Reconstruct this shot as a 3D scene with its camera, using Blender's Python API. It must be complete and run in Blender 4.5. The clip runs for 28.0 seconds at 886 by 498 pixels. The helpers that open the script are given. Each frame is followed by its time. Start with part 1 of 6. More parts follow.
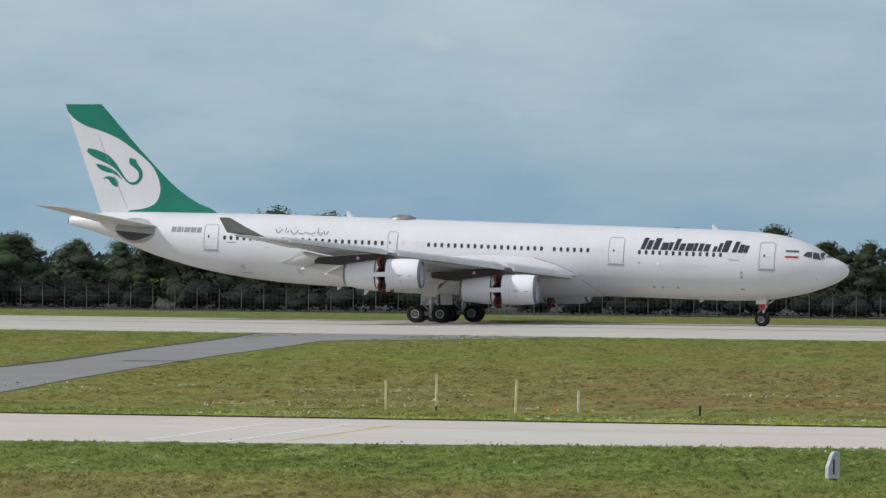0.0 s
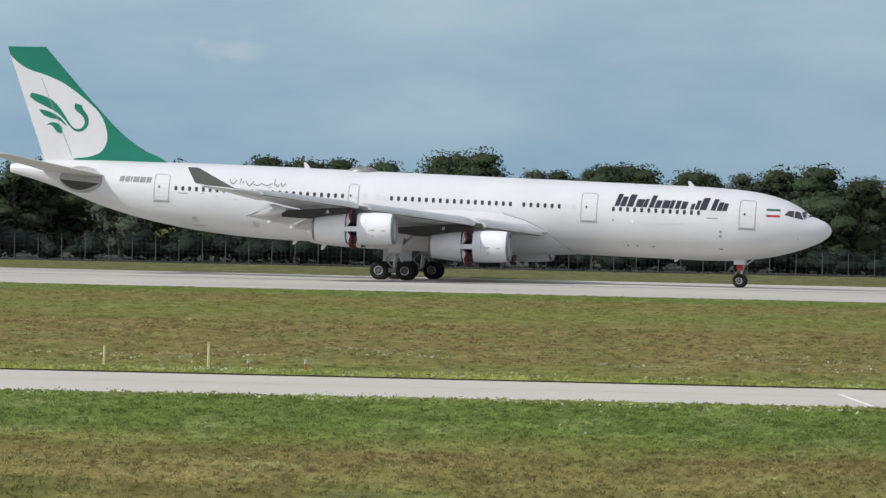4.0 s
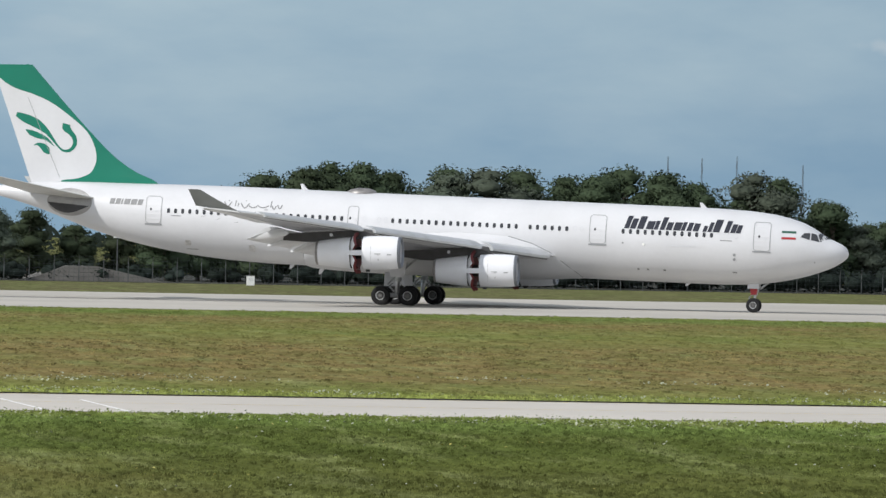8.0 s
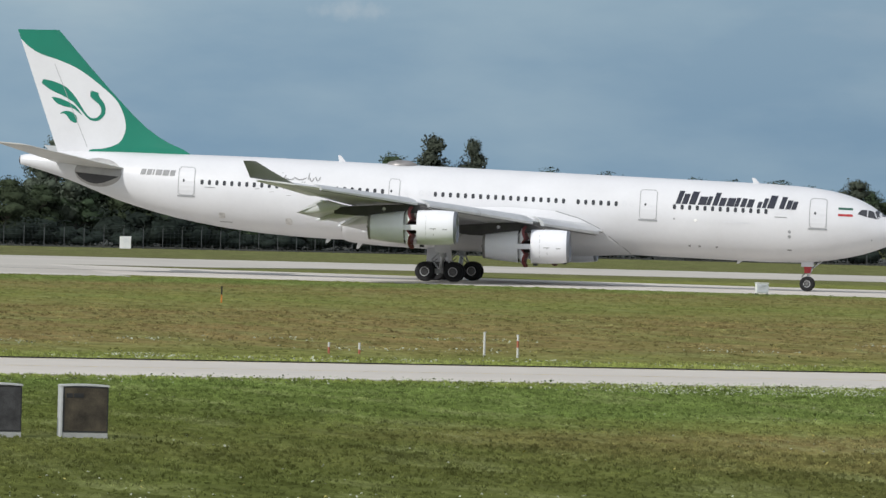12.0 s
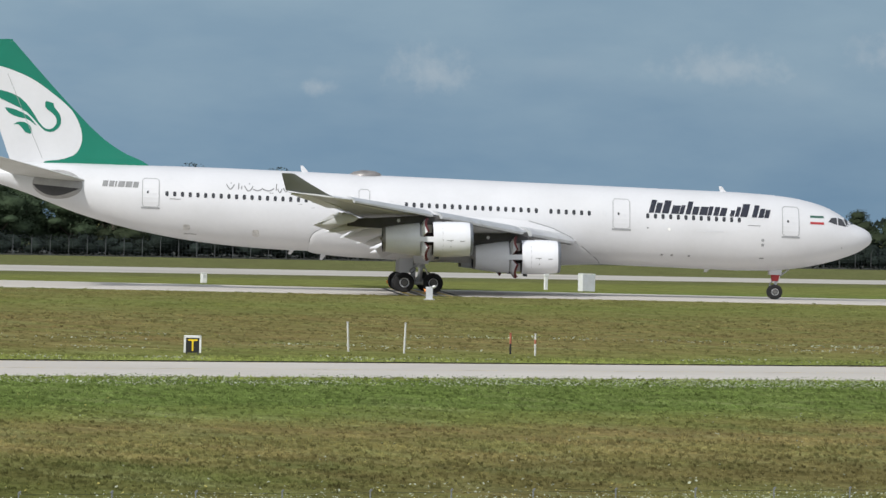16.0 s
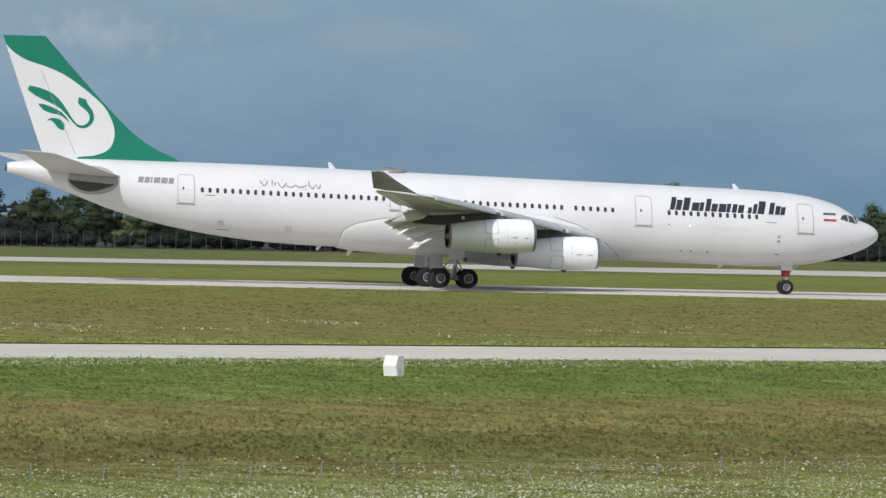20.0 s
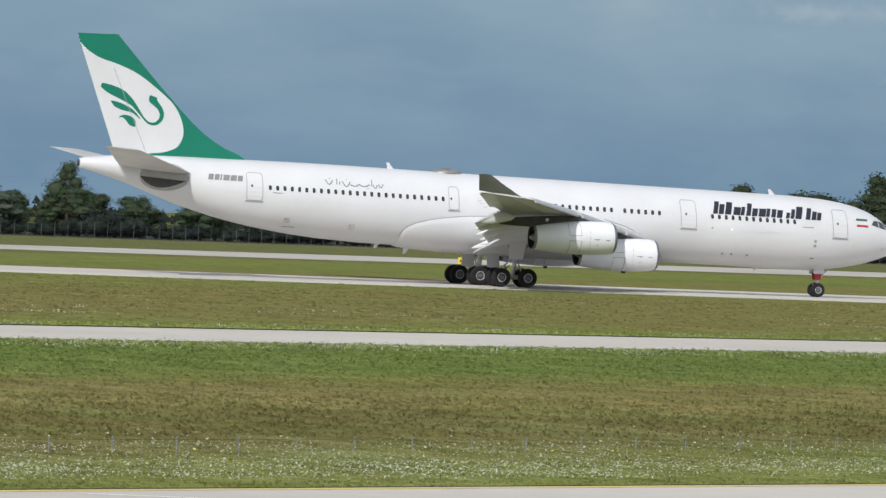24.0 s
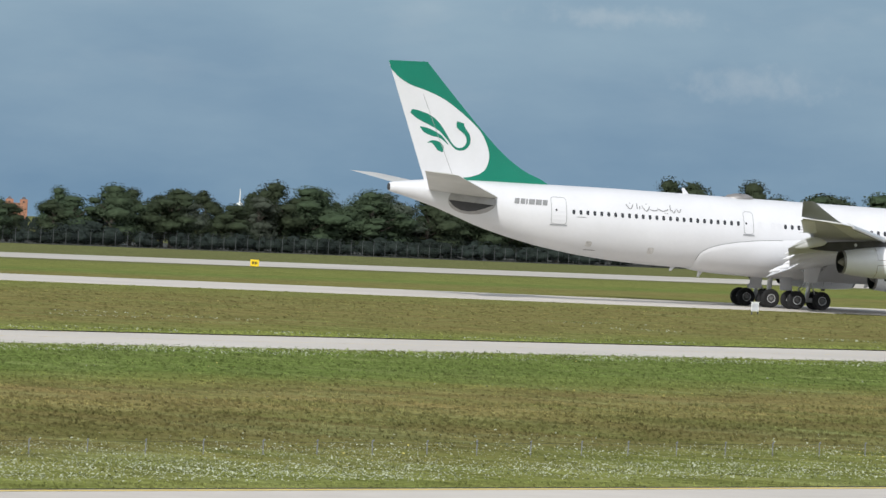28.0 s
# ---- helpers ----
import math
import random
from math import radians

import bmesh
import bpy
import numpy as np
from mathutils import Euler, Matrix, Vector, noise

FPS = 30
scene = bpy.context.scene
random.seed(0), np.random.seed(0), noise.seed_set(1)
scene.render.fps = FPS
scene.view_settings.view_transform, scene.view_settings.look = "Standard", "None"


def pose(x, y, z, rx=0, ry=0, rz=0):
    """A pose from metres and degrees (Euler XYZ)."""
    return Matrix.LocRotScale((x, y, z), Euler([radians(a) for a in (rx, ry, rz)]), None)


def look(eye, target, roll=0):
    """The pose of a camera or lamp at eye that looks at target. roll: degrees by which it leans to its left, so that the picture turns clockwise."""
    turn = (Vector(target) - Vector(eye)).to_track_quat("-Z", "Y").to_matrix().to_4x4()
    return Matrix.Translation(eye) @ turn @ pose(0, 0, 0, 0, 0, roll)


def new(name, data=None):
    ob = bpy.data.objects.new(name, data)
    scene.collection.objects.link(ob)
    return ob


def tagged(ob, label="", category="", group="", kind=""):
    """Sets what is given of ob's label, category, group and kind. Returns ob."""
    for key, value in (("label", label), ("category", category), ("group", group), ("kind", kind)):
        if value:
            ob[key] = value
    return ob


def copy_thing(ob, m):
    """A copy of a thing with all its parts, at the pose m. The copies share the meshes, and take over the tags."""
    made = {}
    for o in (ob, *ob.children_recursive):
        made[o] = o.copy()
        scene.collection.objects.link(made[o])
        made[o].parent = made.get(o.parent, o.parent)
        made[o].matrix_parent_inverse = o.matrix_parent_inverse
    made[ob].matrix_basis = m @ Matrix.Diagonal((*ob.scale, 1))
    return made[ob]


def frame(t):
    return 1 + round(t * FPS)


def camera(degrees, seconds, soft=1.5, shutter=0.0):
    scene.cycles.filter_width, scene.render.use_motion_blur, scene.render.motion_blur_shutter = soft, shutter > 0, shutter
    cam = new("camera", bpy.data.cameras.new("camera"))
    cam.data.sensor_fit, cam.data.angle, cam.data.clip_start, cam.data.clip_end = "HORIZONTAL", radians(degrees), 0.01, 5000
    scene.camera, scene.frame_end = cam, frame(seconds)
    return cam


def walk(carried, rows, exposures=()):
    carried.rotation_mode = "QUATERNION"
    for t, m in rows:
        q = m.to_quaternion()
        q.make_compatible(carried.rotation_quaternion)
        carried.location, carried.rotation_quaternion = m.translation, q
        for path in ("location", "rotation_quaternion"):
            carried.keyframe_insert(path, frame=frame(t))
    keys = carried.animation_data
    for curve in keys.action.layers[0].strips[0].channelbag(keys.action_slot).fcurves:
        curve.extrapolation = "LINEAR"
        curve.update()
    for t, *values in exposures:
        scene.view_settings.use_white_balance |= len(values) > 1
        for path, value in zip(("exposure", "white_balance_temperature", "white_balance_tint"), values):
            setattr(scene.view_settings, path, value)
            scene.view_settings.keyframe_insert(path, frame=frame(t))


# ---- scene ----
LENS = 8.594
EYE = (0.0, 0.0, 4.84)
# seconds, pan to the right of +Y, tilt up, roll
AIM = [
    (0, -12.535, 0.116, 0.610),
    (0.5, -11.326, -0.012, 0.579),
    (1, -10.039, -0.063, 0.416),
    (1.5, -8.480, 0.027, 0.785),
    (2, -6.798, -0.215, 1.060),
    (2.5, -5.213, -0.330, 1.129),
    (3, -4.018, -0.371, 1.615),
    (3.5, -2.329, -0.393, 1.565),
    (5.5, 2.553, -0.001, 0.853),
    (6, 4.105, -0.215, 0.986),
    (6.5, 5.617, -0.299, 1.370),
    (7, 7.236, -0.458, 1.416),
    (7.5, 8.767, -0.384, 1.355),
    (8, 10.033, -0.095, 1.207),
    (8.5, 10.908, -0.067, 1.369),
    (9, 12.393, 0.106, 1.887),
    (9.5, 14.399, 0.149, 2.130),
    (10, 15.384, 0.021, 1.871),
    (10.5, 16.905, -0.194, 1.628),
    (11, 18.033, -0.218, 1.475),
    (11.5, 19.321, -0.279, 1.530),
    (13.5, 24.408, -0.421, 1.325),
    (14, 25.937, -0.352, 1.048),
    (14.5, 27.403, -0.229, 0.872),
    (15, 29.172, -0.309, 0.678),
    (15.5, 29.948, -0.339, 0.919),
    (16, 31.077, -0.247, 1.236),
    (16.5, 32.420, -0.183, 1.001),
    (17, 33.861, -0.329, 1.272),
    (17.5, 35.090, -0.264, 0.994),
    (18, 35.515, -0.262, 0.763),
    (18.5, 36.200, -0.386, 0.872),
    (19, 36.893, -0.476, 0.939),
    (19.5, 38.167, -0.404, 1.257),
    (20, 39.024, -0.289, 1.351),
    (20.5, 39.653, -0.459, 1.424),
    (21, 40.563, -0.213, 1.442),
    (21.5, 41.373, -0.165, 1.427),
    (22, 42.534, -0.321, 1.566),
    (22.5, 43.510, -0.143, 1.769),
    (24.5, 45.588, -0.303, 2.477),
    (25, 46.612, -0.101, 2.747),
    (25.5, 47.468, -0.108, 2.793),
    (26, 48.023, -0.479, 2.869),
    (26.5, 48.445, -0.389, 2.857),
    (27, 47.906, -0.340, 2.668),
    (27.5, 47.341, -0.239, 2.843),
    (28, 46.922, -0.197, 2.534),
]
# seconds, place of the main gear on the ground, heading
TAXI = [
    (0, -100.16, 451.82, -1.06),
    (0.5, -88.34, 451.48, -2.26),
    (1, -76.67, 450.88, -3.43),
    (1.5, -65.13, 450.06, -4.55),
    (2, -53.70, 449.03, -5.60),
    (2.5, -42.37, 447.83, -6.60),
    (3, -31.23, 446.44, -7.64),
    (3.5, -20.29, 444.87, -8.70),
    (5.5, 21.83, 436.90, -13.28),
    (6, 32.06, 434.38, -14.49),
    (6.5, 42.20, 431.65, -15.72),
    (7, 52.29, 428.71, -16.94),
    (7.5, 62.29, 425.53, -18.24),
    (8, 72.21, 422.13, -19.62),
    (8.5, 82.00, 418.52, -21.01),
    (9, 91.61, 414.70, -22.32),
    (9.5, 101.04, 410.70, -23.54),
    (10, 110.36, 406.54, -24.67),
    (10.5, 119.55, 402.20, -25.73),
    (11, 128.63, 397.74, -26.61),
    (11.5, 137.59, 393.18, -27.26),
    (13.5, 171.94, 374.83, -28.74),
    (14, 180.09, 370.34, -28.80),
    (14.5, 188.07, 365.96, -28.68),
    (15, 195.85, 361.71, -28.51),
    (15.5, 203.44, 357.58, -28.42),
    (16, 210.84, 353.57, -28.36),
    (16.5, 218.07, 349.65, -28.34),
    (17, 225.10, 345.84, -28.36),
    (17.5, 231.91, 342.15, -28.45),
    (18, 238.52, 338.54, -28.57),
    (18.5, 244.94, 335.03, -28.67),
    (19, 251.17, 331.61, -28.75),
    (19.5, 257.22, 328.28, -28.78),
    (20, 263.11, 325.04, -28.86),
    (20.5, 268.88, 321.85, -28.94),
    (21, 274.54, 318.72, -29.00),
    (21.5, 280.07, 315.65, -29.04),
    (22, 285.45, 312.66, -29.03),
    (22.5, 290.68, 309.76, -28.98),
    (24.5, 310.25, 299.09, -28.62),
    (25, 314.80, 296.60, -28.59),
    (25.5, 319.23, 294.19, -28.60),
    (26, 323.54, 291.84, -28.62),
    (26.5, 327.74, 289.56, -28.67),
    (27, 331.83, 287.32, -28.86),
    (27.5, 335.82, 285.12, -29.12),
    (28, 339.69, 282.96, -29.36),
]
def aim(pan, tilt):
    a, b = radians(pan), radians(tilt)
    return (EYE[0] + math.sin(a) * math.cos(b), EYE[1] + math.cos(a) * math.cos(b), EYE[2] + math.sin(b))


cam = camera(LENS, 28.0, soft=1.45)
walk(cam, [(t, look(EYE, aim(p, q), r)) for t, p, q, r in AIM], [(0, -0.47), (3, -0.37), (8, -0.33), (12, -0.39), (25, -0.37), (28, -0.27)])

# ---- sky and sun ----
SUN_AZ, SUN_EL = -112.0, 36.0        # degrees clockwise from +Y, above the horizon
world = bpy.data.worlds.new("sky")
scene.world = world
world.use_nodes = True
wn, wl = world.node_tree.nodes, world.node_tree.links
wn.clear()
w_out = wn.new("ShaderNodeOutputWorld")
w_bg = wn.new("ShaderNodeBackground")
w_sky = wn.new("ShaderNodeTexSky")
w_sky.sky_type, w_sky.sun_disc = "NISHITA", False
w_sky.sun_elevation, w_sky.sun_rotation = radians(SUN_EL), radians(SUN_AZ)
w_sky.air_density, w_sky.dust_density = 1.2, 1.5
w_bg.inputs["Strength"].default_value = 0.136
# a bank of slate-blue rain cloud low over the horizon, thinning out above
w_co = wn.new("ShaderNodeTexCoord")
w_sep = wn.new("ShaderNodeSeparateXYZ")
w_map = wn.new("ShaderNodeMapping")
w_map.inputs["Scale"].default_value = (14.0, 14.0, 42.0)
w_n = wn.new("ShaderNodeTexNoise")
w_n.inputs["Scale"].default_value, w_n.inputs["Detail"].default_value, w_n.inputs["Roughness"].default_value = 1.3, 6.0, 0.55
w_side = wn.new("ShaderNodeMapRange")           # the bank is thinner and paler towards the west, darker towards the east
w_side.inputs["From Min"].default_value, w_side.inputs["From Max"].default_value = -0.25, 0.62
w_up = wn.new("ShaderNodeMapRange")
w_up.inputs["From Min"].default_value, w_up.inputs["From Max"].default_value = 0.0, 0.055
w_dark = wn.new("ShaderNodeMix")
w_dark.data_type = "RGBA"
w_dark.inputs["A"].default_value, w_dark.inputs["B"].default_value = (2.26, 3.86, 5.38, 1), (1.30, 2.36, 3.64, 1)
w_pale = wn.new("ShaderNodeMix")
w_pale.data_type = "RGBA"
w_pale.inputs["A"].default_value, w_pale.inputs["B"].default_value = (4.86, 6.07, 6.68, 1), (2.43, 3.60, 4.64, 1)
w_ramp = wn.new("ShaderNodeMix")
w_ramp.data_type = "RGBA"
w_puff = wn.new("ShaderNodeMapRange")
w_puff.inputs["From Min"].default_value, w_puff.inputs["From Max"].default_value = 0.36, 0.72
w_add = wn.new("ShaderNodeMath")
w_add.operation = "MULTIPLY_ADD"
w_add.use_clamp = True
w_add.inputs[1].default_value = 0.55
w_el = wn.new("ShaderNodeMapRange")
w_el.inputs["From Min"].default_value, w_el.inputs["From Max"].default_value = 0.05, 0.55
w_el.inputs["To Min"].default_value, w_el.inputs["To Max"].default_value = 0.92, 0.25
w_mix = wn.new("ShaderNodeMix")
w_mix.data_type = "RGBA"
wl.new(w_co.outputs["Generated"], w_map.inputs["Vector"])
wl.new(w_co.outputs["Generated"], w_sep.inputs["Vector"])
wl.new(w_map.outputs["Vector"], w_n.inputs["Vector"])
wl.new(w_sep.outputs["X"], w_side.inputs["Value"])
wl.new(w_sep.outputs["Z"], w_up.inputs["Value"])
wl.new(w_side.outputs["Result"], w_dark.inputs["Factor"])
wl.new(w_side.outputs["Result"], w_pale.inputs["Factor"])
wl.new(w_n.outputs["Fac"], w_puff.inputs["Value"])
w_half = wn.new("ShaderNodeMath")
w_half.operation = "MULTIPLY"
w_half.inputs[1].default_value = 0.62
wl.new(w_up.outputs["Result"], w_half.inputs[0])
wl.new(w_puff.outputs["Result"], w_add.inputs[0])
wl.new(w_half.outputs["Value"], w_add.inputs[2])
wl.new(w_add.outputs["Value"], w_ramp.inputs["Factor"])
wl.new(w_dark.outputs["Result"], w_ramp.inputs["A"])
wl.new(w_pale.outputs["Result"], w_ramp.inputs["B"])
wl.new(w_sep.outputs["Z"], w_el.inputs["Value"])
wl.new(w_el.outputs["Result"], w_mix.inputs["Factor"])
wl.new(w_sky.outputs["Color"], w_mix.inputs["A"])
# faint paler puffs in the upper bank
w_map2 = wn.new("ShaderNodeMapping")
w_map2.inputs["Scale"].default_value = (34.0, 34.0, 105.0)
w_n2 = wn.new("ShaderNodeTexNoise")
w_n2.inputs["Scale"].default_value, w_n2.inputs["Detail"].default_value, w_n2.inputs["Roughness"].default_value = 1.0, 5.0, 0.5
w_fleck = wn.new("ShaderNodeMapRange")
w_fleck.interpolation_type = "SMOOTHSTEP"
w_fleck.inputs["From Min"].default_value, w_fleck.inputs["From Max"].default_value = 0.53, 0.72
w_fleck.inputs["To Max"].default_value = 0.10
w_high = wn.new("ShaderNodeMapRange")
w_high.inputs["From Min"].default_value, w_high.inputs["From Max"].default_value = 0.012, 0.04
w_fm = wn.new("ShaderNodeMath")
w_fm.operation = "MULTIPLY"
w_white = wn.new("ShaderNodeMix")
w_white.data_type = "RGBA"
w_white.inputs["B"].default_value = (5.99, 6.25, 6.42, 1)
wl.new(w_co.outputs["Generated"], w_map2.inputs["Vector"])
wl.new(w_map2.outputs["Vector"], w_n2.inputs["Vector"])
wl.new(w_n2.outputs["Fac"], w_fleck.inputs["Value"])
wl.new(w_sep.outputs["Z"], w_high.inputs["Value"])
wl.new(w_fleck.outputs["Result"], w_fm.inputs[0])
wl.new(w_high.outputs["Result"], w_fm.inputs[1])
# small fair clouds before the bank: bearing, height, half width, half height (degrees), strength
w_rag = wn.new("ShaderNodeTexNoise")
w_rag.inputs["Scale"].default_value, w_rag.inputs["Detail"].default_value, w_rag.inputs["Roughness"].default_value = 260.0, 5.0, 0.6
wl.new(w_co.outputs["Generated"], w_rag.inputs["Vector"])
w_last = w_fm.outputs["Value"]
for az_, el_, a_, b_, k_ in ((-12.65, 2.14, 0.26, 0.11, 0.5), (-11.86, 1.45, 0.12, 0.08, 0.35), (-7.27, 0.95, 0.36, 0.36, 0.22), (-3.0, 1.56, 0.40, 0.12, 0.45), (14.28, 1.96, 0.30, 0.09, 0.4), (19.6, 1.94, 0.36, 0.11, 0.4),
                             (29.85, 1.30, 0.22, 0.10, 0.4), (30.9, 1.50, 0.46, 0.26, 0.42), (33.8, 1.57, 0.75, 0.20, 0.36), (35.7, 1.73, 0.80, 0.24, 0.36), (49.9, 1.54, 0.85, 0.20, 0.26), (48.55, 2.13, 1.0, 0.12, 0.3)):
    p_ = (math.sin(radians(az_)) * math.cos(radians(el_)), math.cos(radians(az_)) * math.cos(radians(el_)), math.sin(radians(el_)))
    c_ = (1.0 / radians(a_), 1.0 / radians(a_), 1.0 / radians(b_))
    w_m = wn.new("ShaderNodeMapping")
    w_m.inputs["Scale"].default_value = c_
    w_m.inputs["Location"].default_value = tuple(-u * v for u, v in zip(p_, c_))
    wl.new(w_co.outputs["Generated"], w_m.inputs["Vector"])
    w_d = wn.new("ShaderNodeVectorMath")
    w_d.operation = "LENGTH"
    wl.new(w_m.outputs["Vector"], w_d.inputs[0])
    w_e = wn.new("ShaderNodeMath")
    w_e.operation = "MULTIPLY_ADD"
    w_e.inputs[1].default_value = 2.4
    wl.new(w_rag.outputs["Fac"], w_e.inputs[0])
    wl.new(w_d.outputs["Value"], w_e.inputs[2])
    w_f = wn.new("ShaderNodeMapRange")
    w_f.interpolation_type = "SMOOTHSTEP"
    w_f.inputs["From Min"].default_value, w_f.inputs["From Max"].default_value = 2.4, 1.0
    w_f.inputs["To Max"].default_value = 0.7 * k_
    wl.new(w_e.outputs["Value"], w_f.inputs["Value"])
    w_x = wn.new("ShaderNodeMath")
    w_x.operation = "MAXIMUM"
    wl.new(w_last, w_x.inputs[0])
    wl.new(w_f.outputs["Result"], w_x.inputs[1])
    w_last = w_x.outputs["Value"]
wl.new(w_last, w_white.inputs["Factor"])
wl.new(w_ramp.outputs["Result"], w_white.inputs["A"])
wl.new(w_white.outputs["Result"], w_mix.inputs["B"])
# overhead the cloud is broken and bright
w_zen = wn.new("ShaderNodeMapRange")
w_zen.inputs["From Min"].default_value, w_zen.inputs["From Max"].default_value = 0.10, 0.40
w_zen.inputs["To Max"].default_value = 0.85
w_over = wn.new("ShaderNodeMix")
w_over.data_type = "RGBA"
w_over.inputs["B"].default_value = (3.4, 3.7, 4.2, 1)
wl.new(w_sep.outputs["Z"], w_zen.inputs["Value"])
wl.new(w_zen.outputs["Result"], w_over.inputs["Factor"])
wl.new(w_mix.outputs["Result"], w_over.inputs["A"])
# and so it is behind the terrace, where the sun stands
w_rear = wn.new("ShaderNodeMapRange")
w_rear.inputs["From Min"].default_value, w_rear.inputs["From Max"].default_value = 0.45, -0.3
w_rear.inputs["To Max"].default_value = 0.85
w_bright = wn.new("ShaderNodeMix")
w_bright.data_type = "RGBA"
w_bright.inputs["B"].default_value = (6.6, 7.0, 7.7, 1)
wl.new(w_sep.outputs["Y"], w_rear.inputs["Value"])
wl.new(w_rear.outputs["Result"], w_bright.inputs["Factor"])
wl.new(w_over.outputs["Result"], w_bright.inputs["A"])
wl.new(w_bright.outputs["Result"], w_bg.inputs["Color"])
wl.new(w_bg.outputs["Background"], w_out.inputs["Surface"])
sun = new("sun", bpy.data.lights.new("sun", "SUN"))
sun.data.energy, sun.data.angle, sun.data.color = 4.3, radians(0.6), (1.0, 0.975, 0.935)
sun.matrix_world = look((0, 0, 60), (-math.sin(radians(SUN_AZ)) * 10, -math.cos(radians(SUN_AZ)) * 10, 60 - 10 * math.tan(radians(SUN_EL))))


# ---- materials ----
def nodes_of(name):
    m = bpy.data.materials.new(name)
    m.use_nodes = True
    t = m.node_tree
    return m, t.nodes, t.links, t.nodes["Principled BSDF"]


def surface(name, colour, rough=0.5, metal=0.0, spread=0.12, scale=3.0, fine=0.0, bump=0.0, coat=0.0, per_object=0.0):
    """A procedural surface: two scales of noise vary the colour, a third the relief."""
    m, n, l, p = nodes_of(name)
    p.inputs["Roughness"].default_value, p.inputs["Metallic"].default_value = rough, metal
    p.inputs["Coat Weight"].default_value = coat
    co = n.new("ShaderNodeTexCoord")
    a = n.new("ShaderNodeTexNoise")
    a.inputs["Scale"].default_value, a.inputs["Detail"].default_value = scale, 4.0
    b = n.new("ShaderNodeTexNoise")
    b.inputs["Scale"].default_value, b.inputs["Detail"].default_value = scale * 14, 3.0
    l.new(co.outputs["Object"], a.inputs["Vector"])
    l.new(co.outputs["Object"], b.inputs["Vector"])
    mix = n.new("ShaderNodeMix")
    mix.data_type = "FLOAT"
    mix.inputs["Factor"].default_value = fine
    l.new(a.outputs["Fac"], mix.inputs["A"])
    l.new(b.outputs["Fac"], mix.inputs["B"])
    ramp = n.new("ShaderNodeValToRGB")
    lo = [max(0.0, c * (1 - spread)) for c in colour]
    hi = [min(1.0, c * (1 + spread)) for c in colour]
    ramp.color_ramp.elements[0].position, ramp.color_ramp.elements[0].color = 0.32, (*lo, 1)
    ramp.color_ramp.elements[1].position, ramp.color_ramp.elements[1].color = 0.68, (*hi, 1)
    l.new(mix.outputs["Result"], ramp.inputs["Fac"])
    last = ramp.outputs["Color"]
    if per_object:
        info = n.new("ShaderNodeObjectInfo")
        hsv = n.new("ShaderNodeHueSaturation")
        mr = n.new("ShaderNodeMapRange")
        mr.inputs["To Min"].default_value, mr.inputs["To Max"].default_value = 1 - per_object, 1 + per_object
        l.new(info.outputs["Random"], mr.inputs["Value"])
        l.new(mr.outputs["Result"], hsv.inputs["Value"])
        l.new(last, hsv.inputs["Color"])
        last = hsv.outputs["Color"]
    l.new(last, p.inputs["Base Color"])
    if bump:
        bm_ = n.new("ShaderNodeBump")
        bm_.inputs["Strength"].default_value, bm_.inputs["Distance"].default_value = bump, 0.05
        l.new(b.outputs["Fac"], bm_.inputs["Height"])
        l.new(bm_.outputs["Normal"], p.inputs["Normal"])
    return m


M_white = surface("white_paint", (0.63, 0.635, 0.655), 0.34, spread=0.05, scale=0.28, fine=0.2, coat=0.15)
M_lgrey = surface("light_grey_paint", (0.60, 0.61, 0.635), 0.4, spread=0.07, scale=0.5, fine=0.2)
M_green = surface("green_paint", (0.000, 0.168, 0.108), 0.42, spread=0.06, scale=0.4)
M_navy = surface("navy_paint", (0.010, 0.013, 0.026), 0.6, spread=0.1)
M_dark = surface("dark_metal", (0.035, 0.036, 0.04), 0.5, spread=0.2, scale=2)
M_red = surface("red_primer", (0.11, 0.013, 0.013), 0.55, spread=0.25, scale=2)
M_steel = surface("bare_metal", (0.55, 0.56, 0.58), 0.28, metal=0.9, spread=0.1)
M_strut = surface("strut_paint", (0.42, 0.43, 0.44), 0.4, spread=0.3, scale=4)
M_tyre = surface("tyre_rubber", (0.010, 0.010, 0.011), 0.9, spread=0.3, scale=5)
M_glass = surface("dark_glass", (0.045, 0.047, 0.053), 0.2, spread=0.1)
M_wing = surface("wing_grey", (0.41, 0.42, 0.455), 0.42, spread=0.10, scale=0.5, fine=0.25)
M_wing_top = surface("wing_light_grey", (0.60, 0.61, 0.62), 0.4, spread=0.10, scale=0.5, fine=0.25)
M_tail = surface("tailplane_grey", (0.50, 0.50, 0.48), 0.42, spread=0.10, scale=0.5, fine=0.25)
M_plate = surface("plate_metal", (0.34, 0.335, 0.33), 0.4, metal=0.25, spread=0.18, scale=1.6, fine=0.3)
M_dgrey = surface("dark_grey_paint_and_shade", (0.20, 0.212, 0.21), 0.42, spread=0.1, scale=0.8)
M_metal_grey = surface("worn_metal", (0.24, 0.23, 0.225), 0.42, metal=0.3, spread=0.3, scale=1.6, fine=0.3)
M_slat = surface("slat_metal", (0.60, 0.61, 0.62), 0.32, metal=0.35, spread=0.08, scale=0.8)
M_nac = surface("nacelle_paint", (0.77, 0.78, 0.815), 0.30, spread=0.05, scale=0.6, fine=0.2, coat=0.1)
M_lip = surface("lip_metal", (0.20, 0.215, 0.24), 0.35, metal=0.5, spread=0.15, scale=1.2)
M_pylon = surface("pylon_paint", (0.045, 0.043, 0.043), 0.55, spread=0.2, scale=1.5)
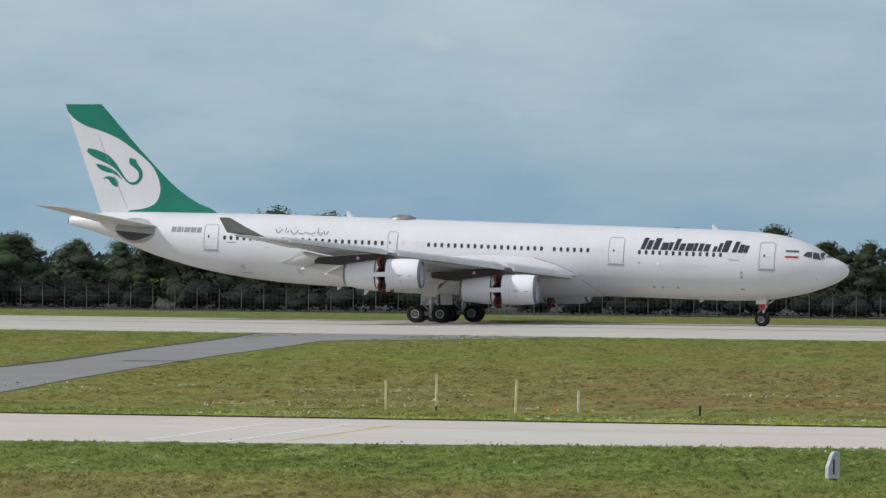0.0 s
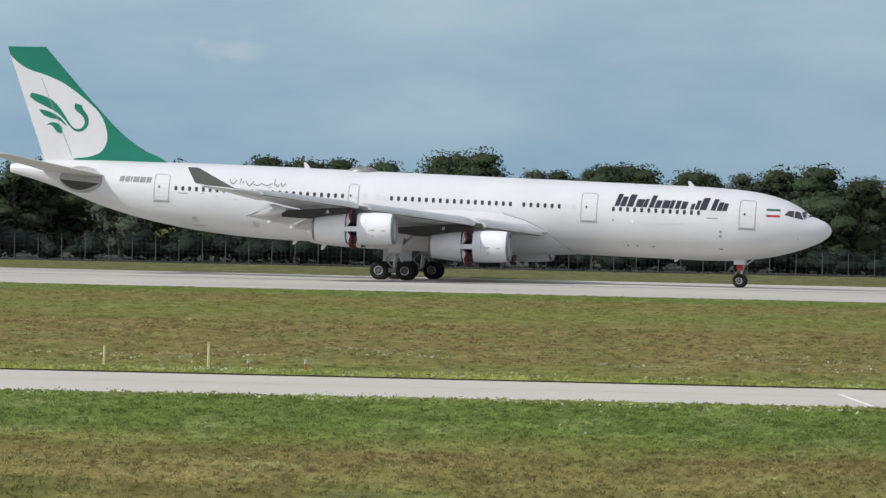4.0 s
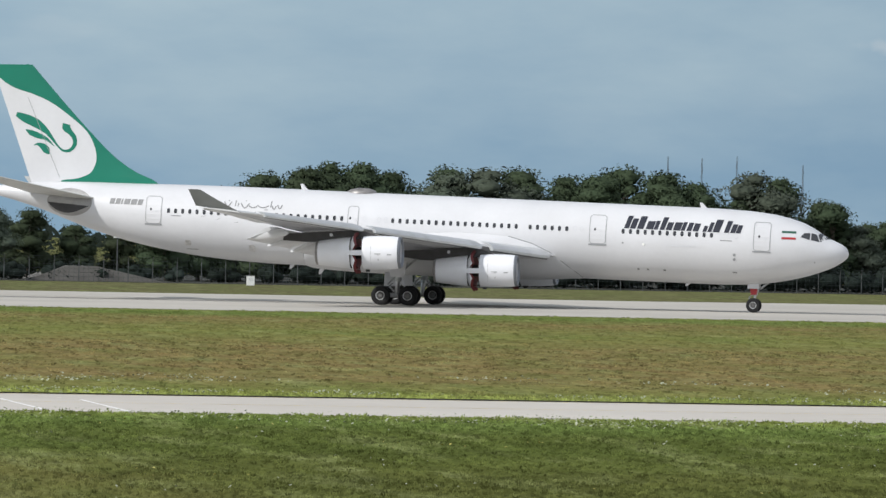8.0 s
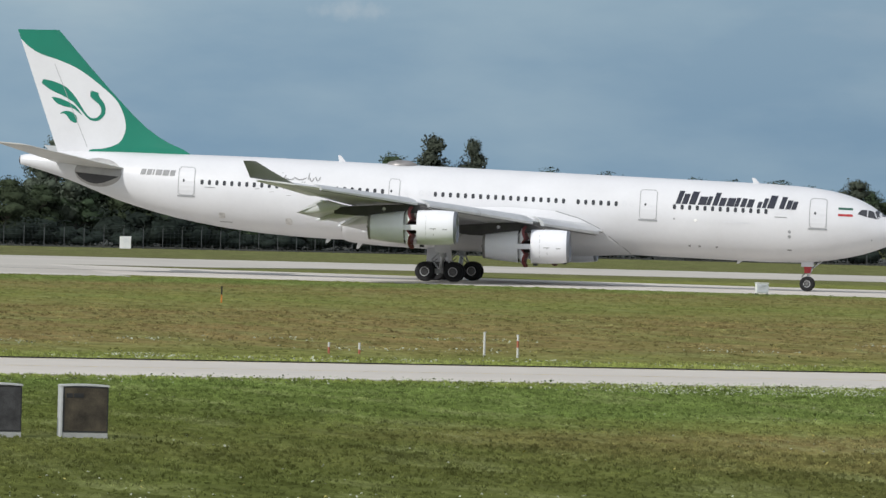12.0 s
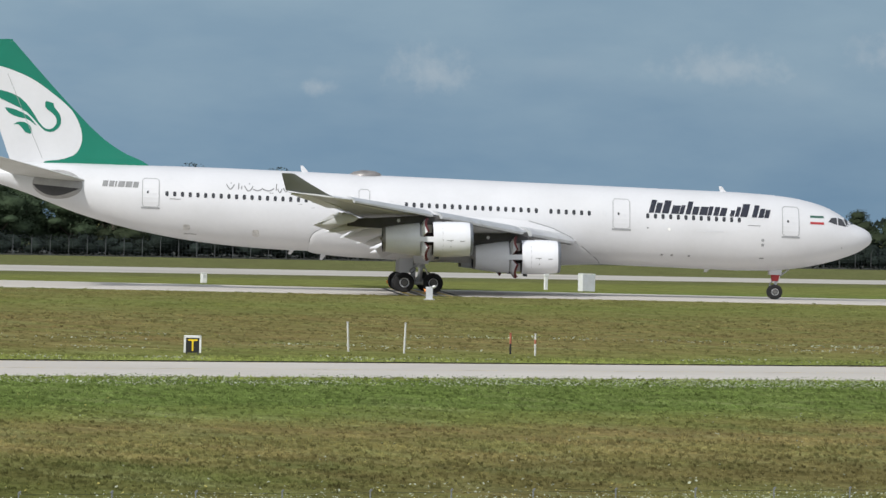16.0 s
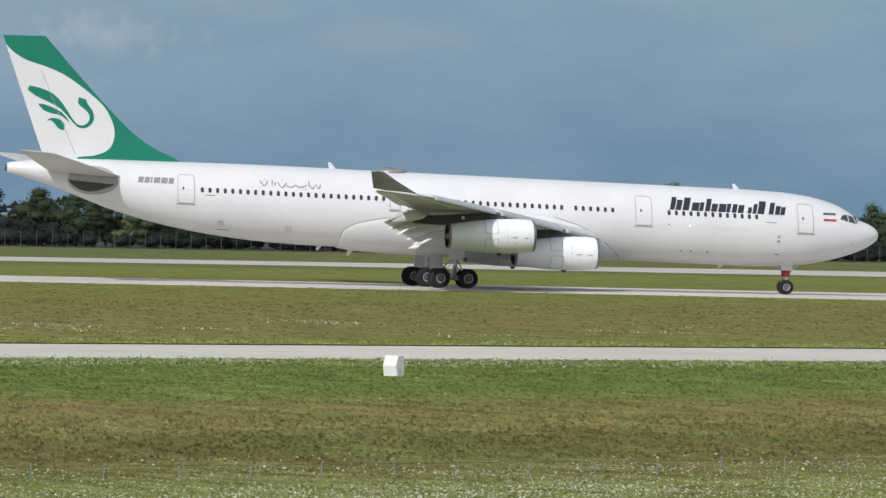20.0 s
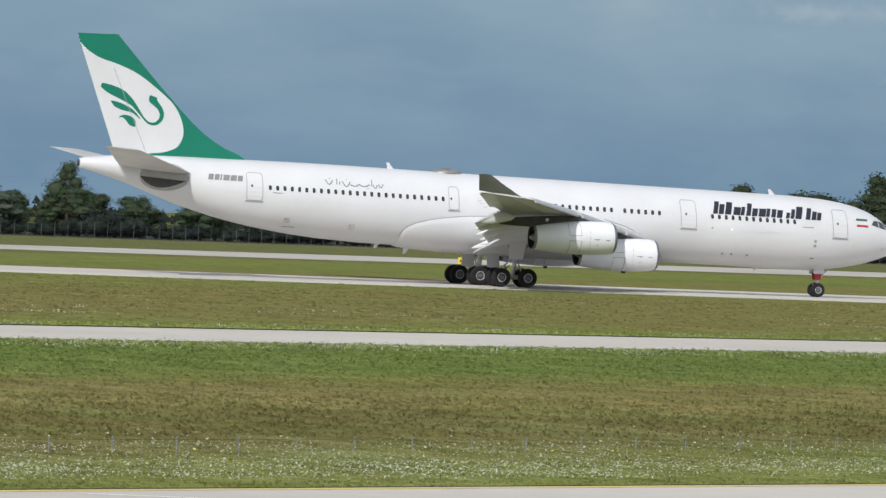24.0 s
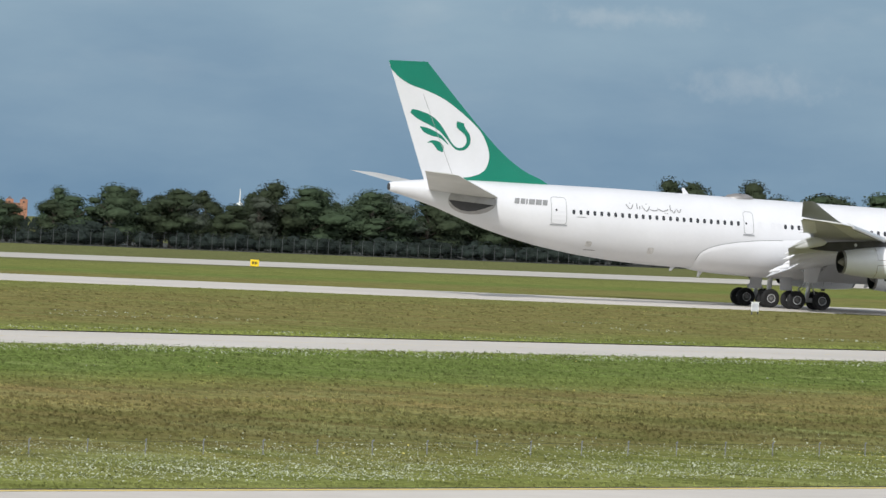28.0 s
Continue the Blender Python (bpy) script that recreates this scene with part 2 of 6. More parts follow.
M_cavity = surface("reverser_red", (0.016, 0.007, 0.007), 0.7, spread=0.35, scale=2.5)
M_rim = surface("wheel_paint", (0.13, 0.13, 0.128), 0.5, metal=0.0, spread=0.2, scale=4)
M_reg = surface("grey_marking", (0.22, 0.225, 0.23), 0.5, spread=0.1)
M_flag_green = surface("flag_green", (0.03, 0.105, 0.075), 0.5, spread=0.1)
M_flag_red = surface("flag_red", (0.40, 0.03, 0.035), 0.5, spread=0.1)
M_lens = surface("lamp_glass", (0.9, 0.9, 0.88), 0.1, spread=0.02)
M_smudge = surface("grimy_white", (0.50, 0.49, 0.48), 0.5, spread=0.25, scale=4)
M_line = surface("seam", (0.30, 0.31, 0.32), 0.6, spread=0.1)


# ---- mesh helpers ----
def part(name, geo, material, parent=None, label="", smooth=False):
    """ONE mesh object from (verts, faces), under a thing or a part."""
    me = bpy.data.meshes.new(name)
    me.from_pydata([tuple(v) for v in geo[0]], [], geo[1])
    for m in (material if isinstance(material, (list, tuple)) else [material]):
        me.materials.append(m)
    if len(geo) > 2:
        me.polygons.foreach_set("material_index", geo[2])
    if smooth:
        me.shade_smooth()
        if smooth != True:
            me.set_sharp_from_angle(angle=radians(smooth))
    me.update()
    ob = new(name, me)
    if parent:
        ob.parent = parent
    if label:
        tagged(ob, label)
    return ob


def thing(name, label, category, group="", m=None, kind=""):
    ob = new(name)
    ob.empty_display_size = 0.3
    tagged(ob, label, category, group, kind)
    if m is not None:
        ob.matrix_basis = m
    return ob


def join(*geos):
    v, f = [], []
    for g in geos:
        k = len(v)
        v += list(g[0])
        f += [tuple(i + k for i in q) for q in g[1]]
    return v, f


def loft(rings, caps=(True, True), closed=True):
    n = len(rings[0])
    v = [p for r in rings for p in r]
    f = []
    for i in range(len(rings) - 1):
        for j in range(n if closed else n - 1):
            a, b = i * n + j, i * n + (j + 1) % n
            f.append((a, b, b + n, a + n))
    if caps[0]:
        f.append(tuple(range(n))[::-1])
    if caps[1]:
        f.append(tuple(range(len(v) - n, len(v))))
    return v, f


def box(x0, y0, z0, x1, y1, z1, bevel=0.0):
    if not bevel:
        v = [(x, y, z) for z in (z0, z1) for x, y in ((x0, y0), (x1, y0), (x1, y1), (x0, y1))]
        return v, [(3, 2, 1, 0), (4, 5, 6, 7), (0, 1, 5, 4), (1, 2, 6, 5), (2, 3, 7, 6), (3, 0, 4, 7)]
    b = bevel
    rings = []
    for z, k in ((z0, b), (z0 + b, 0), (z1 - b, 0), (z1, b)):
        rings.append([(x0 + b, y0 + k, z), (x1 - b, y0 + k, z), (x1 - k, y0 + b, z), (x1 - k, y1 - b, z),
                      (x1 - b, y1 - k, z), (x0 + b, y1 - k, z), (x0 + k, y1 - b, z), (x0 + k, y0 + b, z)])
    return loft(rings)


def tube(p, q, r0, r1=None, n=10):
    p, q = Vector(p), Vector(q)
    d = (q - p).normalized()
    a = d.orthogonal().normalized()
    b = d.cross(a)
    r1 = r0 if r1 is None else r1
    return loft([[tuple(c + a * r * math.cos(2 * math.pi * k / n) + b * r * math.sin(2 * math.pi * k / n)) for k in range(n)]
                 for c, r in ((p, r0), (q, r1))])


def prism(outline, z0, z1):
    return loft([[(x, y, z0) for x, y in outline], [(x, y, z1) for x, y in outline]])


def curve(keys, x):
    """A smooth line through keys (x, y, ...), monotone in x."""
    xs = [k[0] for k in keys]
    out = []
    for c in range(1, len(keys[0])):
        ys = [k[c] for k in keys]
        i = max(0, min(len(xs) - 2, int(np.searchsorted(xs, x)) - 1))
        h = xs[i + 1] - xs[i]
        t = min(1.0, max(0.0, (x - xs[i]) / h))
        def slope(j):
            if j == 0 or j == len(xs) - 1:
                a, b = (0, 1) if j == 0 else (j - 1, j)
                return (ys[b] - ys[a]) / (xs[b] - xs[a])
            d0, d1 = (ys[j] - ys[j - 1]) / (xs[j] - xs[j - 1]), (ys[j + 1] - ys[j]) / (xs[j + 1] - xs[j])
            return 0.0 if d0 * d1 <= 0 else 2 * d0 * d1 / (d0 + d1)
        m0, m1 = slope(i) * h, slope(i + 1) * h
        out.append((2 * t ** 3 - 3 * t ** 2 + 1) * ys[i] + (t ** 3 - 2 * t ** 2 + t) * m0 + (3 * t ** 2 - 2 * t ** 3) * ys[i + 1] + (t ** 3 - t ** 2) * m1)
    return out


# ---- the airliner: x forward from the main gear, y to port, z up; stations s run aft from the nose ----
REF, AXIS, PITCH = 32.0, 4.55, 0.0244
BODY = [  # station, top, bottom, half width
    (0.0, -0.16, -0.24, 0.03), (0.12, 0.15, -0.53, 0.36), (0.45, 0.43, -0.82, 0.72), (1.0, 0.68, -1.17, 1.12), (1.5, 0.88, -1.40, 1.40),
    (2.45, 1.50, -1.77, 1.84), (3.45, 1.95, -2.08, 2.20), (5.2, 2.38, -2.47, 2.60), (7.2, 2.58, -2.73, 2.79), (9.5, 2.66, -2.82, 2.82),
    (38.0, 2.68, -2.82, 2.82), (41.0, 2.69, -2.82, 2.82), (44.5, 2.69, -2.72, 2.80), (47.5, 2.67, -2.49, 2.70), (51.5, 2.61, -1.92, 2.42),
    (55.6, 2.56, -0.93, 1.92), (59.3, 2.42, 0.36, 1.25), (61.5, 2.20, 0.98, 0.72), (62.6, 2.04, 1.24, 0.42), (62.9, 1.96, 1.32, 0.33)]


def body(s, y, z):
    """From stations and heights over the fuselage's axis to the airliner's own space."""
    return (REF - s, y, AXIS + PITCH * s + z)


def skin(s, z, side=-1, out=0.012):
    """The point of the fuselage's side at a station and a height over its axis, a little proud."""
    top, bot, w = curve(BODY, s)
    c, h = (top + bot) / 2, (top - bot) / 2
    k = max(-0.999, min(0.999, (z - c) / h))
    r = math.sqrt(1 - k * k)
    nrm = Vector((0, r / w, k / h)).normalized()
    return body(s, side * (w * r + nrm.y * out), z + nrm.z * out)


def patch(s0, z0, s1, z1, lean=0.0, out=0.012, n=3, side=-1):
    """A plate on the fuselage's side; lean shifts its top forward."""
    m = max(1, int(abs(s1 - s0) / 0.8))
    v = [skin(s0 + (s1 - s0) * i / m - lean * j / n, z0 + (z1 - z0) * j / n, side, out) for i in range(m + 1) for j in range(n + 1)]
    f = [(i * (n + 1) + j, (i + 1) * (n + 1) + j, (i + 1) * (n + 1) + j + 1, i * (n + 1) + j + 1) for i in range(m) for j in range(n)]
    return v, f


def oval(s, z, a, b, out=0.012, n=12, side=-1, square=1.0):
    """A filled oval on the skin; square below 1 fills out its corners."""
    bend = lambda q: math.copysign(abs(q) ** square, q)
    return [skin(s + a * bend(math.cos(2 * math.pi * (k + 0.5) / n)), z + b * bend(math.sin(2 * math.pi * (k + 0.5) / n)), side, out) for k in range(n)], [tuple(range(n))]


def disc(s, z, a, b, out, side, n=28, m=6):
    """A filled oval that follows the fuselage's skin."""
    v = [skin(s + a * r / m * math.cos(2 * math.pi * k / n), z + b * r / m * math.sin(2 * math.pi * k / n), side, out) for r in range(1, m + 1) for k in range(n)]
    f = [tuple(range(n))] + [((r - 1) * n + k, (r - 1) * n + (k + 1) % n, r * n + (k + 1) % n, r * n + k) for r in range(1, m) for k in range(n)]
    return v, f


def wing_section(y, le, te, z, thick, droop=0.0, n=14):
    """An aerofoil ring at span y from le to te (stations), at height z."""
    c = te - le
    up, lo = [], []
    for k in range(n + 1):
        t = 0.5 - 0.5 * math.cos(math.pi * k / n)
        h = thick * c * (1.48 * math.sqrt(t) - 0.63 * t - 1.76 * t * t + 1.42 * t ** 3 - 0.51 * t ** 4) * 1.0
        zc = z - droop * t * t
        up.append((REF - (le + c * t), y, zc + h * 0.62))
        lo.append((REF - (le + c * t), y, zc - h * 0.38))
    return up + lo[::-1][1:-1]


LE = [(0.0, 19.2), (2.8, 21.1), (9.4, 25.1), (19.5, 31.6), (28.0, 37.6), (29.0, 38.6)]
TE = [(0.0, 32.6), (2.8, 32.8), (10.4, 33.8), (19.5, 37.6), (29.0, 41.6)]
WZ = [(0.0, 3.55), (2.8, 3.80), (9.4, 4.38), (19.5, 5.38), (29.0, 6.34)]
TWIST = [(0.0, 0.0), (12.0, 0.0), (19.5, 0.02), (29.0, 0.13)]      # nose-down twist towards the tip


def at(keys, y):
    return float(np.interp(abs(y), [k[0] for k in keys], [k[1] for k in keys]))


FAIRING = [  # belly fairing: station, height of its upper edge over the axis, bulge
    (19.1, -2.70, 0.0), (19.4, -2.45, 0.02), (20.2, -1.85, 0.08), (21.3, -1.02, 0.20), (22.6, -0.45, 0.30), (24.3, -0.02, 0.38), (28.0, 0.10, 0.42), (33.0, -0.32, 0.42),
    (35.0, -0.46, 0.40), (36.5, -0.66, 0.36), (37.6, -0.88, 0.31), (38.5, -1.14, 0.24), (39.1, -1.45, 0.16), (39.4, -1.85, 0.08), (39.5, -2.45, 0.0)]


def seam_line(points, width=0.035, out=0.02, side=-1):
    """A narrow ribbon along points (station, height) of the fuselage's side."""
    v, f = [], []
    for k, (s, z) in enumerate(points):
        a, b = points[max(0, k - 1)], points[min(len(points) - 1, k + 1)]
        d = Vector((b[0] - a[0], b[1] - a[1])).normalized()
        v += [skin(s - d.y * width / 2, z + d.x * width / 2, side, out), skin(s + d.y * width / 2, z - d.x * width / 2, side, out)]
        if k:
            f.append((2 * k - 2, 2 * k - 1, 2 * k + 1, 2 * k))
    return v, f


def frame_line(s0, z0, s1, z1, width=0.042, out=0.022, side=-1):
    """The outline of a door: a closed ribbon with cut corners."""
    c = 0.14
    c = c if s1 > s0 else -c
    h = 0.14
    rise = [z0 + h + (z1 - z0 - 2 * h) * k / 9 for k in range(10)]
    pts = [(s0 + c, z0), (s1 - c, z0)] + [(s1, z) for z in rise] + [(s1 - c, z1), (s0 + c, z1)] + [(s0, z) for z in rise[::-1]] + [(s0 + c, z0)]
    return seam_line(pts, width, out, side)


def around(s, deg, side, out=0.012):
    """The point of the fuselage's skin at a station and an angle from its top."""
    top, bot, w = curve(BODY, s)
    a = radians(deg)
    return body(s, side * (w + out) * math.sin(a), (top + bot) / 2 + ((top - bot) / 2 + out) * math.cos(a))


def pane(corners, side, out=0.014, n=4):
    """A pane on the nose from four corners (station, angle)."""
    v = []
    for i in range(n + 1):
        for j in range(n + 1):
            u, w = i / n, j / n
            p = [(1 - u) * (1 - w) * corners[0][k] + u * (1 - w) * corners[1][k] + u * w * corners[2][k] + (1 - u) * w * corners[3][k] for k in (0, 1)]
            v.append(around(p[0], p[1], side, out))
    return v, [(i * (n + 1) + j, (i + 1) * (n + 1) + j, (i + 1) * (n + 1) + j + 1, i * (n + 1) + j + 1) for i in range(n) for j in range(n)]


def airliner():
    plane = thing("airliner", "white four-engined wide-body airliner with a green tail, landing gear down", "aeroplane")
    n = 48
    rings = []
    ss = sorted({k[0] for k in BODY} | {0.05, 0.25, 0.7, 1.25, 2.0, 3.0, 4.2, 6.2} | set(np.arange(11, 62, 1.5).tolist()))
    for s in ss:
        top, bot, w = curve(BODY, s)
        c, h = (top + bot) / 2, (top - bot) / 2
        rings.append([body(s, w * math.sin(2 * math.pi * k / n), c + h * math.cos(2 * math.pi * k / n)) for k in range(n)])
    part("fuselage", loft(rings), M_white, plane, "white painted fuselage", smooth=True)
    part("tail_outlet", tube(body(62.85, 0, 1.64), body(63.0, 0, 1.64), 0.27, 0.24, 16), M_dark, plane, "dark exhaust outlet of the tail cone", smooth=40)
    rings = []
    for s in sorted([k[0] for k in FAIRING] + [22.5, 26.0, 30.5, 34.5]):
        edge, bulge = curve(FAIRING, s)
        top, bot, w = curve(BODY, s)
        a0 = math.acos(max(-0.999, min(0.999, (edge - (top + bot) / 2) / ((top - bot) / 2))))
        row = []
        for k in range(33):
            u = k / 32
            a = a0 + (2 * math.pi - 2 * a0) * u
            out = 0.014 + bulge * math.sin(math.pi * u) ** 0.45
            row.append(body(s, (w + out) * math.sin(a), (top + bot) / 2 + ((top - bot) / 2 + out * 0.8) * math.cos(a)))
        rings.append(row)
    part("belly_fairing", loft(rings, (False, False), closed=False), M_white, plane, "white fairing under the wing root", smooth=True)
    fin_parts(plane)
    fuselage_details(plane)
    for side in (-1, 1):
        wing_parts(plane, side)
        for y, lip, z in ((9.4, 22.55, 2.68), (19.75, 29.1, 3.80)):
            engine_parts(plane, side, y, lip, z)
    gear_parts(plane)
    return plane


def fuselage_details(plane):
    cabin = [49.4 - 0.5355 * k for k in range(25)] + [32.8 - 0.531 * k for k in range(18)] + [22.75 - 0.533 * k for k in range(6)] + [16.0 - 0.532 * k for k in range(13)]
    plugs = [34.86, 33.8, 33.3, 19.5, 19.0, 8.86, 8.36, 7.86]
    for side in (-1, 1):
        for s in cabin:
            part("cabin_window", oval(s, 0.71, 0.115, 0.175, side=side, square=0.6), M_glass, plane)
        for s in plugs:
            v, f = oval(s, 0.74, 0.14, 0.20, 0.012, side=side)
            w, _ = oval(s, 0.74, 0.11, 0.165, 0.013, side=side)
            k = len(v)
            part("plugged_window", (v + w, [(i, (i + 1) % k, k + (i + 1) % k, k + i) for i in range(k)]), M_lgrey, plane, "blanked cabin window outline")
        for s0, s1, z0, z1 in ((6.58, 5.42, -0.25, 1.78), (18.42, 17.25, -0.25, 1.78), (51.1, 49.95, -0.25, 1.70), (36.1, 35.35, -0.02, 1.62)):
            door = part("cabin_door", patch(s0, z0, s1, z1, out=0.012, n=6, side=side), M_white, plane, "white cabin door with a thin dark outline")
            part("door_seam", frame_line(s0, z0, s1, z1, side=side), M_line, door, "thin dark outline")
            part("sill", patch(s0 + 0.07, z0 - 0.13, s1 - 0.07, z0 - 0.02, out=0.03, side=side), M_line, door, "dark sill")
            part("porthole", oval((s0 + s1) / 2 + 0.2, 0.76, 0.07, 0.10, 0.022, side=side), M_glass, door)
            part("door_lever", patch((s0 + s1) / 2 - 0.12, 0.60, (s0 + s1) / 2 - 0.30, 0.66, out=0.026, n=1, side=side), M_lgrey, door)
        # cockpit
        for c in (((3.30, 62), (3.05, 49), (2.66, 42), (2.66, 62.5)), ((2.58, 62.5), (2.58, 40.5), (2.22, 36), (1.98, 57)), ((1.92, 55), (2.12, 34), (1.95, 4), (1.22, 5))):
            part("cockpit_window", pane(c, side), M_glass, plane, "dark cockpit window")
        # flag, title and other markings
        flag = part("flag", patch(4.62, 0.66, 3.63, 1.24, out=0.014, side=side), M_white, plane, "small tricolour flag, green over white over red")
        part("green_stripe", patch(4.62, 1.09, 3.63, 1.25, out=0.018, side=side), M_flag_green, flag, "green stripe")
        part("red_stripe", patch(4.62, 0.65, 3.63, 0.81, out=0.018, side=side), M_flag_red, flag, "red stripe")
        for a, w, z0, top in ((0.0, 0.30, 0.93, 1.84), (0.42, 0.34, 0.93, 1.66), (0.92, 0.40, 0.93, 1.84), (1.56, 0.46, 0.93, 1.52), (2.14, 0.24, 0.93, 1.56), (2.56, 0.30, 0.93, 1.84), (3.0, 0.36, 0.93, 1.50),
                              (3.52, 0.46, 0.93, 1.52), (4.10, 0.24, 0.93, 1.56), (4.50, 0.30, 0.93, 1.54), (4.94, 0.36, 0.93, 1.50), (5.66, 0.24, 0.93, 1.36), (6.02, 0.24, 0.93, 1.62), (6.38, 0.42, 0.93, 1.84),
                              (7.20, 0.30, 0.93, 1.78), (7.66, 0.30, 0.93, 1.56), (8.06, 0.28, 0.93, 1.50)):
            part("title_mark", patch(15.95 - a, z0, 15.95 - a - w * 1.18, top, lean=0.30 * (top - z0), out=0.015, side=side), M_navy, plane, "slanted dark navy bar of the airline title")
        for a, w in ((0.0, 0.36), (0.45, 0.34), (0.86, 0.12), (1.08, 0.44), (1.60, 0.44), (2.12, 0.36)):
            part("registration_mark", patch(53.9 - a, 1.03, 53.9 - a - w, 1.43, lean=0.08, out=0.014, side=side), M_reg, plane, "grey bar of the registration")
        # painted script as plain curved strokes: start, way forward, foot, height
        for a, b, z, h in ((0.0, 0.55, 1.22, 0.34), (1.25, 1.85, 1.14, 0.36), (1.85, 2.45, 1.20, 0.10), (2.45, 3.3, 1.22, 0.16), (3.55, 3.85, 1.14, 0.24), (3.95, 4.3, 1.20, 0.28)):
            part("script_mark", seam_line([(45.3 - a - (b - a) * k / 8, z + h * abs(k / 4 - 1) ** 1.7) for k in range(9)], 0.075, 0.014, side), M_reg, plane, "curved grey stroke of the painted script")
        for a, z, h in ((0.80, 1.24, 0.42), (1.0, 1.24, 0.24), (1.55, 1.62, 0.07), (0.28, 1.60, 0.07), (3.0, 1.04, 0.07), (3.15, 1.04, 0.07), (3.42, 1.26, 0.46)):
            part("script_mark", patch(45.3 - a, z, 45.3 - a - 0.075, z + h, lean=0.03, out=0.014, n=1, side=side), M_reg, plane, "thin grey stroke of the painted script")
        for s, z, w, h in ((9.0, 0.34, 0.85, 0.05), (49.2, 0.34, 0.75, 0.05), (12.6, -0.22, 1.9, 0.11), (48.2, -2.02, 0.9, 0.05), (15.0, -2.0, 0.16, 0.12), (14.3, -2.0, 0.16, 0.12), (13.1, -2.0, 0.16, 0.12), (8.1, -1.92, 0.3, 0.08)):
            part("placard", patch(s, z, s - w, z + h, out=0.014, n=1, side=side), M_lgrey if w > 1 else M_reg, plane, "small grey placard")
        for s, z, r in ((7.95, -0.62, 0.11), (7.95, -0.95, 0.11), (16.0, -0.12, 0.07), (2.3, -0.9, 0.05)):
            part("vent_port", oval(s, z, r, r, 0.014, side=side), M_line, plane)
        part("access_panel", oval(43.2, -1.75, 0.24, 0.24, 0.014, side=side, square=0.6), M_smudge, plane, "faint grey access panel")
        part("access_panel", oval(48.0, -1.55, 0.24, 0.2, 0.014, side=side, square=0.5), M_smudge, plane, "faint grey access panel")
        part("inspection_light", oval(14.5, -0.15, 0.10, 0.10, 0.03, side=side), M_lens, plane, "small bright white lamp")
        part("fairing_seam", seam_line([(s, z) for s, z in ((19.15, -2.75), (19.4, -2.45), (20.2, -1.85), (21.3, -1.02), (22.6, -0.45), (24.3, -0.02))], 0.06, 0.03, side), M_line, plane, "dark seam of the belly fairing")
        part("fairing_seam", seam_line([(s, z) for s, z in ((33.0, -0.32), (34.0, -0.38), (35.0, -0.46), (36.5, -0.66), (37.6, -0.88), (38.5, -1.14), (39.1, -1.45), (39.3, -1.65), (39.42, -1.9), (39.48, -2.2))], 0.045, 0.03, side), M_line, plane, "dark seam of the belly fairing")
        # metal plate round the tailplane's root
        part("tailplane_plate", disc(57.0, 1.02, 1.75, 1.0, 0.02, side), M_plate, plane, "bare grey metal plate round the tailplane root")
        # slot under the tailplane, with the tailplane's shadow painted into the same dark patch
        v = []
        for i in range(13):
            u = i / 12
            top_z = 0.98 - 0.20 * u
            v += [skin(58.72 - 3.25 * u, top_z - 0.66 * math.sin(math.pi * u ** 0.8) * j / 3, side, 0.034) for j in range(4)]
        part("tailplane_slot", (v, [(4 * i + j, 4 * i + j + 4, 4 * i + j + 5, 4 * i + j + 1) for i in range(12) for j in range(3)]), M_dark, plane, "dark slot and painted shadow under the tailplane root")
    # aerials on the spine and under the belly
    for s, h in ((39.8, 0.42), (10.5, 0.36)):
        top = curve(BODY, s)[0]
        ring = lambda z, c0, c1, w: [body(s + c0, 0, z), body(s + (c0 + c1) / 2, w, z), body(s + c1, 0, z), body(s + (c0 + c1) / 2, -w, z)]
        part("blade_aerial", loft([ring(top - 0.05, -0.25, 0.25, 0.04), ring(top + h, 0.15, 0.35, 0.02)]), M_white, plane, "white blade aerial")
    for s, h in ((40.6, 0.30), (38.4, 0.34), (25.0, 0.2), (11.5, 0.2)):
        bot = min(curve(BODY, s)[1], -2.82 - curve(FAIRING, s)[1] if 19.5 < s < 39.0 else 0)
        ring = lambda z, c0, c1, w: [body(s + c0, 0, z), body(s + (c0 + c1) / 2, w, z), body(s + c1, 0, z), body(s + (c0 + c1) / 2, -w, z)]
        part("belly_aerial", loft([ring(bot + 0.05, -0.2, 0.2, 0.04), ring(bot - h, 0.1, 0.28, 0.02)]), M_white, plane)
    rings = []
    for t, r in ((0, 0.05), (0.08, 0.45), (0.25, 0.75), (0.6, 0.8), (0.85, 0.5), (1.0, 0.05)):
        s = 34.4 + 2.4 * t
        rings.append([body(s, r * math.cos(math.pi * k / 10), 2.60 + 0.40 * (r / 0.8) * math.sin(math.pi * k / 10)) for k in range(11)])
    part("aerial_dome", loft(rings, closed=False, caps=(False, False)), M_metal_grey, plane, "grey aerial dome on the spine", smooth=True)


def fin_half(s, z):
    """Half thickness of the fin at a station and a height."""
    f0, f1 = fin_edge(z)
    t = min(1.0, max(0.0, (s - f0) / max(0.01, f1 - f0)))
    return 0.02 + (f1 - f0) * 0.105 * (1.48 * math.sqrt(t) - 0.63 * t - 1.76 * t * t + 1.42 * t ** 3 - 0.51 * t ** 4) * 0.5


FIN_LE = [(8.3, 50.6), (8.75, 51.3), (9.15, 52.3), (10.2, 53.95), (11.75, 55.6), (16.5, 60.0), (16.9, 60.35)]
FIN_TE = [(8.3, 60.25), (9.1, 60.55), (16.9, 63.35)]
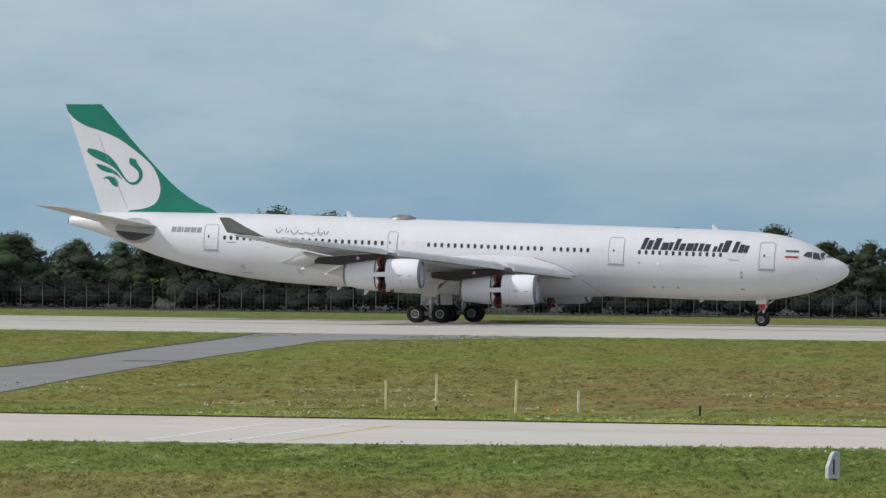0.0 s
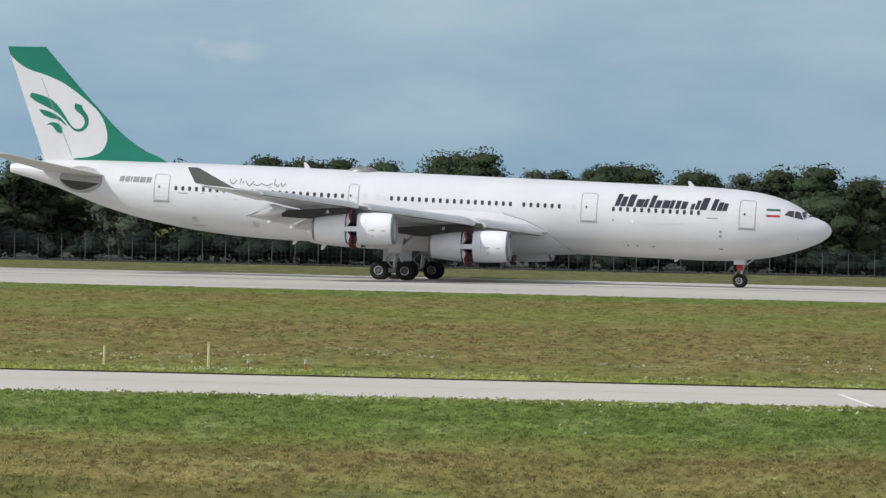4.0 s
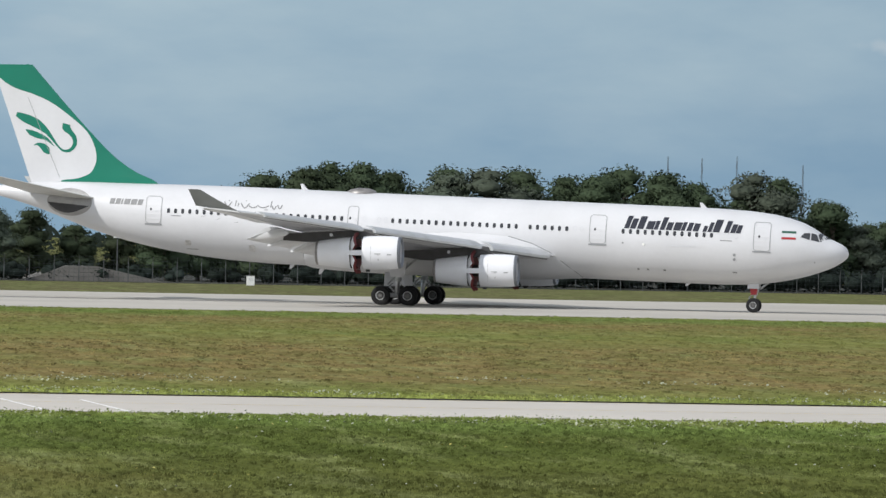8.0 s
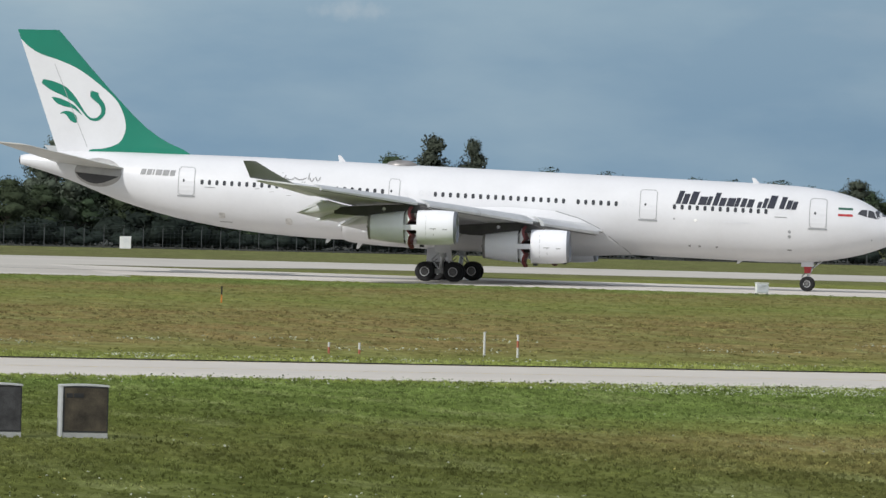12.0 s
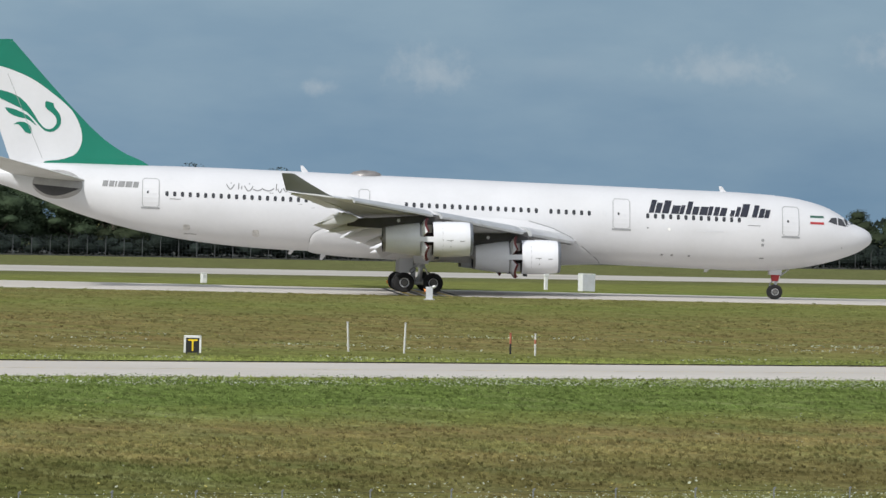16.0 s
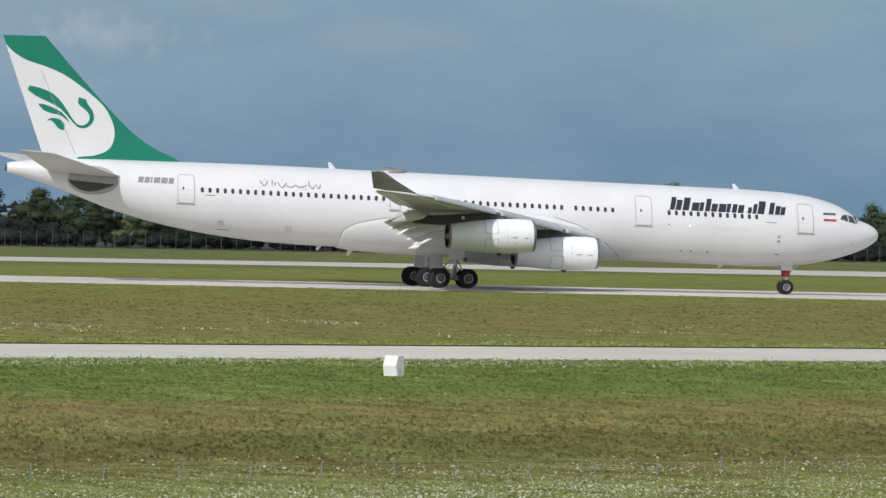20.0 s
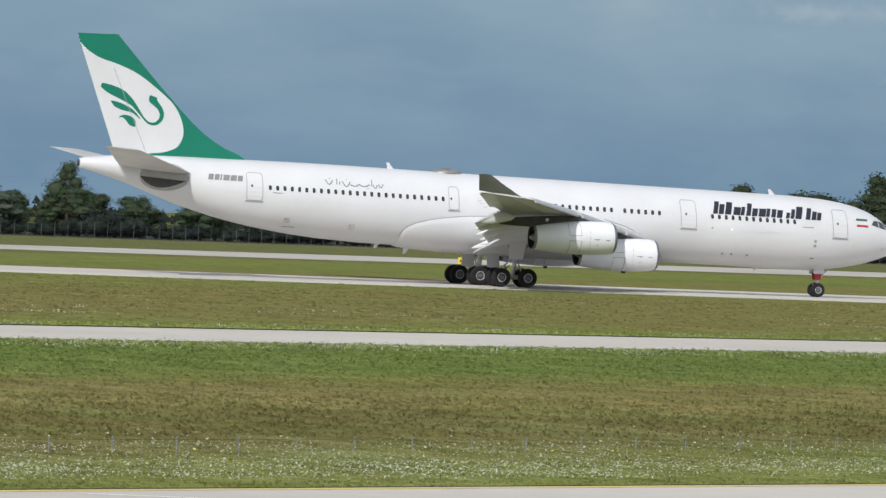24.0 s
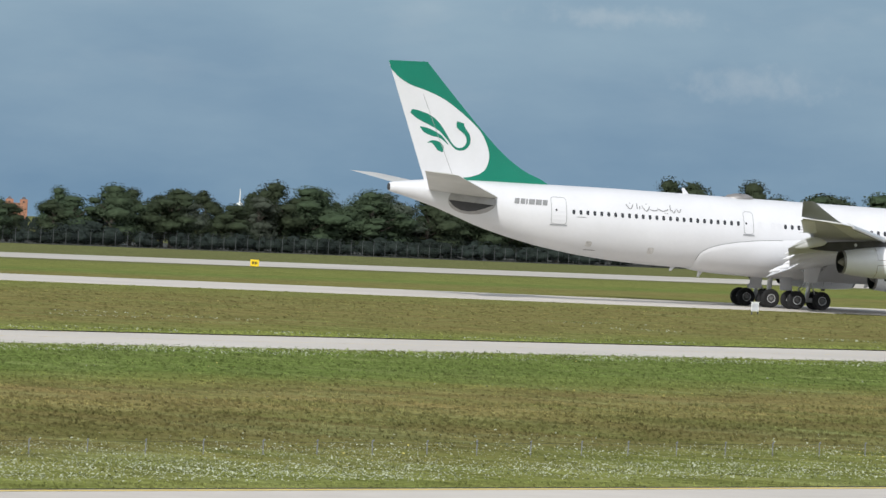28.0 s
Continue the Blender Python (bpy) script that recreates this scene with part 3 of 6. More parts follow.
# the line between the green and the white of the fin: station, height
LIVERY = [(63.15, 16.35), (62.5, 15.75), (61.6, 15.25), (60.3, 14.85), (58.9, 14.25), (57.5, 13.3), (56.2, 12.2), (55.6, 11.2), (55.38, 10.3), (55.5, 9.6), (55.9, 9.05), (56.8, 8.70), (57.8, 8.58), (58.0, 8.42), (57.6, 8.2)]


def fin_edge(z):
    return float(curve(FIN_LE, z)[0]), at(FIN_TE, z)


def on_fin(s, z, side, out):
    return (REF - s, side * (fin_half(s, min(16.9, max(8.3, z))) + out), z)


def fin_shape(points, side, out=0.012):
    """A flat painted shape on the fin: a strip between paired points (station, height, station, height)."""
    v, f = [], []
    m = 3
    for k, (a, b, c, d) in enumerate(points):
        v += [on_fin(a + (c - a) * j / m, b + (d - b) * j / m, side, out) for j in range(m + 1)]
        if k:
            q = (k - 1) * (m + 1)
            f += [(q + j, q + j + 1, q + j + m + 2, q + j + m + 1) for j in range(m)]
    return v, f


def stroke(path, side, out=0.012, n=22):
    """A painted stroke along a bent path of (station, height, width)."""
    pts = []
    for k in range(n + 1):
        u = k / n * (len(path) - 1)
        i = min(len(path) - 2, int(u))
        t = u - i
        p0, p1, p2, p3 = path[max(0, i - 1)], path[i], path[i + 1], path[min(len(path) - 1, i + 2)]
        pts.append([0.5 * (2 * b + (c - a) * t + (2 * a - 5 * b + 4 * c - d) * t * t + (3 * b - a - 3 * c + d) * t ** 3) for a, b, c, d in zip(p0, p1, p2, p3)])
    out_pts = []
    for k, (s, z, w) in enumerate(pts):
        a, b = pts[max(0, k - 1)], pts[min(n, k + 1)]
        d = Vector((b[0] - a[0], b[1] - a[1])).normalized() * max(0.0, w) / 2
        out_pts.append((s - d.y, z + d.x, s + d.y, z - d.x))
    return fin_shape(out_pts, side, out)


def fin_parts(plane):
    rings = []
    for z in (7.6, 8.3, 8.5, 8.75, 9.15, 9.6, 10.2, 11, 11.75, 13, 14.5, 16, 16.5, 16.85, 16.97):
        f0, f1 = fin_edge(max(8.3, min(16.9, z)))
        up = [(REF - (f0 + (f1 - f0) * t), -fin_half(f0 + (f1 - f0) * t, max(8.3, min(16.9, z))), z) for t in (0, .01, .03, .07, .13, .2, .3, .4, .5, .6, .7, .8, .9, 1)]
        rings.append(up + [(x, -y, z_) for x, y, z_ in up[::-1][1:-1]])
    fin = part("fin", loft(rings), M_white, plane, "white tail fin with a green leading edge", smooth=25)
    lead = [(63.35, 16.93), (62.3, 16.93), (61.2, 16.95)] + [(fin_edge(z)[0] - 0.02, z) for z in (16.88, 15.4, 13.7, 12.08, 11.05, 10.1, 9.5, 9.1, 8.75, 8.42)] + [(50.75, 8.3), (50.62, 8.2)]
    for side in (-1, 1):
        rows = [(LIVERY[k][0], LIVERY[k][1], lead[k][0], lead[k][1]) for k in range(len(lead))]
        v, f = [], []
        m = 10
        fine = []
        for k in range(len(rows) - 1):
            p0, p1, p2, p3 = rows[max(0, k - 1)], rows[k], rows[k + 1], rows[min(len(rows) - 1, k + 2)]
            for t in (0, 0.2, 0.4, 0.6, 0.8):
                fine.append(tuple(0.5 * (2 * b + (c - a) * t + (2 * a - 5 * b + 4 * c - d) * t * t + (3 * b - a - 3 * c + d) * t ** 3) for a, b, c, d in zip(p0, p1, p2, p3)))
        fine.append(rows[-1])
        for k, (a, b, c, d) in enumerate(fine):
            for j in range(m + 1):
                s, z = a + (c - a) * j / m, b + (d - b) * j / m
                f0, f1 = fin_edge(max(8.3, min(16.9, z)))
                v.append(on_fin(max(f0 - 0.015, min(f1, s)), z, side, 0.010))
            if k:
                q = (k - 1) * (m + 1)
                f += [(q + j, q + j + 1, q + j + m + 2, q + j + m + 1) for j in range(m)]
        part("green_livery", (v, f), M_green, fin, "green paint along the leading edge", smooth=True)
        # emblem: three feathers and a hooked neck, as plain curved shapes
        for path in ([(61.95, 13.60, 0.30), (61.3, 13.30, 0.62), (60.3, 12.85, 0.66), (59.45, 12.15, 0.34), (58.75, 11.22, 0.14), (58.25, 10.74, 0.16), (57.7, 10.74, 0.24), (57.33, 11.2, 0.30), (57.4, 11.8, 0.34), (57.75, 12.25, 0.40), (58.0, 12.58, 0.62), (57.97, 12.86, 0.56)],
                     [(61.2, 12.36, 0.06), (60.75, 12.10, 0.40), (60.15, 11.86, 0.40), (59.5, 11.6, 0.22), (58.9, 11.02, 0.04)],
                     [(60.55, 11.08, 0.03), (60.2, 11.18, 0.20), (59.8, 11.0, 0.46), (59.5, 10.72, 0.52), (59.32, 10.45, 0.12)]):
            path = [(a - 0.30 - 0.15 * min(1.0, max(0.0, (a - 58.5) / 3)), b - 0.25 * min(1.0, max(0.0, (b - 11.0) / 2.5)), c) for a, b, c in path]
            part("emblem", stroke(path, side), M_green, fin, "green curved shape of the tail emblem")
        part("rudder_seam", fin_shape([(60.62 + 0.0, 14.6, 60.66, 14.6), (59.3, 11.5, 59.34, 11.5), (58.1, 8.75, 58.14, 8.75)], side, 0.013), M_line, fin, "thin dark rudder joint")
    edge = [(fin_edge(z)[0], fin_half(fin_edge(z)[0] + (0.14 if z > 10.5 else 0.7), z) + 0.014, z) for z in (8.3, 8.5, 8.75, 9.15, 9.6, 10.2, 11, 11.75, 13, 14.5, 16, 16.5, 16.88)]
    edge.insert(0, (edge[0][0], edge[0][1], 7.7))
    part("leading_edge", loft([[(REF - a + 0.06, 0, z), (REF - a + 0.04, w * 0.6, z), (REF - a - (0.14 if z > 10.5 else 0.7), w, z), (REF - a - (0.14 if z > 10.5 else 0.7), -w, z), (REF - a + 0.04, -w * 0.6, z)] for a, w, z in edge]), M_green, fin, "green leading edge of the fin", smooth=40)
    cap = []
    for z in (16.84, 16.985):
        f0, f1 = fin_edge(16.88)
        up = [(REF - (f0 + (f1 - f0) * t), -fin_half(f0 + (f1 - f0) * t, 16.88) - 0.014, z) for t in (0, .03, .13, .3, .5, .7, .9, 1)]
        cap.append(up + [(x, -y, z_) for x, y, z_ in up[::-1][1:-1]])
    part("fin_cap", loft(cap), M_green, fin, "green top of the fin", smooth=25)
    for side in (-1, 1):
        rings = []
        for t in (0, .03, .5, .97, 1):
            y = side * (0.6 + 8.85 * t)
            le, te, z = 54.2 + (60.7 - 54.2) * t, 60.0 + (63.15 - 60.0) * t, 7.28 + 1.52 * t
            if t == 1:
                le += 0.15
            mid = REF - (le + te) / 2
            rings.append([(a, b, c + (mid - a) * 0.085) for a, b, c in wing_section(y, le, te, z, .11 if t < 1 else .06)])
        part("tailplane", loft(rings), M_tail, plane, "light grey tailplane", smooth=30)


def wing_parts(plane, side):
    rings = []
    for y in (0.5, 2.8, 6, 9.4, 10.4, 14, 19.5, 24, 28, 29.0, 29.3):
        chord = at(TE, y) - at(LE, y)
        ring = wing_section(side * y, at(LE, y), at(TE, y) - (0.5 if y < 22 else 0), at(WZ, y), 0.125 if y < 10 else 0.10 if y < 28.5 else 0.07, 0.25 * min(1.0, chord / 7.0))
        rings.append([(a, b, c + (REF - at(LE, y) - a) * at(TWIST, y)) for a, b, c in ring])
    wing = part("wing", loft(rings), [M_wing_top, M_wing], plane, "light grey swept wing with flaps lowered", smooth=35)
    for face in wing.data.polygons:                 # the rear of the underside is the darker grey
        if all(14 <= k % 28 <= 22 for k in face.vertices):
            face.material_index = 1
    rings = []
    for t in (0, 0.15, 0.6, 0.95, 1.0):
        le, te = 38.55 + (41.2 - 38.55) * t ** 0.9, 41.72 + (42.05 - 41.72) * t
        y, z0, z1 = 29.15 + 1.0 * t, 6.34 + 1.48 * t, 6.74 + 1.10 * t
        rings.append([(REF - s, side * (y + w), z0 + (z1 - z0) * (s - le) / (te - le) + w * 0.3) for s, w in ((le, 0), (le + 0.25 * (te - le), 0.07), (le + 0.6 * (te - le), 0.06), (te, 0.0), (le + 0.6 * (te - le), -0.05), (le + 0.25 * (te - le), -0.06))])
    part("winglet", loft(rings), M_dgrey, wing, "dark grey upturned winglet", smooth=30)
    # slats along the leading edge
    for y0, y1 in ((3.6, 8.9), (9.9, 14.6), (14.66, 19.1), (20.1, 24.6), (24.66, 27.7)):
        rings = []
        for y in (y0, y1):
            le, z = at(LE, y), at(WZ, y)
            c = 0.065 * (at(TE, y) - le) + 0.28
            rings.append([(REF - (le + a * c), side * y, z + b * c) for a, b in ((-0.42, -0.30), (-0.45, -0.12), (-0.25, 0.14), (0.15, 0.34), (0.62, 0.46), (0.60, 0.40), (0.15, 0.18), (-0.1, -0.06), (-0.2, -0.34))])
        part("slat", loft(rings), M_slat, wing, "pale metal leading-edge slat", smooth=30)
        part("slat_joint", tube(rings[0][8], rings[1][8], 0.03, 0.025, 5), M_dark, wing, "dark joint behind the slat")
    # flaps lowered behind the trailing edge
    for y0, y1, d in ((3.3, 10.0, 0.52), (10.6, 16.2, 0.47), (16.3, 21.6, 0.40)):
        rings = []
        for y in (y0, y1):
            te, z = at(TE, y) - 0.70, at(WZ, y) - 0.26
            c = 2.75 - 0.03 * y
            rings.append([(REF - (te + math.cos(d) * c * t + math.sin(d) * h), side * y, z - math.sin(d) * c * t + math.cos(d) * h)
                          for t, h in ((0, 0), (0.08, 0.16), (0.3, 0.20), (0.6, 0.13), (1, 0.0), (0.6, -0.02), (0.3, -0.06), (0.08, -0.08))])
        part("flap", loft(rings), M_lgrey, wing, "light grey flap, lowered", smooth=30)
    for y0, y1 in ((22.1, 25.2), (25.3, 28.4)):
        rings = []
        for y in (y0, y1):
            te = at(TE, y)
            z = at(WZ, y) + (te - at(LE, y)) * at(TWIST, y) - 0.25 * min(1.0, (te - at(LE, y)) / 7.0)
            rings.append([(REF - te - a, side * y, z + b) for a, b in ((-0.9, 0.10), (-0.4, 0.09), (0.12, -0.06), (-0.4, -0.07), (-0.9, -0.08))])
        part("aileron", loft(rings), M_lgrey, wing, "light grey aileron, slightly lowered", smooth=30)
    for y, k in ((6.4, 1.1), (8.9, 1.0), (12.4, 1.0), (15.6, 0.95), (18.6, 0.85), (21.4, 0.55)):
        te, z = at(TE, y), at(WZ, y)
        rings = []
        for t, r in ((0, 0.03), (0.1, 0.2), (0.35, 0.34), (0.62, 0.32), (0.88, 0.16), (1, 0.03)):
            s = te - 3.0 * k + 4.9 * k * t
            zz = z - 0.55 - 1.30 * k * max(0.0, t - 0.35) ** 1.2
            rings.append([(REF - s, side * (y + 0.62 * r * math.cos(2 * math.pi * j / 12)), zz + r * 1.15 * math.sin(2 * math.pi * j / 12)) for j in range(12)])
        part("flap_fairing", loft(rings), M_white, wing, "white canoe-shaped flap track fairing", smooth=True)
    # spoiler and panel joints, static wicks
    for y in (24.5, 26.5, 28.2):
        p = (REF - at(TE, y), side * y, at(WZ, y) - 0.22)
        part("static_wick", tube(p, (p[0] - 0.3, p[1], p[2] - 0.03), 0.012, 0.006, 5), M_dark, wing)


NAC = [(0.0, 1.00), (0.05, 1.06), (0.2, 1.10), (0.55, 1.14), (1.2, 1.17), (2.2, 1.17), (2.6, 1.16), (3.55, 1.11), (4.6, 1.00), (5.4, 0.90), (5.95, 0.82)]
R0, R1 = 2.62, 3.50                       # the reverser doors lie between these stations of the nacelle
PIVOTS = []


def nac(x):
    return curve(NAC, x)[0]


def engine_parts(plane, side, y, lip, z):
    n = 40
    xs = [0.0, 0.05, 0.2, 0.55, 1.2, 1.9, R0, R0 + 0.3, R0 + 0.6, R1, 4.2, 4.9, 5.5, 5.95]
    v = [(-x, nac(x) * math.cos(2 * math.pi * k / n), nac(x) * math.sin(2 * math.pi * k / n)) for x in xs for k in range(n)]
    f = []
    for i in range(len(xs) - 1):
        for k in range(n):
            if R0 - 0.01 < xs[i] < R1 - 0.01 and (k % 10) not in (9, 0):
                continue
            f.append((i * n + k, (i + 1) * n + k, (i + 1) * n + (k + 1) % n, i * n + (k + 1) % n))
    eng = part("engine", (v, f), M_nac, plane, "white engine nacelle with four reverser doors", smooth=35)
    eng.matrix_basis = pose(REF - lip, side * y, z, 0, -1.0, side * -1.2)
    ring = lambda x, r, m=n: [(-x, r * math.cos(2 * math.pi * k / m), r * math.sin(2 * math.pi * k / m)) for k in range(m)]
    part("inlet_lip", loft([ring(0.16, 1.105), ring(0.06, 1.085), ring(-0.03, 1.03), ring(-0.04, 0.99), ring(0.0, 0.95), ring(0.12, 0.92)], (False, False)), M_lip, eng, "dark grey metal inlet lip", smooth=True)
    part("inlet_duct", loft([ring(0.12, 0.92), ring(0.6, 0.90), ring(1.15, 0.92)], (False, False)), M_lgrey, eng, smooth=True)
    blades = []
    for k in range(24):
        a = 2 * math.pi * k / 24
        r = lambda q, w, x: (-x, q * math.cos(a + w), q * math.sin(a + w))
        blades.append(([r(0.28, -0.12, 1.0), r(0.28, 0.12, 1.12), r(0.91, 0.13, 1.16), r(0.91, -0.02, 1.02)], [(0, 1, 2, 3)]))
    part("fan", join(*blades, loft([ring(1.2, 0.92, 24), ring(1.22, 0.9, 24)], (False, True))), M_dark, eng, "dark fan blades")
    part("spinner", loft([ring(0.55, 0.02, 16), ring(0.7, 0.14, 16), ring(0.95, 0.27, 16), ring(1.1, 0.30, 16)]), M_dark, eng, smooth=True)
    part("reverser_duct", loft([ring(R0 - 0.02, 1.13), ring(R0 - 0.01, 0.42), ring(R1 + 0.01, 0.42), ring(R1 + 0.02, 1.08)], (False, False)), M_cavity, eng, "dark red inside of the reverser")
    part("exhaust", loft([ring(5.955, 0.82), ring(5.96, 0.77), ring(5.2, 0.80), ring(4.6, 0.7)], (False, True)), M_dark, eng, "dark exhaust nozzle", smooth=40)
    part("plug", loft([ring(4.8, 0.5, 20), ring(5.6, 0.36, 20), ring(6.05, 0.12, 20), ring(6.12, 0.02, 20)]), M_metal_grey, eng, smooth=True)
    part("nozzle_band", loft([ring(5.78, nac(5.78) + 0.006), ring(5.95, nac(5.95) + 0.006)], (False, False)), M_metal_grey, eng, "grey metal nozzle band")
    # painted marks on the cowl
    for sgn in (-1, 1):
        def cowl(x0, a0, x1, a1, name):
            pts = [(-x, (nac(x) + 0.012) * math.cos(radians(a)) * sgn, (nac(x) + 0.012) * math.sin(radians(a))) for x, a in ((x0, a0), (x1, a0), (x1, a1), (x0, a1))]
            part(name, (pts, [(0, 1, 2, 3)]), M_line, eng, "dark painted mark on the cowl")
        cowl(1.30, -5, 1.72, -2.5, "cowl_mark")
        cowl(1.44, -5, 1.49, -27, "cowl_mark")
        cowl(0.55, -8, 0.85, -5, "cowl_mark")
        for k in range(1, 9):
            a0 = -80 + 20 * (k - 1)
            cowl(1.98, a0, 2.0, a0 + 20, "cowl_seam") if k in (3, 4, 5, 6) else None
    # pylon up to the wing
    zw = at(WZ, y) - z
    rings = []
    for x, lo, hi, w in ((1.7, 1.02, 1.2, 0.06), (2.6, 0.98, min(1.5, zw), 0.2), (3.4, 0.9, zw - 0.05, 0.25), (5.6, 0.7, zw - 0.15, 0.25), (6.9, 0.75, zw - 0.22, 0.2), (8.3, zw - 0.75, zw - 0.3, 0.05)):
        rings.append([(-x, -w, lo), (-x, w, lo), (-x, w * 0.9, hi), (-x, -w * 0.9, hi)])
    pyl = part("pylon", loft(rings), M_pylon, eng, "dark grey engine pylon")
    part("pylon_disc", join(*[([(-4.9 + 0.12 * math.cos(2 * math.pi * k / 12), q * 0.262, zw - 0.38 + 0.12 * math.sin(2 * math.pi * k / 12)) for k in range(12)], [tuple(range(12))]) for q in (-1, 1)]), M_lgrey, eng, "pale disc on the pylon")
    part("strake", loft([[(-1.0, side * -0.80, 0.84), (-1.0, side * -0.78, 0.86)], [(-1.5, side * -1.02, 1.06), (-1.5, side * -1.0, 1.08)], [(-2.2, side * -0.80, 0.84), (-2.2, side * -0.78, 0.86)]], closed=False, caps=(False, False)), M_white, eng)
    part("drain_mast", box(-2.5, -0.03, -1.32, -2.2, 0.03, -1.1), M_dark, eng)
    # four doors
    for q in range(4):
        mid = radians(45 + 90 * q)
        px, pr = R0 + 0.70 * (R1 - R0), 0.84
        piv = Vector((-px, pr * math.cos(mid), pr * math.sin(mid)))
        v, f, mi = [], [], []
        m, ks = 3, 9
        for layer, dr in ((0, 0.0), (1, -0.20)):
            for i in range(m + 1):
                x = R0 + 0.02 + (R1 - R0 - 0.04) * i / m
                for k in range(ks):
                    a = radians(90 * q + 10 + 70 * k / (ks - 1))
                    v.append(Vector((-x, (nac(x) + dr) * math.cos(a), (nac(x) + dr) * math.sin(a))) - piv)
        half = (m + 1) * ks
        for i in range(m):
            for k in range(ks - 1):
                a = i * ks + k
                f.append((a, a + ks, a + ks + 1, a + 1)); mi.append(0)
                f.append((half + a, half + a + 1, half + a + ks + 1, half + a + ks)); mi.append(1)
        for k in range(ks - 1):
            f.append((k, k + 1, half + k + 1, half + k)); mi.append(1)
            b = m * ks + k
            f.append((b, half + b, half + b + 1, b + 1)); mi.append(1)
        for i in range(m):
            a, b = i * ks, i * ks + ks - 1
            f.append((a, half + a, half + a + ks, a + ks)); mi.append(1)
            f.append((b, b + ks, half + b + ks, half + b)); mi.append(1)
        door = part("reverser_door", (v, f, mi), [M_nac, M_red], eng, "white reverser door with a red inner face")
        door.matrix_basis = Matrix.Translation(piv)
        PIVOTS.append((door, piv, mid))


WHEELS = []


def make_wheel(plane, r, w, at_):
    n = 32
    ring = lambda rr, y, m=n: [(rr * math.cos(2 * math.pi * k / m), y, rr * math.sin(2 * math.pi * k / m)) for k in range(m)]
    hub = part("wheel", loft([ring(0.06, -w * 0.42), ring(r * 0.22, -w * 0.42), ring(r * 0.26, -w * 0.30), ring(r * 0.37, -w * 0.26), ring(r * 0.43, -w * 0.46), ring(r * 0.47, -w * 0.44), ring(r * 0.47, w * 0.44), ring(r * 0.43, w * 0.46),
                              ring(r * 0.37, w * 0.26), ring(r * 0.26, w * 0.30), ring(r * 0.22, w * 0.42), ring(0.06, w * 0.42)]), M_rim, plane, "grey metal wheel", smooth=35)
    prof = [(0.46, -0.40), (0.58, -0.49), (0.80, -0.50), (0.92, -0.44), (0.975, -0.34), (0.98, -0.22), (0.965, -0.21), (0.965, -0.19), (0.995, -0.18), (1.0, -0.02), (0.985, -0.01), (0.985, 0.01), (1.0, 0.02), (0.995, 0.18), (0.965, 0.19), (0.965, 0.21), (0.98, 0.22), (0.975, 0.34), (0.92, 0.44), (0.80, 0.50), (0.58, 0.49), (0.46, 0.40)]
    part("tyre", loft([ring(r * a, w * b) for a, b in prof], (False, False)), M_tyre, hub, "black tyre", smooth=30)
    part("rim_ring", join(*[loft([ring(r * 0.40, q * w * 0.47), ring(r * 0.455, q * w * 0.485), ring(r * 0.47, q * w * 0.45)], (False, False)) for q in (-1, 1)]), M_slat, hub, "pale metal rim ring")
    bolts = [tube((r * 0.31 * math.cos(k * math.pi / 5), -w * 0.34, r * 0.31 * math.sin(k * math.pi / 5)), (r * 0.31 * math.cos(k * math.pi / 5), w * 0.34, r * 0.31 * math.sin(k * math.pi / 5)), 0.035, None, 6) for k in range(10)]
    part("bolt_ring", join(*bolts), M_dark, hub)
    hub.matrix_basis = Matrix.Translation(at_)
    WHEELS.append((hub, Vector(at_), r))
    return hub


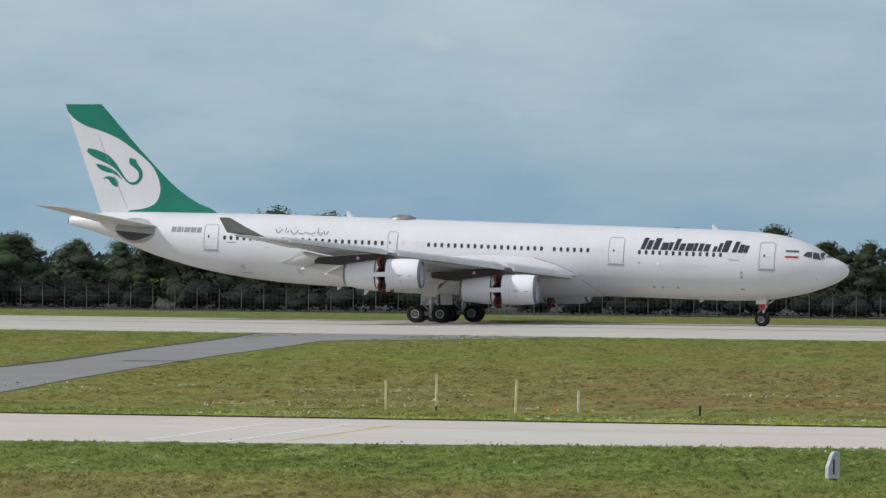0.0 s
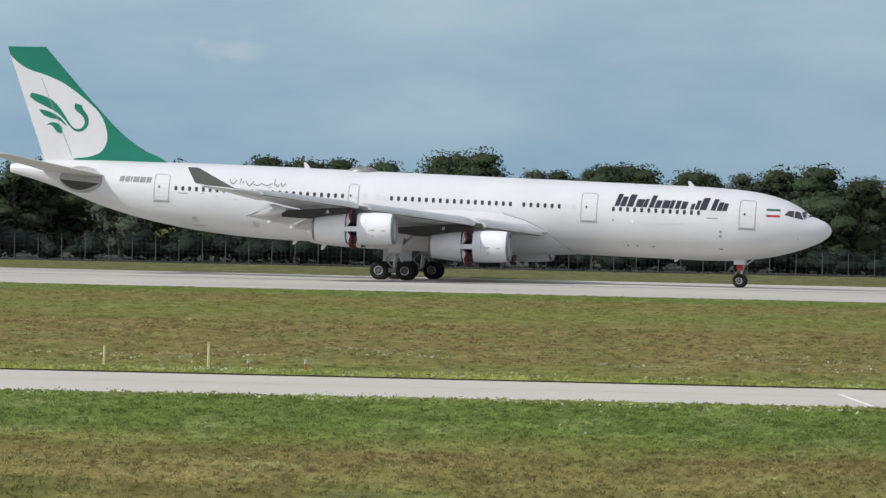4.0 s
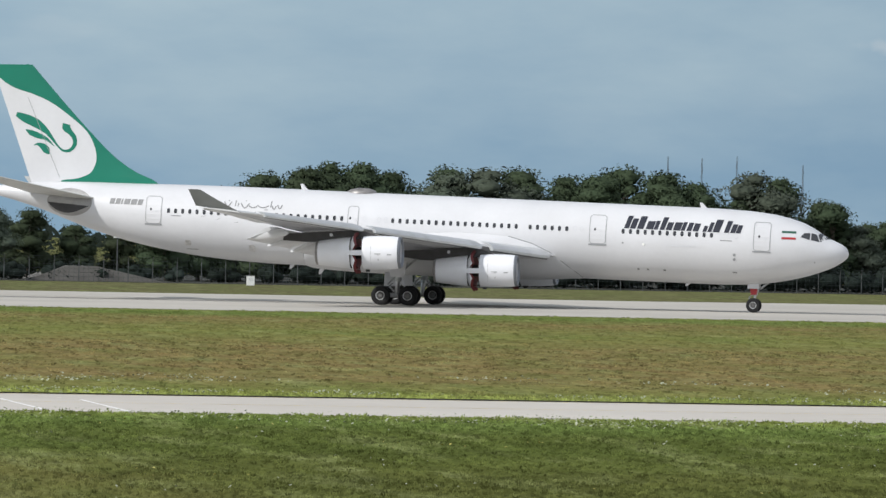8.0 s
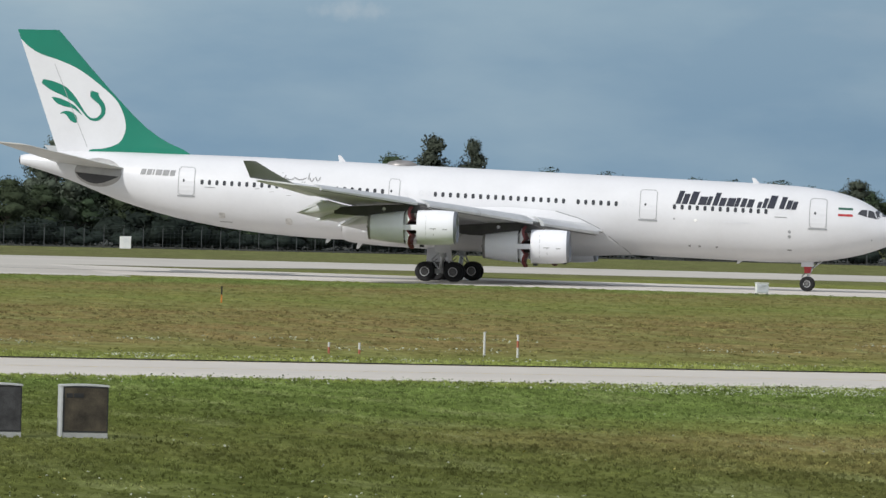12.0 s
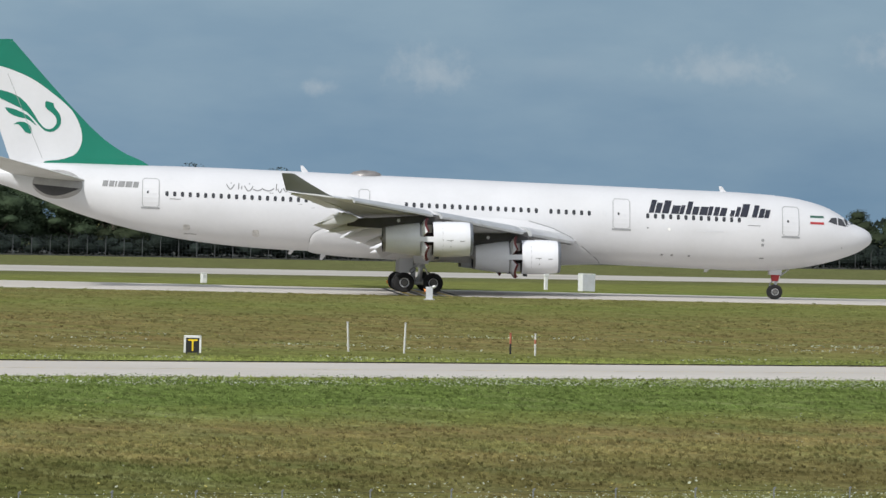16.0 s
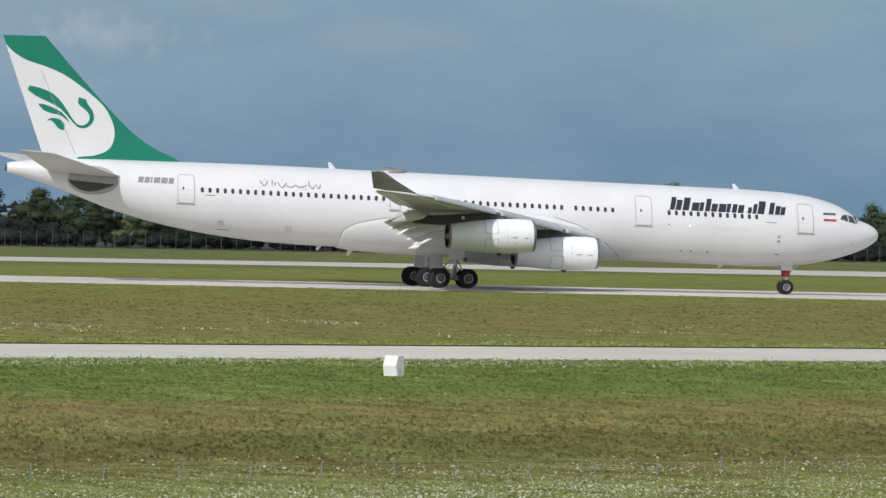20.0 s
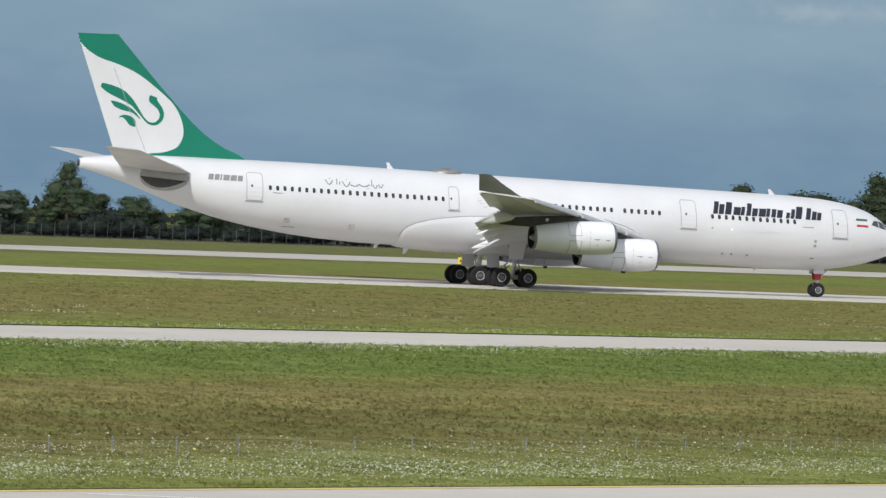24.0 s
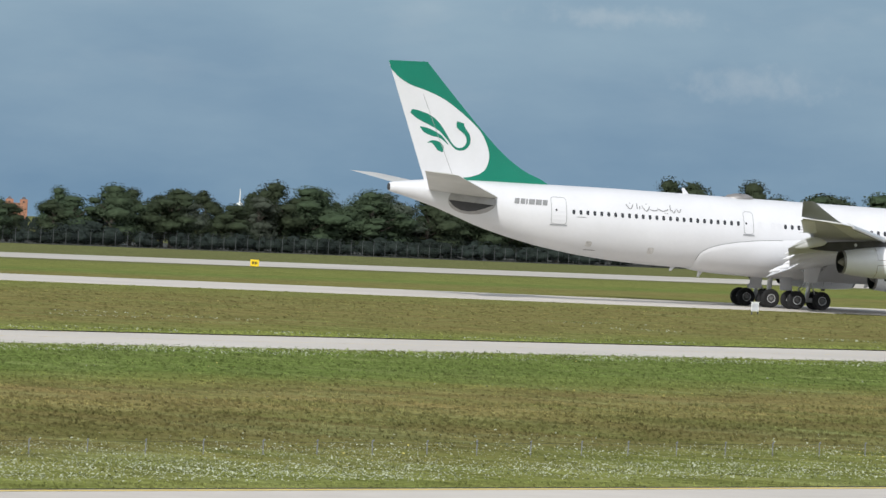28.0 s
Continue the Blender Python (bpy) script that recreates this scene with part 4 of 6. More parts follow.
def gear_parts(plane):
    MS = 31.98
    X = REF - MS
    first = make_wheel(plane, 0.69, 0.52, (X + 0.99, -5.34 - 0.70, 0.69))
    for sy in (-1, 1):
        for dx in (0.99, -0.99):
            for dy in (-0.70, 0.70):
                p = (X + dx, sy * 5.34 + dy, 0.69)
                if p[0] == X + 0.99 and sy == -1 and dy == -0.70:
                    continue
                w = copy_thing(first, Matrix.Translation(p))
                WHEELS.append((w, Vector(p), 0.69))
    for dy in (-0.5, 0.5):
        p = (X - 0.95, dy, 0.69)
        WHEELS.append((copy_thing(first, Matrix.Translation(p)), Vector(p), 0.69))
    nose = make_wheel(plane, 0.525, 0.40, (REF - 6.78, -0.36, 0.525))
    p = (REF - 6.78, 0.36, 0.525)
    WHEELS.append((copy_thing(nose, Matrix.Translation(p)), Vector(p), 0.525))
    for sy in (-1, 1):
        y = sy * 5.34
        leg = part("main_gear_leg", tube((X + 0.05, y, 0.75), (X + 0.2, y + sy * 0.25, 2.2), 0.16, 0.16, 14), M_steel, plane, "shiny steel gear leg", smooth=30)
        part("outer_cylinder", tube((X + 0.15, y + sy * 0.15, 1.75), (X + 0.4, y + sy * 0.6, 4.0), 0.25, 0.28, 14), M_strut, leg, "pale grey shock strut", smooth=30)
        part("bogie_beam", join(tube((X - 1.1, y, 0.72), (X + 1.1, y, 0.72), 0.17, None, 10), tube((X - 0.99, y - 0.75, 0.69), (X - 0.99, y + 0.75, 0.69), 0.1, None, 8), tube((X + 0.99, y - 0.75, 0.69), (X + 0.99, y + 0.75, 0.69), 0.1, None, 8)), M_strut, leg, "grey bogie beam")
        part("side_stay", tube((X + 0.3, y, 2.6), (X + 0.3, y - sy * 2.4, 3.0), 0.11, 0.11, 8), M_strut, leg)
        part("drag_brace", tube((X + 0.25, y + sy * 0.3, 2.3), (X + 1.9, y + sy * 0.2, 3.7), 0.09, 0.09, 8), M_strut, leg)
        part("torque_link", join(tube((X - 0.18, y, 1.0), (X - 0.62, y, 1.5), 0.06, None, 6), tube((X - 0.62, y, 1.5), (X - 0.10, y, 2.0), 0.06, None, 6)), M_strut, leg)
        part("pitch_trimmer", tube((X + 0.85, y, 0.9), (X + 0.35, y + sy * 0.1, 1.9), 0.06, None, 8), M_steel, leg)
        part("brake_line", join(tube((X - 0.9, y + sy * 0.2, 0.95), (X - 0.2, y + sy * 0.15, 1.6), 0.025, None, 5), tube((X + 0.9, y - sy * 0.2, 0.95), (X + 0.1, y - sy * 0.15, 1.7), 0.025, None, 5)), M_dark, leg)
        v = [(X + 0.95, y + sy * 0.75, 3.75), (X - 0.55, y + sy * 0.75, 3.7), (X - 0.35, y + sy * 0.45, 2.05), (X + 0.65, y + sy * 0.45, 2.0)]
        v += [(a, b + sy * 0.05, c) for a, b, c in v]
        # inner face takes the dark grey: shade round the leg put into its colour
        part("gear_door", (v, [(0, 1, 2, 3), (7, 6, 5, 4), (0, 4, 5, 1), (1, 5, 6, 2), (2, 6, 7, 3), (3, 7, 4, 0)], [1, 0, 0, 0, 0, 0]), [M_white, M_dgrey], plane, "white door on the main gear leg, shade painted on its inner face")
        v = [(X - 0.3, sy * 3.05, 2.35), (X - 1.25, sy * 3.05, 2.35), (X - 1.25, sy * 3.25, 1.35), (X - 0.3, sy * 3.25, 1.35)]
        v += [(a, b + sy * 0.05, c) for a, b, c in v]
        part("bay_door", (v, [(0, 1, 2, 3), (7, 6, 5, 4), (0, 4, 5, 1), (1, 5, 6, 2), (2, 6, 7, 3), (3, 7, 4, 0)]), M_white, plane, "white hanging wheel bay door")
    leg = part("centre_gear_leg", tube((X - 0.95, 0, 0.7), (X - 0.8, 0, 2.4), 0.17, 0.2, 12), M_strut, plane, "grey centre gear strut", smooth=30)
    part("axle", tube((X - 0.95, -0.6, 0.69), (X - 0.95, 0.6, 0.69), 0.1, None, 8), M_strut, leg)
    N = REF - 6.78
    leg = part("nose_gear_leg", tube((N, 0, 0.55), (N + 0.12, 0, 1.5), 0.10, 0.10, 12), M_steel, plane, "shiny steel nose gear leg", smooth=30)
    part("outer_cylinder", tube((N + 0.1, 0, 1.25), (N + 0.25, 0, 2.4), 0.16, 0.18, 12), M_strut, leg, smooth=30)
    part("axle", tube((N, -0.4, 0.525), (N, 0.4, 0.525), 0.07, None, 8), M_strut, leg)
    part("drag_brace", tube((N + 0.15, 0, 1.5), (N + 1.2, 0, 2.3), 0.06, None, 8), M_strut, leg)
    part("torque_link", join(tube((N - 0.1, 0, 0.75), (N - 0.38, 0, 1.05), 0.04, None, 6), tube((N - 0.38, 0, 1.05), (N - 0.05, 0, 1.35), 0.04, None, 6)), M_strut, leg)
    for y in (-0.16, 0.16):
        part("taxi_light", tube((N + 0.28, y, 1.55), (N + 0.34, y, 1.55), 0.09, 0.10, 12), M_lens, leg, "round glass taxi light")
    for sy in (-1, 1):
        v = [(N + 0.42, sy * 0.42, 2.35), (N - 0.42, sy * 0.42, 2.35), (N - 0.42, sy * 0.50, 1.72), (N + 0.42, sy * 0.50, 1.72)]
        v += [(a, b + sy * 0.04, c) for a, b, c in v]
        d = part("nose_gear_door", (v, [(0, 1, 2, 3), (7, 6, 5, 4), (0, 4, 5, 1), (1, 5, 6, 2), (2, 6, 7, 3), (3, 7, 4, 0)]), M_white, plane, "white nose gear door")
        for k in (0, 1):
            x = N + 0.22 - 0.36 * k
            part("registration_mark", ([(x, sy * 0.475, 2.18), (x - 0.24, sy * 0.475, 2.18), (x - 0.24, sy * 0.50, 1.98), (x, sy * 0.50, 1.98)], [(0, 1, 2, 3)]), M_navy, d, "dark bar of the registration")
        v = [(N + 0.30, sy * 0.30, 1.80), (N - 0.25, sy * 0.30, 1.80), (N - 0.2, sy * 0.30, 1.28), (N + 0.22, sy * 0.30, 1.28)]
        v += [(a, b + sy * 0.04, c) for a, b, c in v]
        part("steering_cover", (v, [(0, 1, 2, 3), (7, 6, 5, 4), (0, 4, 5, 1), (1, 5, 6, 2), (2, 6, 7, 3), (3, 7, 4, 0)]), M_flag_red, leg, "dull red cover on the nose gear leg")


plane = airliner()

# ---- ground and pavements ----
def grass_surface(name, islands, low=0.5, high=1.5):
    """Airfield grass: mown strips that run along the runway, patches, and (for blades) a shade of its own for each tuft."""
    m, n, l, p = nodes_of(name)
    p.inputs["Roughness"].default_value = 1.0
    p.inputs["Specular IOR Level"].default_value = 0.0
    co = n.new("ShaderNodeTexCoord")
    sep = n.new("ShaderNodeSeparateXYZ")
    l.new(co.outputs["Object"], sep.inputs["Vector"])
    mp = n.new("ShaderNodeMapping")
    mp.inputs["Scale"].default_value = (0.07, 0.10, 0.1)
    l.new(co.outputs["Object"], mp.inputs["Vector"])
    big = n.new("ShaderNodeTexNoise")
    big.inputs["Scale"].default_value, big.inputs["Detail"].default_value, big.inputs["Roughness"].default_value = 1.0, 5.0, 0.6
    l.new(mp.outputs["Vector"], big.inputs["Vector"])
    wob = n.new("ShaderNodeMath")
    wob.operation = "MULTIPLY_ADD"
    wob.inputs[1].default_value = 16.0
    l.new(big.outputs["Fac"], wob.inputs[0])
    l.new(sep.outputs["Y"], wob.inputs[2])
    nrm = n.new("ShaderNodeMapRange")
    nrm.inputs["From Min"].default_value, nrm.inputs["From Max"].default_value = 68.0, 548.0
    l.new(wob.outputs["Value"], nrm.inputs["Value"])
    ramp = n.new("ShaderNodeValToRGB")
    green, lime, olive, brown, straw, grey, verge = ([1.36 * q for q in c] for c in ((0.093, 0.124, 0.039), (0.150, 0.172, 0.054), (0.125, 0.130, 0.046), (0.140, 0.112, 0.052), (0.176, 0.150, 0.066), (0.112, 0.098, 0.042), (0.190, 0.215, 0.070)))
    dull = (0.116, 0.110, 0.062)
    keys = [(68, lime), (91, olive), (97, grey), (109, grey), (115, straw), (126, brown), (133, olive), (141, green), (160, green), (166, lime), (176, verge), (184, verge), (190, olive), (206, brown), (262, brown), (300, olive), (345, brown), (368, green), (386, olive), (425, olive), (440, dull), (530, dull)]
    el = ramp.color_ramp.elements
    el[0].position, el[1].position = 0.0, (keys[1][0] - 68.0) / 480.0
    for y, c in keys[2:]:
        el.new((y - 68.0) / 480.0)
    for k, (y, c) in enumerate(keys):
        el[k].color = (*c, 1)
    l.new(nrm.outputs["Result"], ramp.inputs["Fac"])
    deep = n.new("ShaderNodeMapping")              # clumps drawn out along the way of the wind and the mower
    deep.inputs["Scale"].default_value = (1.0, 0.3, 1.0)
    l.new(co.outputs["Object"], deep.inputs["Vector"])
    pat = n.new("ShaderNodeTexNoise")
    pat.inputs["Scale"].default_value, pat.inputs["Detail"].default_value, pat.inputs["Roughness"].default_value = 0.6, 6.0, 0.62
    l.new(deep.outputs["Vector"], pat.inputs["Vector"])
    val = n.new("ShaderNodeMapRange")
    val.inputs["From Min"].default_value, val.inputs["From Max"].default_value = 0.36, 0.64
    val.inputs["To Min"].default_value, val.inputs["To Max"].default_value = 0.55, 1.45
    grain = n.new("ShaderNodeTexNoise")
    grain.inputs["Scale"].default_value, grain.inputs["Detail"].default_value, grain.inputs["Roughness"].default_value = 1.7, 4.0, 0.75
    l.new(deep.outputs["Vector"], grain.inputs["Vector"])
    both = n.new("ShaderNodeMix")
    both.data_type = "FLOAT"
    both.inputs["Factor"].default_value = 0.6
    l.new(pat.outputs["Fac"], both.inputs["A"])
    l.new(grain.outputs["Fac"], both.inputs["B"])
    l.new(both.outputs["Result"], val.inputs["Value"])
    tint = n.new("ShaderNodeTexNoise")
    tint.inputs["Scale"].default_value, tint.inputs["Detail"].default_value, tint.inputs["Roughness"].default_value = 0.22, 7.0, 0.68
    l.new(deep.outputs["Vector"], tint.inputs["Vector"])
    tm = n.new("ShaderNodeMapRange")
    tm.inputs["From Min"].default_value, tm.inputs["From Max"].default_value = 0.42, 0.68
    tm.inputs["To Max"].default_value = 0.55
    l.new(tint.outputs["Fac"], tm.inputs["Value"])
    blend = n.new("ShaderNodeMix")
    blend.data_type = "RGBA"
    blend.inputs["B"].default_value = (0.112, 0.150, 0.046, 1)
    l.new(tm.outputs["Result"], blend.inputs["Factor"])
    l.new(ramp.outputs["Color"], blend.inputs["A"])
    # a greener stretch round the service cabinets
    off = n.new("ShaderNodeMath")
    off.operation = "SUBTRACT"
    off.inputs[1].default_value = 29.0
    l.new(sep.outputs["X"], off.inputs[0])
    far = n.new("ShaderNodeMath")
    far.operation = "ABSOLUTE"
    l.new(off.outputs["Value"], far.inputs[0])
    fx = n.new("ShaderNodeMapRange")
    fx.inputs["From Min"].default_value, fx.inputs["From Max"].default_value = 12.0, 26.0
    fx.inputs["To Min"].default_value, fx.inputs["To Max"].default_value = 0.85, 0.0
    l.new(far.outputs["Value"], fx.inputs["Value"])
    fy = n.new("ShaderNodeMapRange")
    fy.inputs["From Min"].default_value, fy.inputs["From Max"].default_value = 150.0, 158.0
    fy.inputs["To Min"].default_value, fy.inputs["To Max"].default_value = 1.0, 0.0
    l.new(wob.outputs["Value"], fy.inputs["Value"])
    fm = n.new("ShaderNodeMath")
    fm.operation = "MULTIPLY"
    l.new(fx.outputs["Result"], fm.inputs[0])
    l.new(fy.outputs["Result"], fm.inputs[1])
    lush = n.new("ShaderNodeMix")
    lush.data_type = "RGBA"
    lush.inputs["B"].default_value = (0.086, 0.104, 0.032, 1)
    l.new(fm.outputs["Value"], lush.inputs["Factor"])
    l.new(blend.outputs["Result"], lush.inputs["A"])
    # a fresher stretch west of the service road
    wx = n.new("ShaderNodeMapRange")
    wx.inputs["From Min"].default_value, wx.inputs["From Max"].default_value = -36.0, -62.0
    wx.inputs["To Max"].default_value = 0.5
    l.new(sep.outputs["X"], wx.inputs["Value"])
    west = n.new("ShaderNodeMix")
    west.data_type = "RGBA"
    west.inputs["B"].default_value = (0.145, 0.172, 0.050, 1)
    l.new(wx.outputs["Result"], west.inputs["Factor"])
    l.new(lush.outputs["Result"], west.inputs["A"])
    # thin pale streaks of clover along the mown strips
    mp2 = n.new("ShaderNodeMapping")
    mp2.inputs["Scale"].default_value = (0.5, 0.10, 0.1)
    l.new(co.outputs["Object"], mp2.inputs["Vector"])
    st = n.new("ShaderNodeTexNoise")
    st.inputs["Scale"].default_value, st.inputs["Detail"].default_value, st.inputs["Roughness"].default_value = 1.0, 6.0, 0.72
    l.new(mp2.outputs["Vector"], st.inputs["Vector"])
    sm = n.new("ShaderNodeMapRange")
    sm.inputs["From Min"].default_value, sm.inputs["From Max"].default_value = 0.51, 0.72
    sm.inputs["To Max"].default_value = 0.75
    l.new(st.outputs["Fac"], sm.inputs["Value"])
    clover = n.new("ShaderNodeMix")
    clover.data_type = "RGBA"
    clover.inputs["B"].default_value = (0.23, 0.25, 0.115, 1)
    l.new(sm.outputs["Result"], clover.inputs["Factor"])
    l.new(west.outputs["Result"], clover.inputs["A"])
    # the east is fresher again
    ex = n.new("ShaderNodeMapRange")
    ex.inputs["From Min"].default_value, ex.inputs["From Max"].default_value = 75.0, 210.0
    ex.inputs["To Max"].default_value = 0.26
    l.new(sep.outputs["X"], ex.inputs["Value"])
    east = n.new("ShaderNodeMix")
    east.data_type = "RGBA"
    east.inputs["B"].default_value = (0.138, 0.158, 0.050, 1)
    l.new(ex.outputs["Result"], east.inputs["Factor"])
    l.new(clover.outputs["Result"], east.inputs["A"])
    hsv = n.new("ShaderNodeHueSaturation")
    hsv.inputs["Saturation"].default_value = 1.05
    l.new(east.outputs["Result"], hsv.inputs["Color"])
    if islands:
        geo = n.new("ShaderNodeNewGeometry")
        mr = n.new("ShaderNodeMapRange")
        mr.inputs["To Min"].default_value, mr.inputs["To Max"].default_value = low, high
        l.new(geo.outputs["Random Per Island"], mr.inputs["Value"])
        mul = n.new("ShaderNodeMath")
        mul.operation = "MULTIPLY"
        l.new(mr.outputs["Result"], mul.inputs[0])
        l.new(val.outputs["Result"], mul.inputs[1])
        l.new(mul.outputs["Value"], hsv.inputs["Value"])
    else:
        l.new(val.outputs["Result"], hsv.inputs["Value"])
    if islands:                    # blades let light through
        tr = n.new("ShaderNodeBsdfTranslucent")
        mix = n.new("ShaderNodeMixShader")
        mix.inputs["Fac"].default_value = 0.42
        gain = n.new("ShaderNodeHueSaturation")
        gain.inputs["Value"].default_value = 1.3
        l.new(hsv.outputs["Color"], gain.inputs["Color"])
        l.new(gain.outputs["Color"], p.inputs["Base Color"])
        l.new(gain.outputs["Color"], tr.inputs["Color"])
        l.new(p.outputs["BSDF"], mix.inputs[1])
        l.new(tr.outputs["BSDF"], mix.inputs[2])
        l.new(mix.outputs["Shader"], n["Material Output"].inputs["Surface"])
    else:
        l.new(hsv.outputs["Color"], p.inputs["Base Color"])
    return m


M_grass = grass_surface("grass", False)
M_blade = grass_surface("grass_blades", True)
M_far = grass_surface("far_blades", True, 0.8, 1.2)
M_rough = grass_surface("rough_blades", True, 0.48, 1.30)
M_conc = surface("concrete", (0.51, 0.475, 0.428), 0.85, spread=0.10, scale=0.07, fine=0.35)
M_runway = surface("runway_concrete", (0.43, 0.405, 0.362), 0.85, spread=0.14, scale=0.05, fine=0.35)
M_asphalt = surface("old_asphalt", (0.20, 0.198, 0.195), 0.9, spread=0.14, scale=0.15, fine=0.4)
M_rubber = surface("rubber_marks", (0.23, 0.225, 0.215), 0.85, spread=0.28, scale=0.12, fine=0.3)
M_mark_white = surface("white_marking", (0.80, 0.79, 0.77), 0.7, spread=0.12, scale=1.5, fine=0.4)
M_dark_strip = surface("bitumen_and_shade", (0.05, 0.05, 0.048), 0.9, spread=0.3, scale=0.6, fine=0.4)
M_mark_faint = surface("faint_marking", (0.62, 0.59, 0.50), 0.8, spread=0.15, scale=1.5, fine=0.4)
M_mark_yellow = surface("yellow_marking", (0.60, 0.46, 0.13), 0.7, spread=0.15, scale=1.5, fine=0.4)
S = 4500
ground = part("ground", ([(-S, -S, 0), (S, -S, 0), (S, S, 0), (-S, S, 0)], [(0, 1, 2, 3)]), M_grass)
tagged(ground, "airfield grass in green, olive and brown mown strips", "grass", kind="structure")


def slab(name, outline, label, mat, top=0.03, category="pavement"):
    ob = part(name, prism(outline, -0.2, top), mat)
    return tagged(ob, label, category, kind="structure")


def stripe(name, p, q, width, mat, z, label):
    d = Vector((q[0] - p[0], q[1] - p[1])).normalized() * width / 2
    v = [(p[0] - d.y, p[1] + d.x), (p[0] + d.y, p[1] - d.x), (q[0] + d.y, q[1] - d.x), (q[0] - d.y, q[1] + d.x)]
    ob = part(name, ([(x, y, z) for x, y in v], [(0, 1, 2, 3)]), mat)
    return tagged(ob, label, "marking", kind="structure")


# the taxiway widens towards a junction in the west
NEAR_EDGE = [(-900, 145.0), (-60, 145.0), (-44, 148.0), (-36, 150.0), (-28.5, 152.6), (-18, 154.2), (-9, 155.3), (1, 156.4), (20, 157.2), (60, 157.5)]
slab("taxiway", NEAR_EDGE + [(900, 157.5), (900, 173.5), (-900, 173.5)], "pale concrete taxiway between strips of grass", M_conc)
slab("runway", [(-900, 373), (118, 373), (131, 436), (146, 439), (160, 451), (350, 453), (420, 440), (600, 437), (1600, 437), (1600, 490), (340, 490), (280, 500), (200, 504), (150, 500), (100, 478), (0, 462), (-900, 462)], "wide worn concrete runway", M_runway, 0.034)
slab("runway_exit", [(100, 373.5), (121, 381), (150, 364), (360, 251), (620, 108), (640, 144), (360, 296), (305, 325), (245, 351), (207, 377), (163, 405), (140, 423), (131, 436.5), (100, 445)], "pale concrete runway exit", M_conc, 0.030)
slab("perimeter_road", [(-900, 40), (900, 40), (900, 74.5), (-900, 74.5)], "smooth pale concrete road in the foreground", M_conc)
slab("service_road", [(-66, 174), (-70, 215), (-76.2, 261), (-82.7, 299), (-89.4, 342), (-95, 374), (-72, 374), (-83, 340), (-79, 315), (-74.9, 286), (-69.2, 250), (-64.1, 220), (-60.5, 200), (-57.8, 186), (-55, 174)], "grey asphalt service road crossing the grass", M_asphalt, 0.026, "road")
for p, q in (((-41.45, 150.6), (-42.3, 167.0)), ((-39.2, 149.6), (-40.1, 168.0)), ((9.1, 157.5), (8.77, 167.8)), ((11.42, 157.5), (11.05, 167.6)), ((17.2, 157.6), (16.94, 168.0)), ((19.4, 157.6), (19.28, 168.0))):
    stripe("crossing_line", p, q, 0.13, M_mark_white, 0.036, "white line painted across the taxiway")
for x in (8.77, 11.05, 16.94, 19.28):       # they bend off to the edge line, worn and faint
    stripe("crossing_line", (x, 167.8), (x - 1.15, 172.6), 0.09, M_mark_faint, 0.036, "faint worn line bending off to the edge of the taxiway")
stripe("crossing_line", (-37.9, 151.5), (-38.64, 167.0), 0.13, M_mark_yellow, 0.036, "yellow line painted across the taxiway")
for y, mat in ((165.5, M_mark_yellow), (173.0, M_mark_yellow)):
    stripe("taxiway_line", (-900, y), (900, y), 0.12, mat, 0.034, "worn yellow line along the taxiway")
stripe("road_edge_line", (-900, 74.2), (900, 74.2), 0.4, M_mark_yellow, 0.034, "worn yellow edge line of the road")
for p, q in (((65.0, 73.5), (84.0, 52.0)), ((60.5, 70.0), (78.0, 52.0))):
    stripe("road_line", p, q, 0.16, M_mark_white, 0.034, "white line painted on the road")
for p, q, w in (((-600, 447), (0, 447), 1.4), ((-600, 456), (0, 456), 1.4), ((-600, 440), (130, 420), 0.8), ((-300, 431), (60, 425), 1.6), ((10, 441), (70, 418), 2.2), ((60, 429), (140, 399), 2.2)):
    stripe("rubber_mark", p, q, w, M_rubber, 0.0385, "dark tyre marks on the runway")
# holding-position lines across the exit, on a dark strip
hold, along, across = Vector((209.5, 350.5)), Vector((0.879, -0.477)), Vector((0.477, 0.879))
for k in range(7):
    c = hold + along * (0.62 * (k - 3))
    stripe("holding_line", tuple(c - across * 19), tuple(c + across * 21), 0.34, M_mark_yellow if k % 2 else M_dark_strip, 0.042, "yellow holding line across the exit" if k % 2 else "dark strip between holding lines")
stripe("road_joint", (-74.2, 265.2), (-71.4, 266.4), 1.5, M_dark_strip, 0.034, "dark patched joint across the service road")
# edge shadow of the service road, painted as dark stripes
for p, q in (((-70.3, 215), (-76.5, 261)), ((-76.5, 261), (-83.0, 299)), ((-83.0, 299), (-89.7, 342)), ((-89.7, 342), (-95.2, 373))):
    stripe("road_edge", p, q, 0.45, M_dark_strip, 0.038, "dark line of painted shadow along the service road")

# grass blades and small white flowers
rs = np.random.RandomState(5)


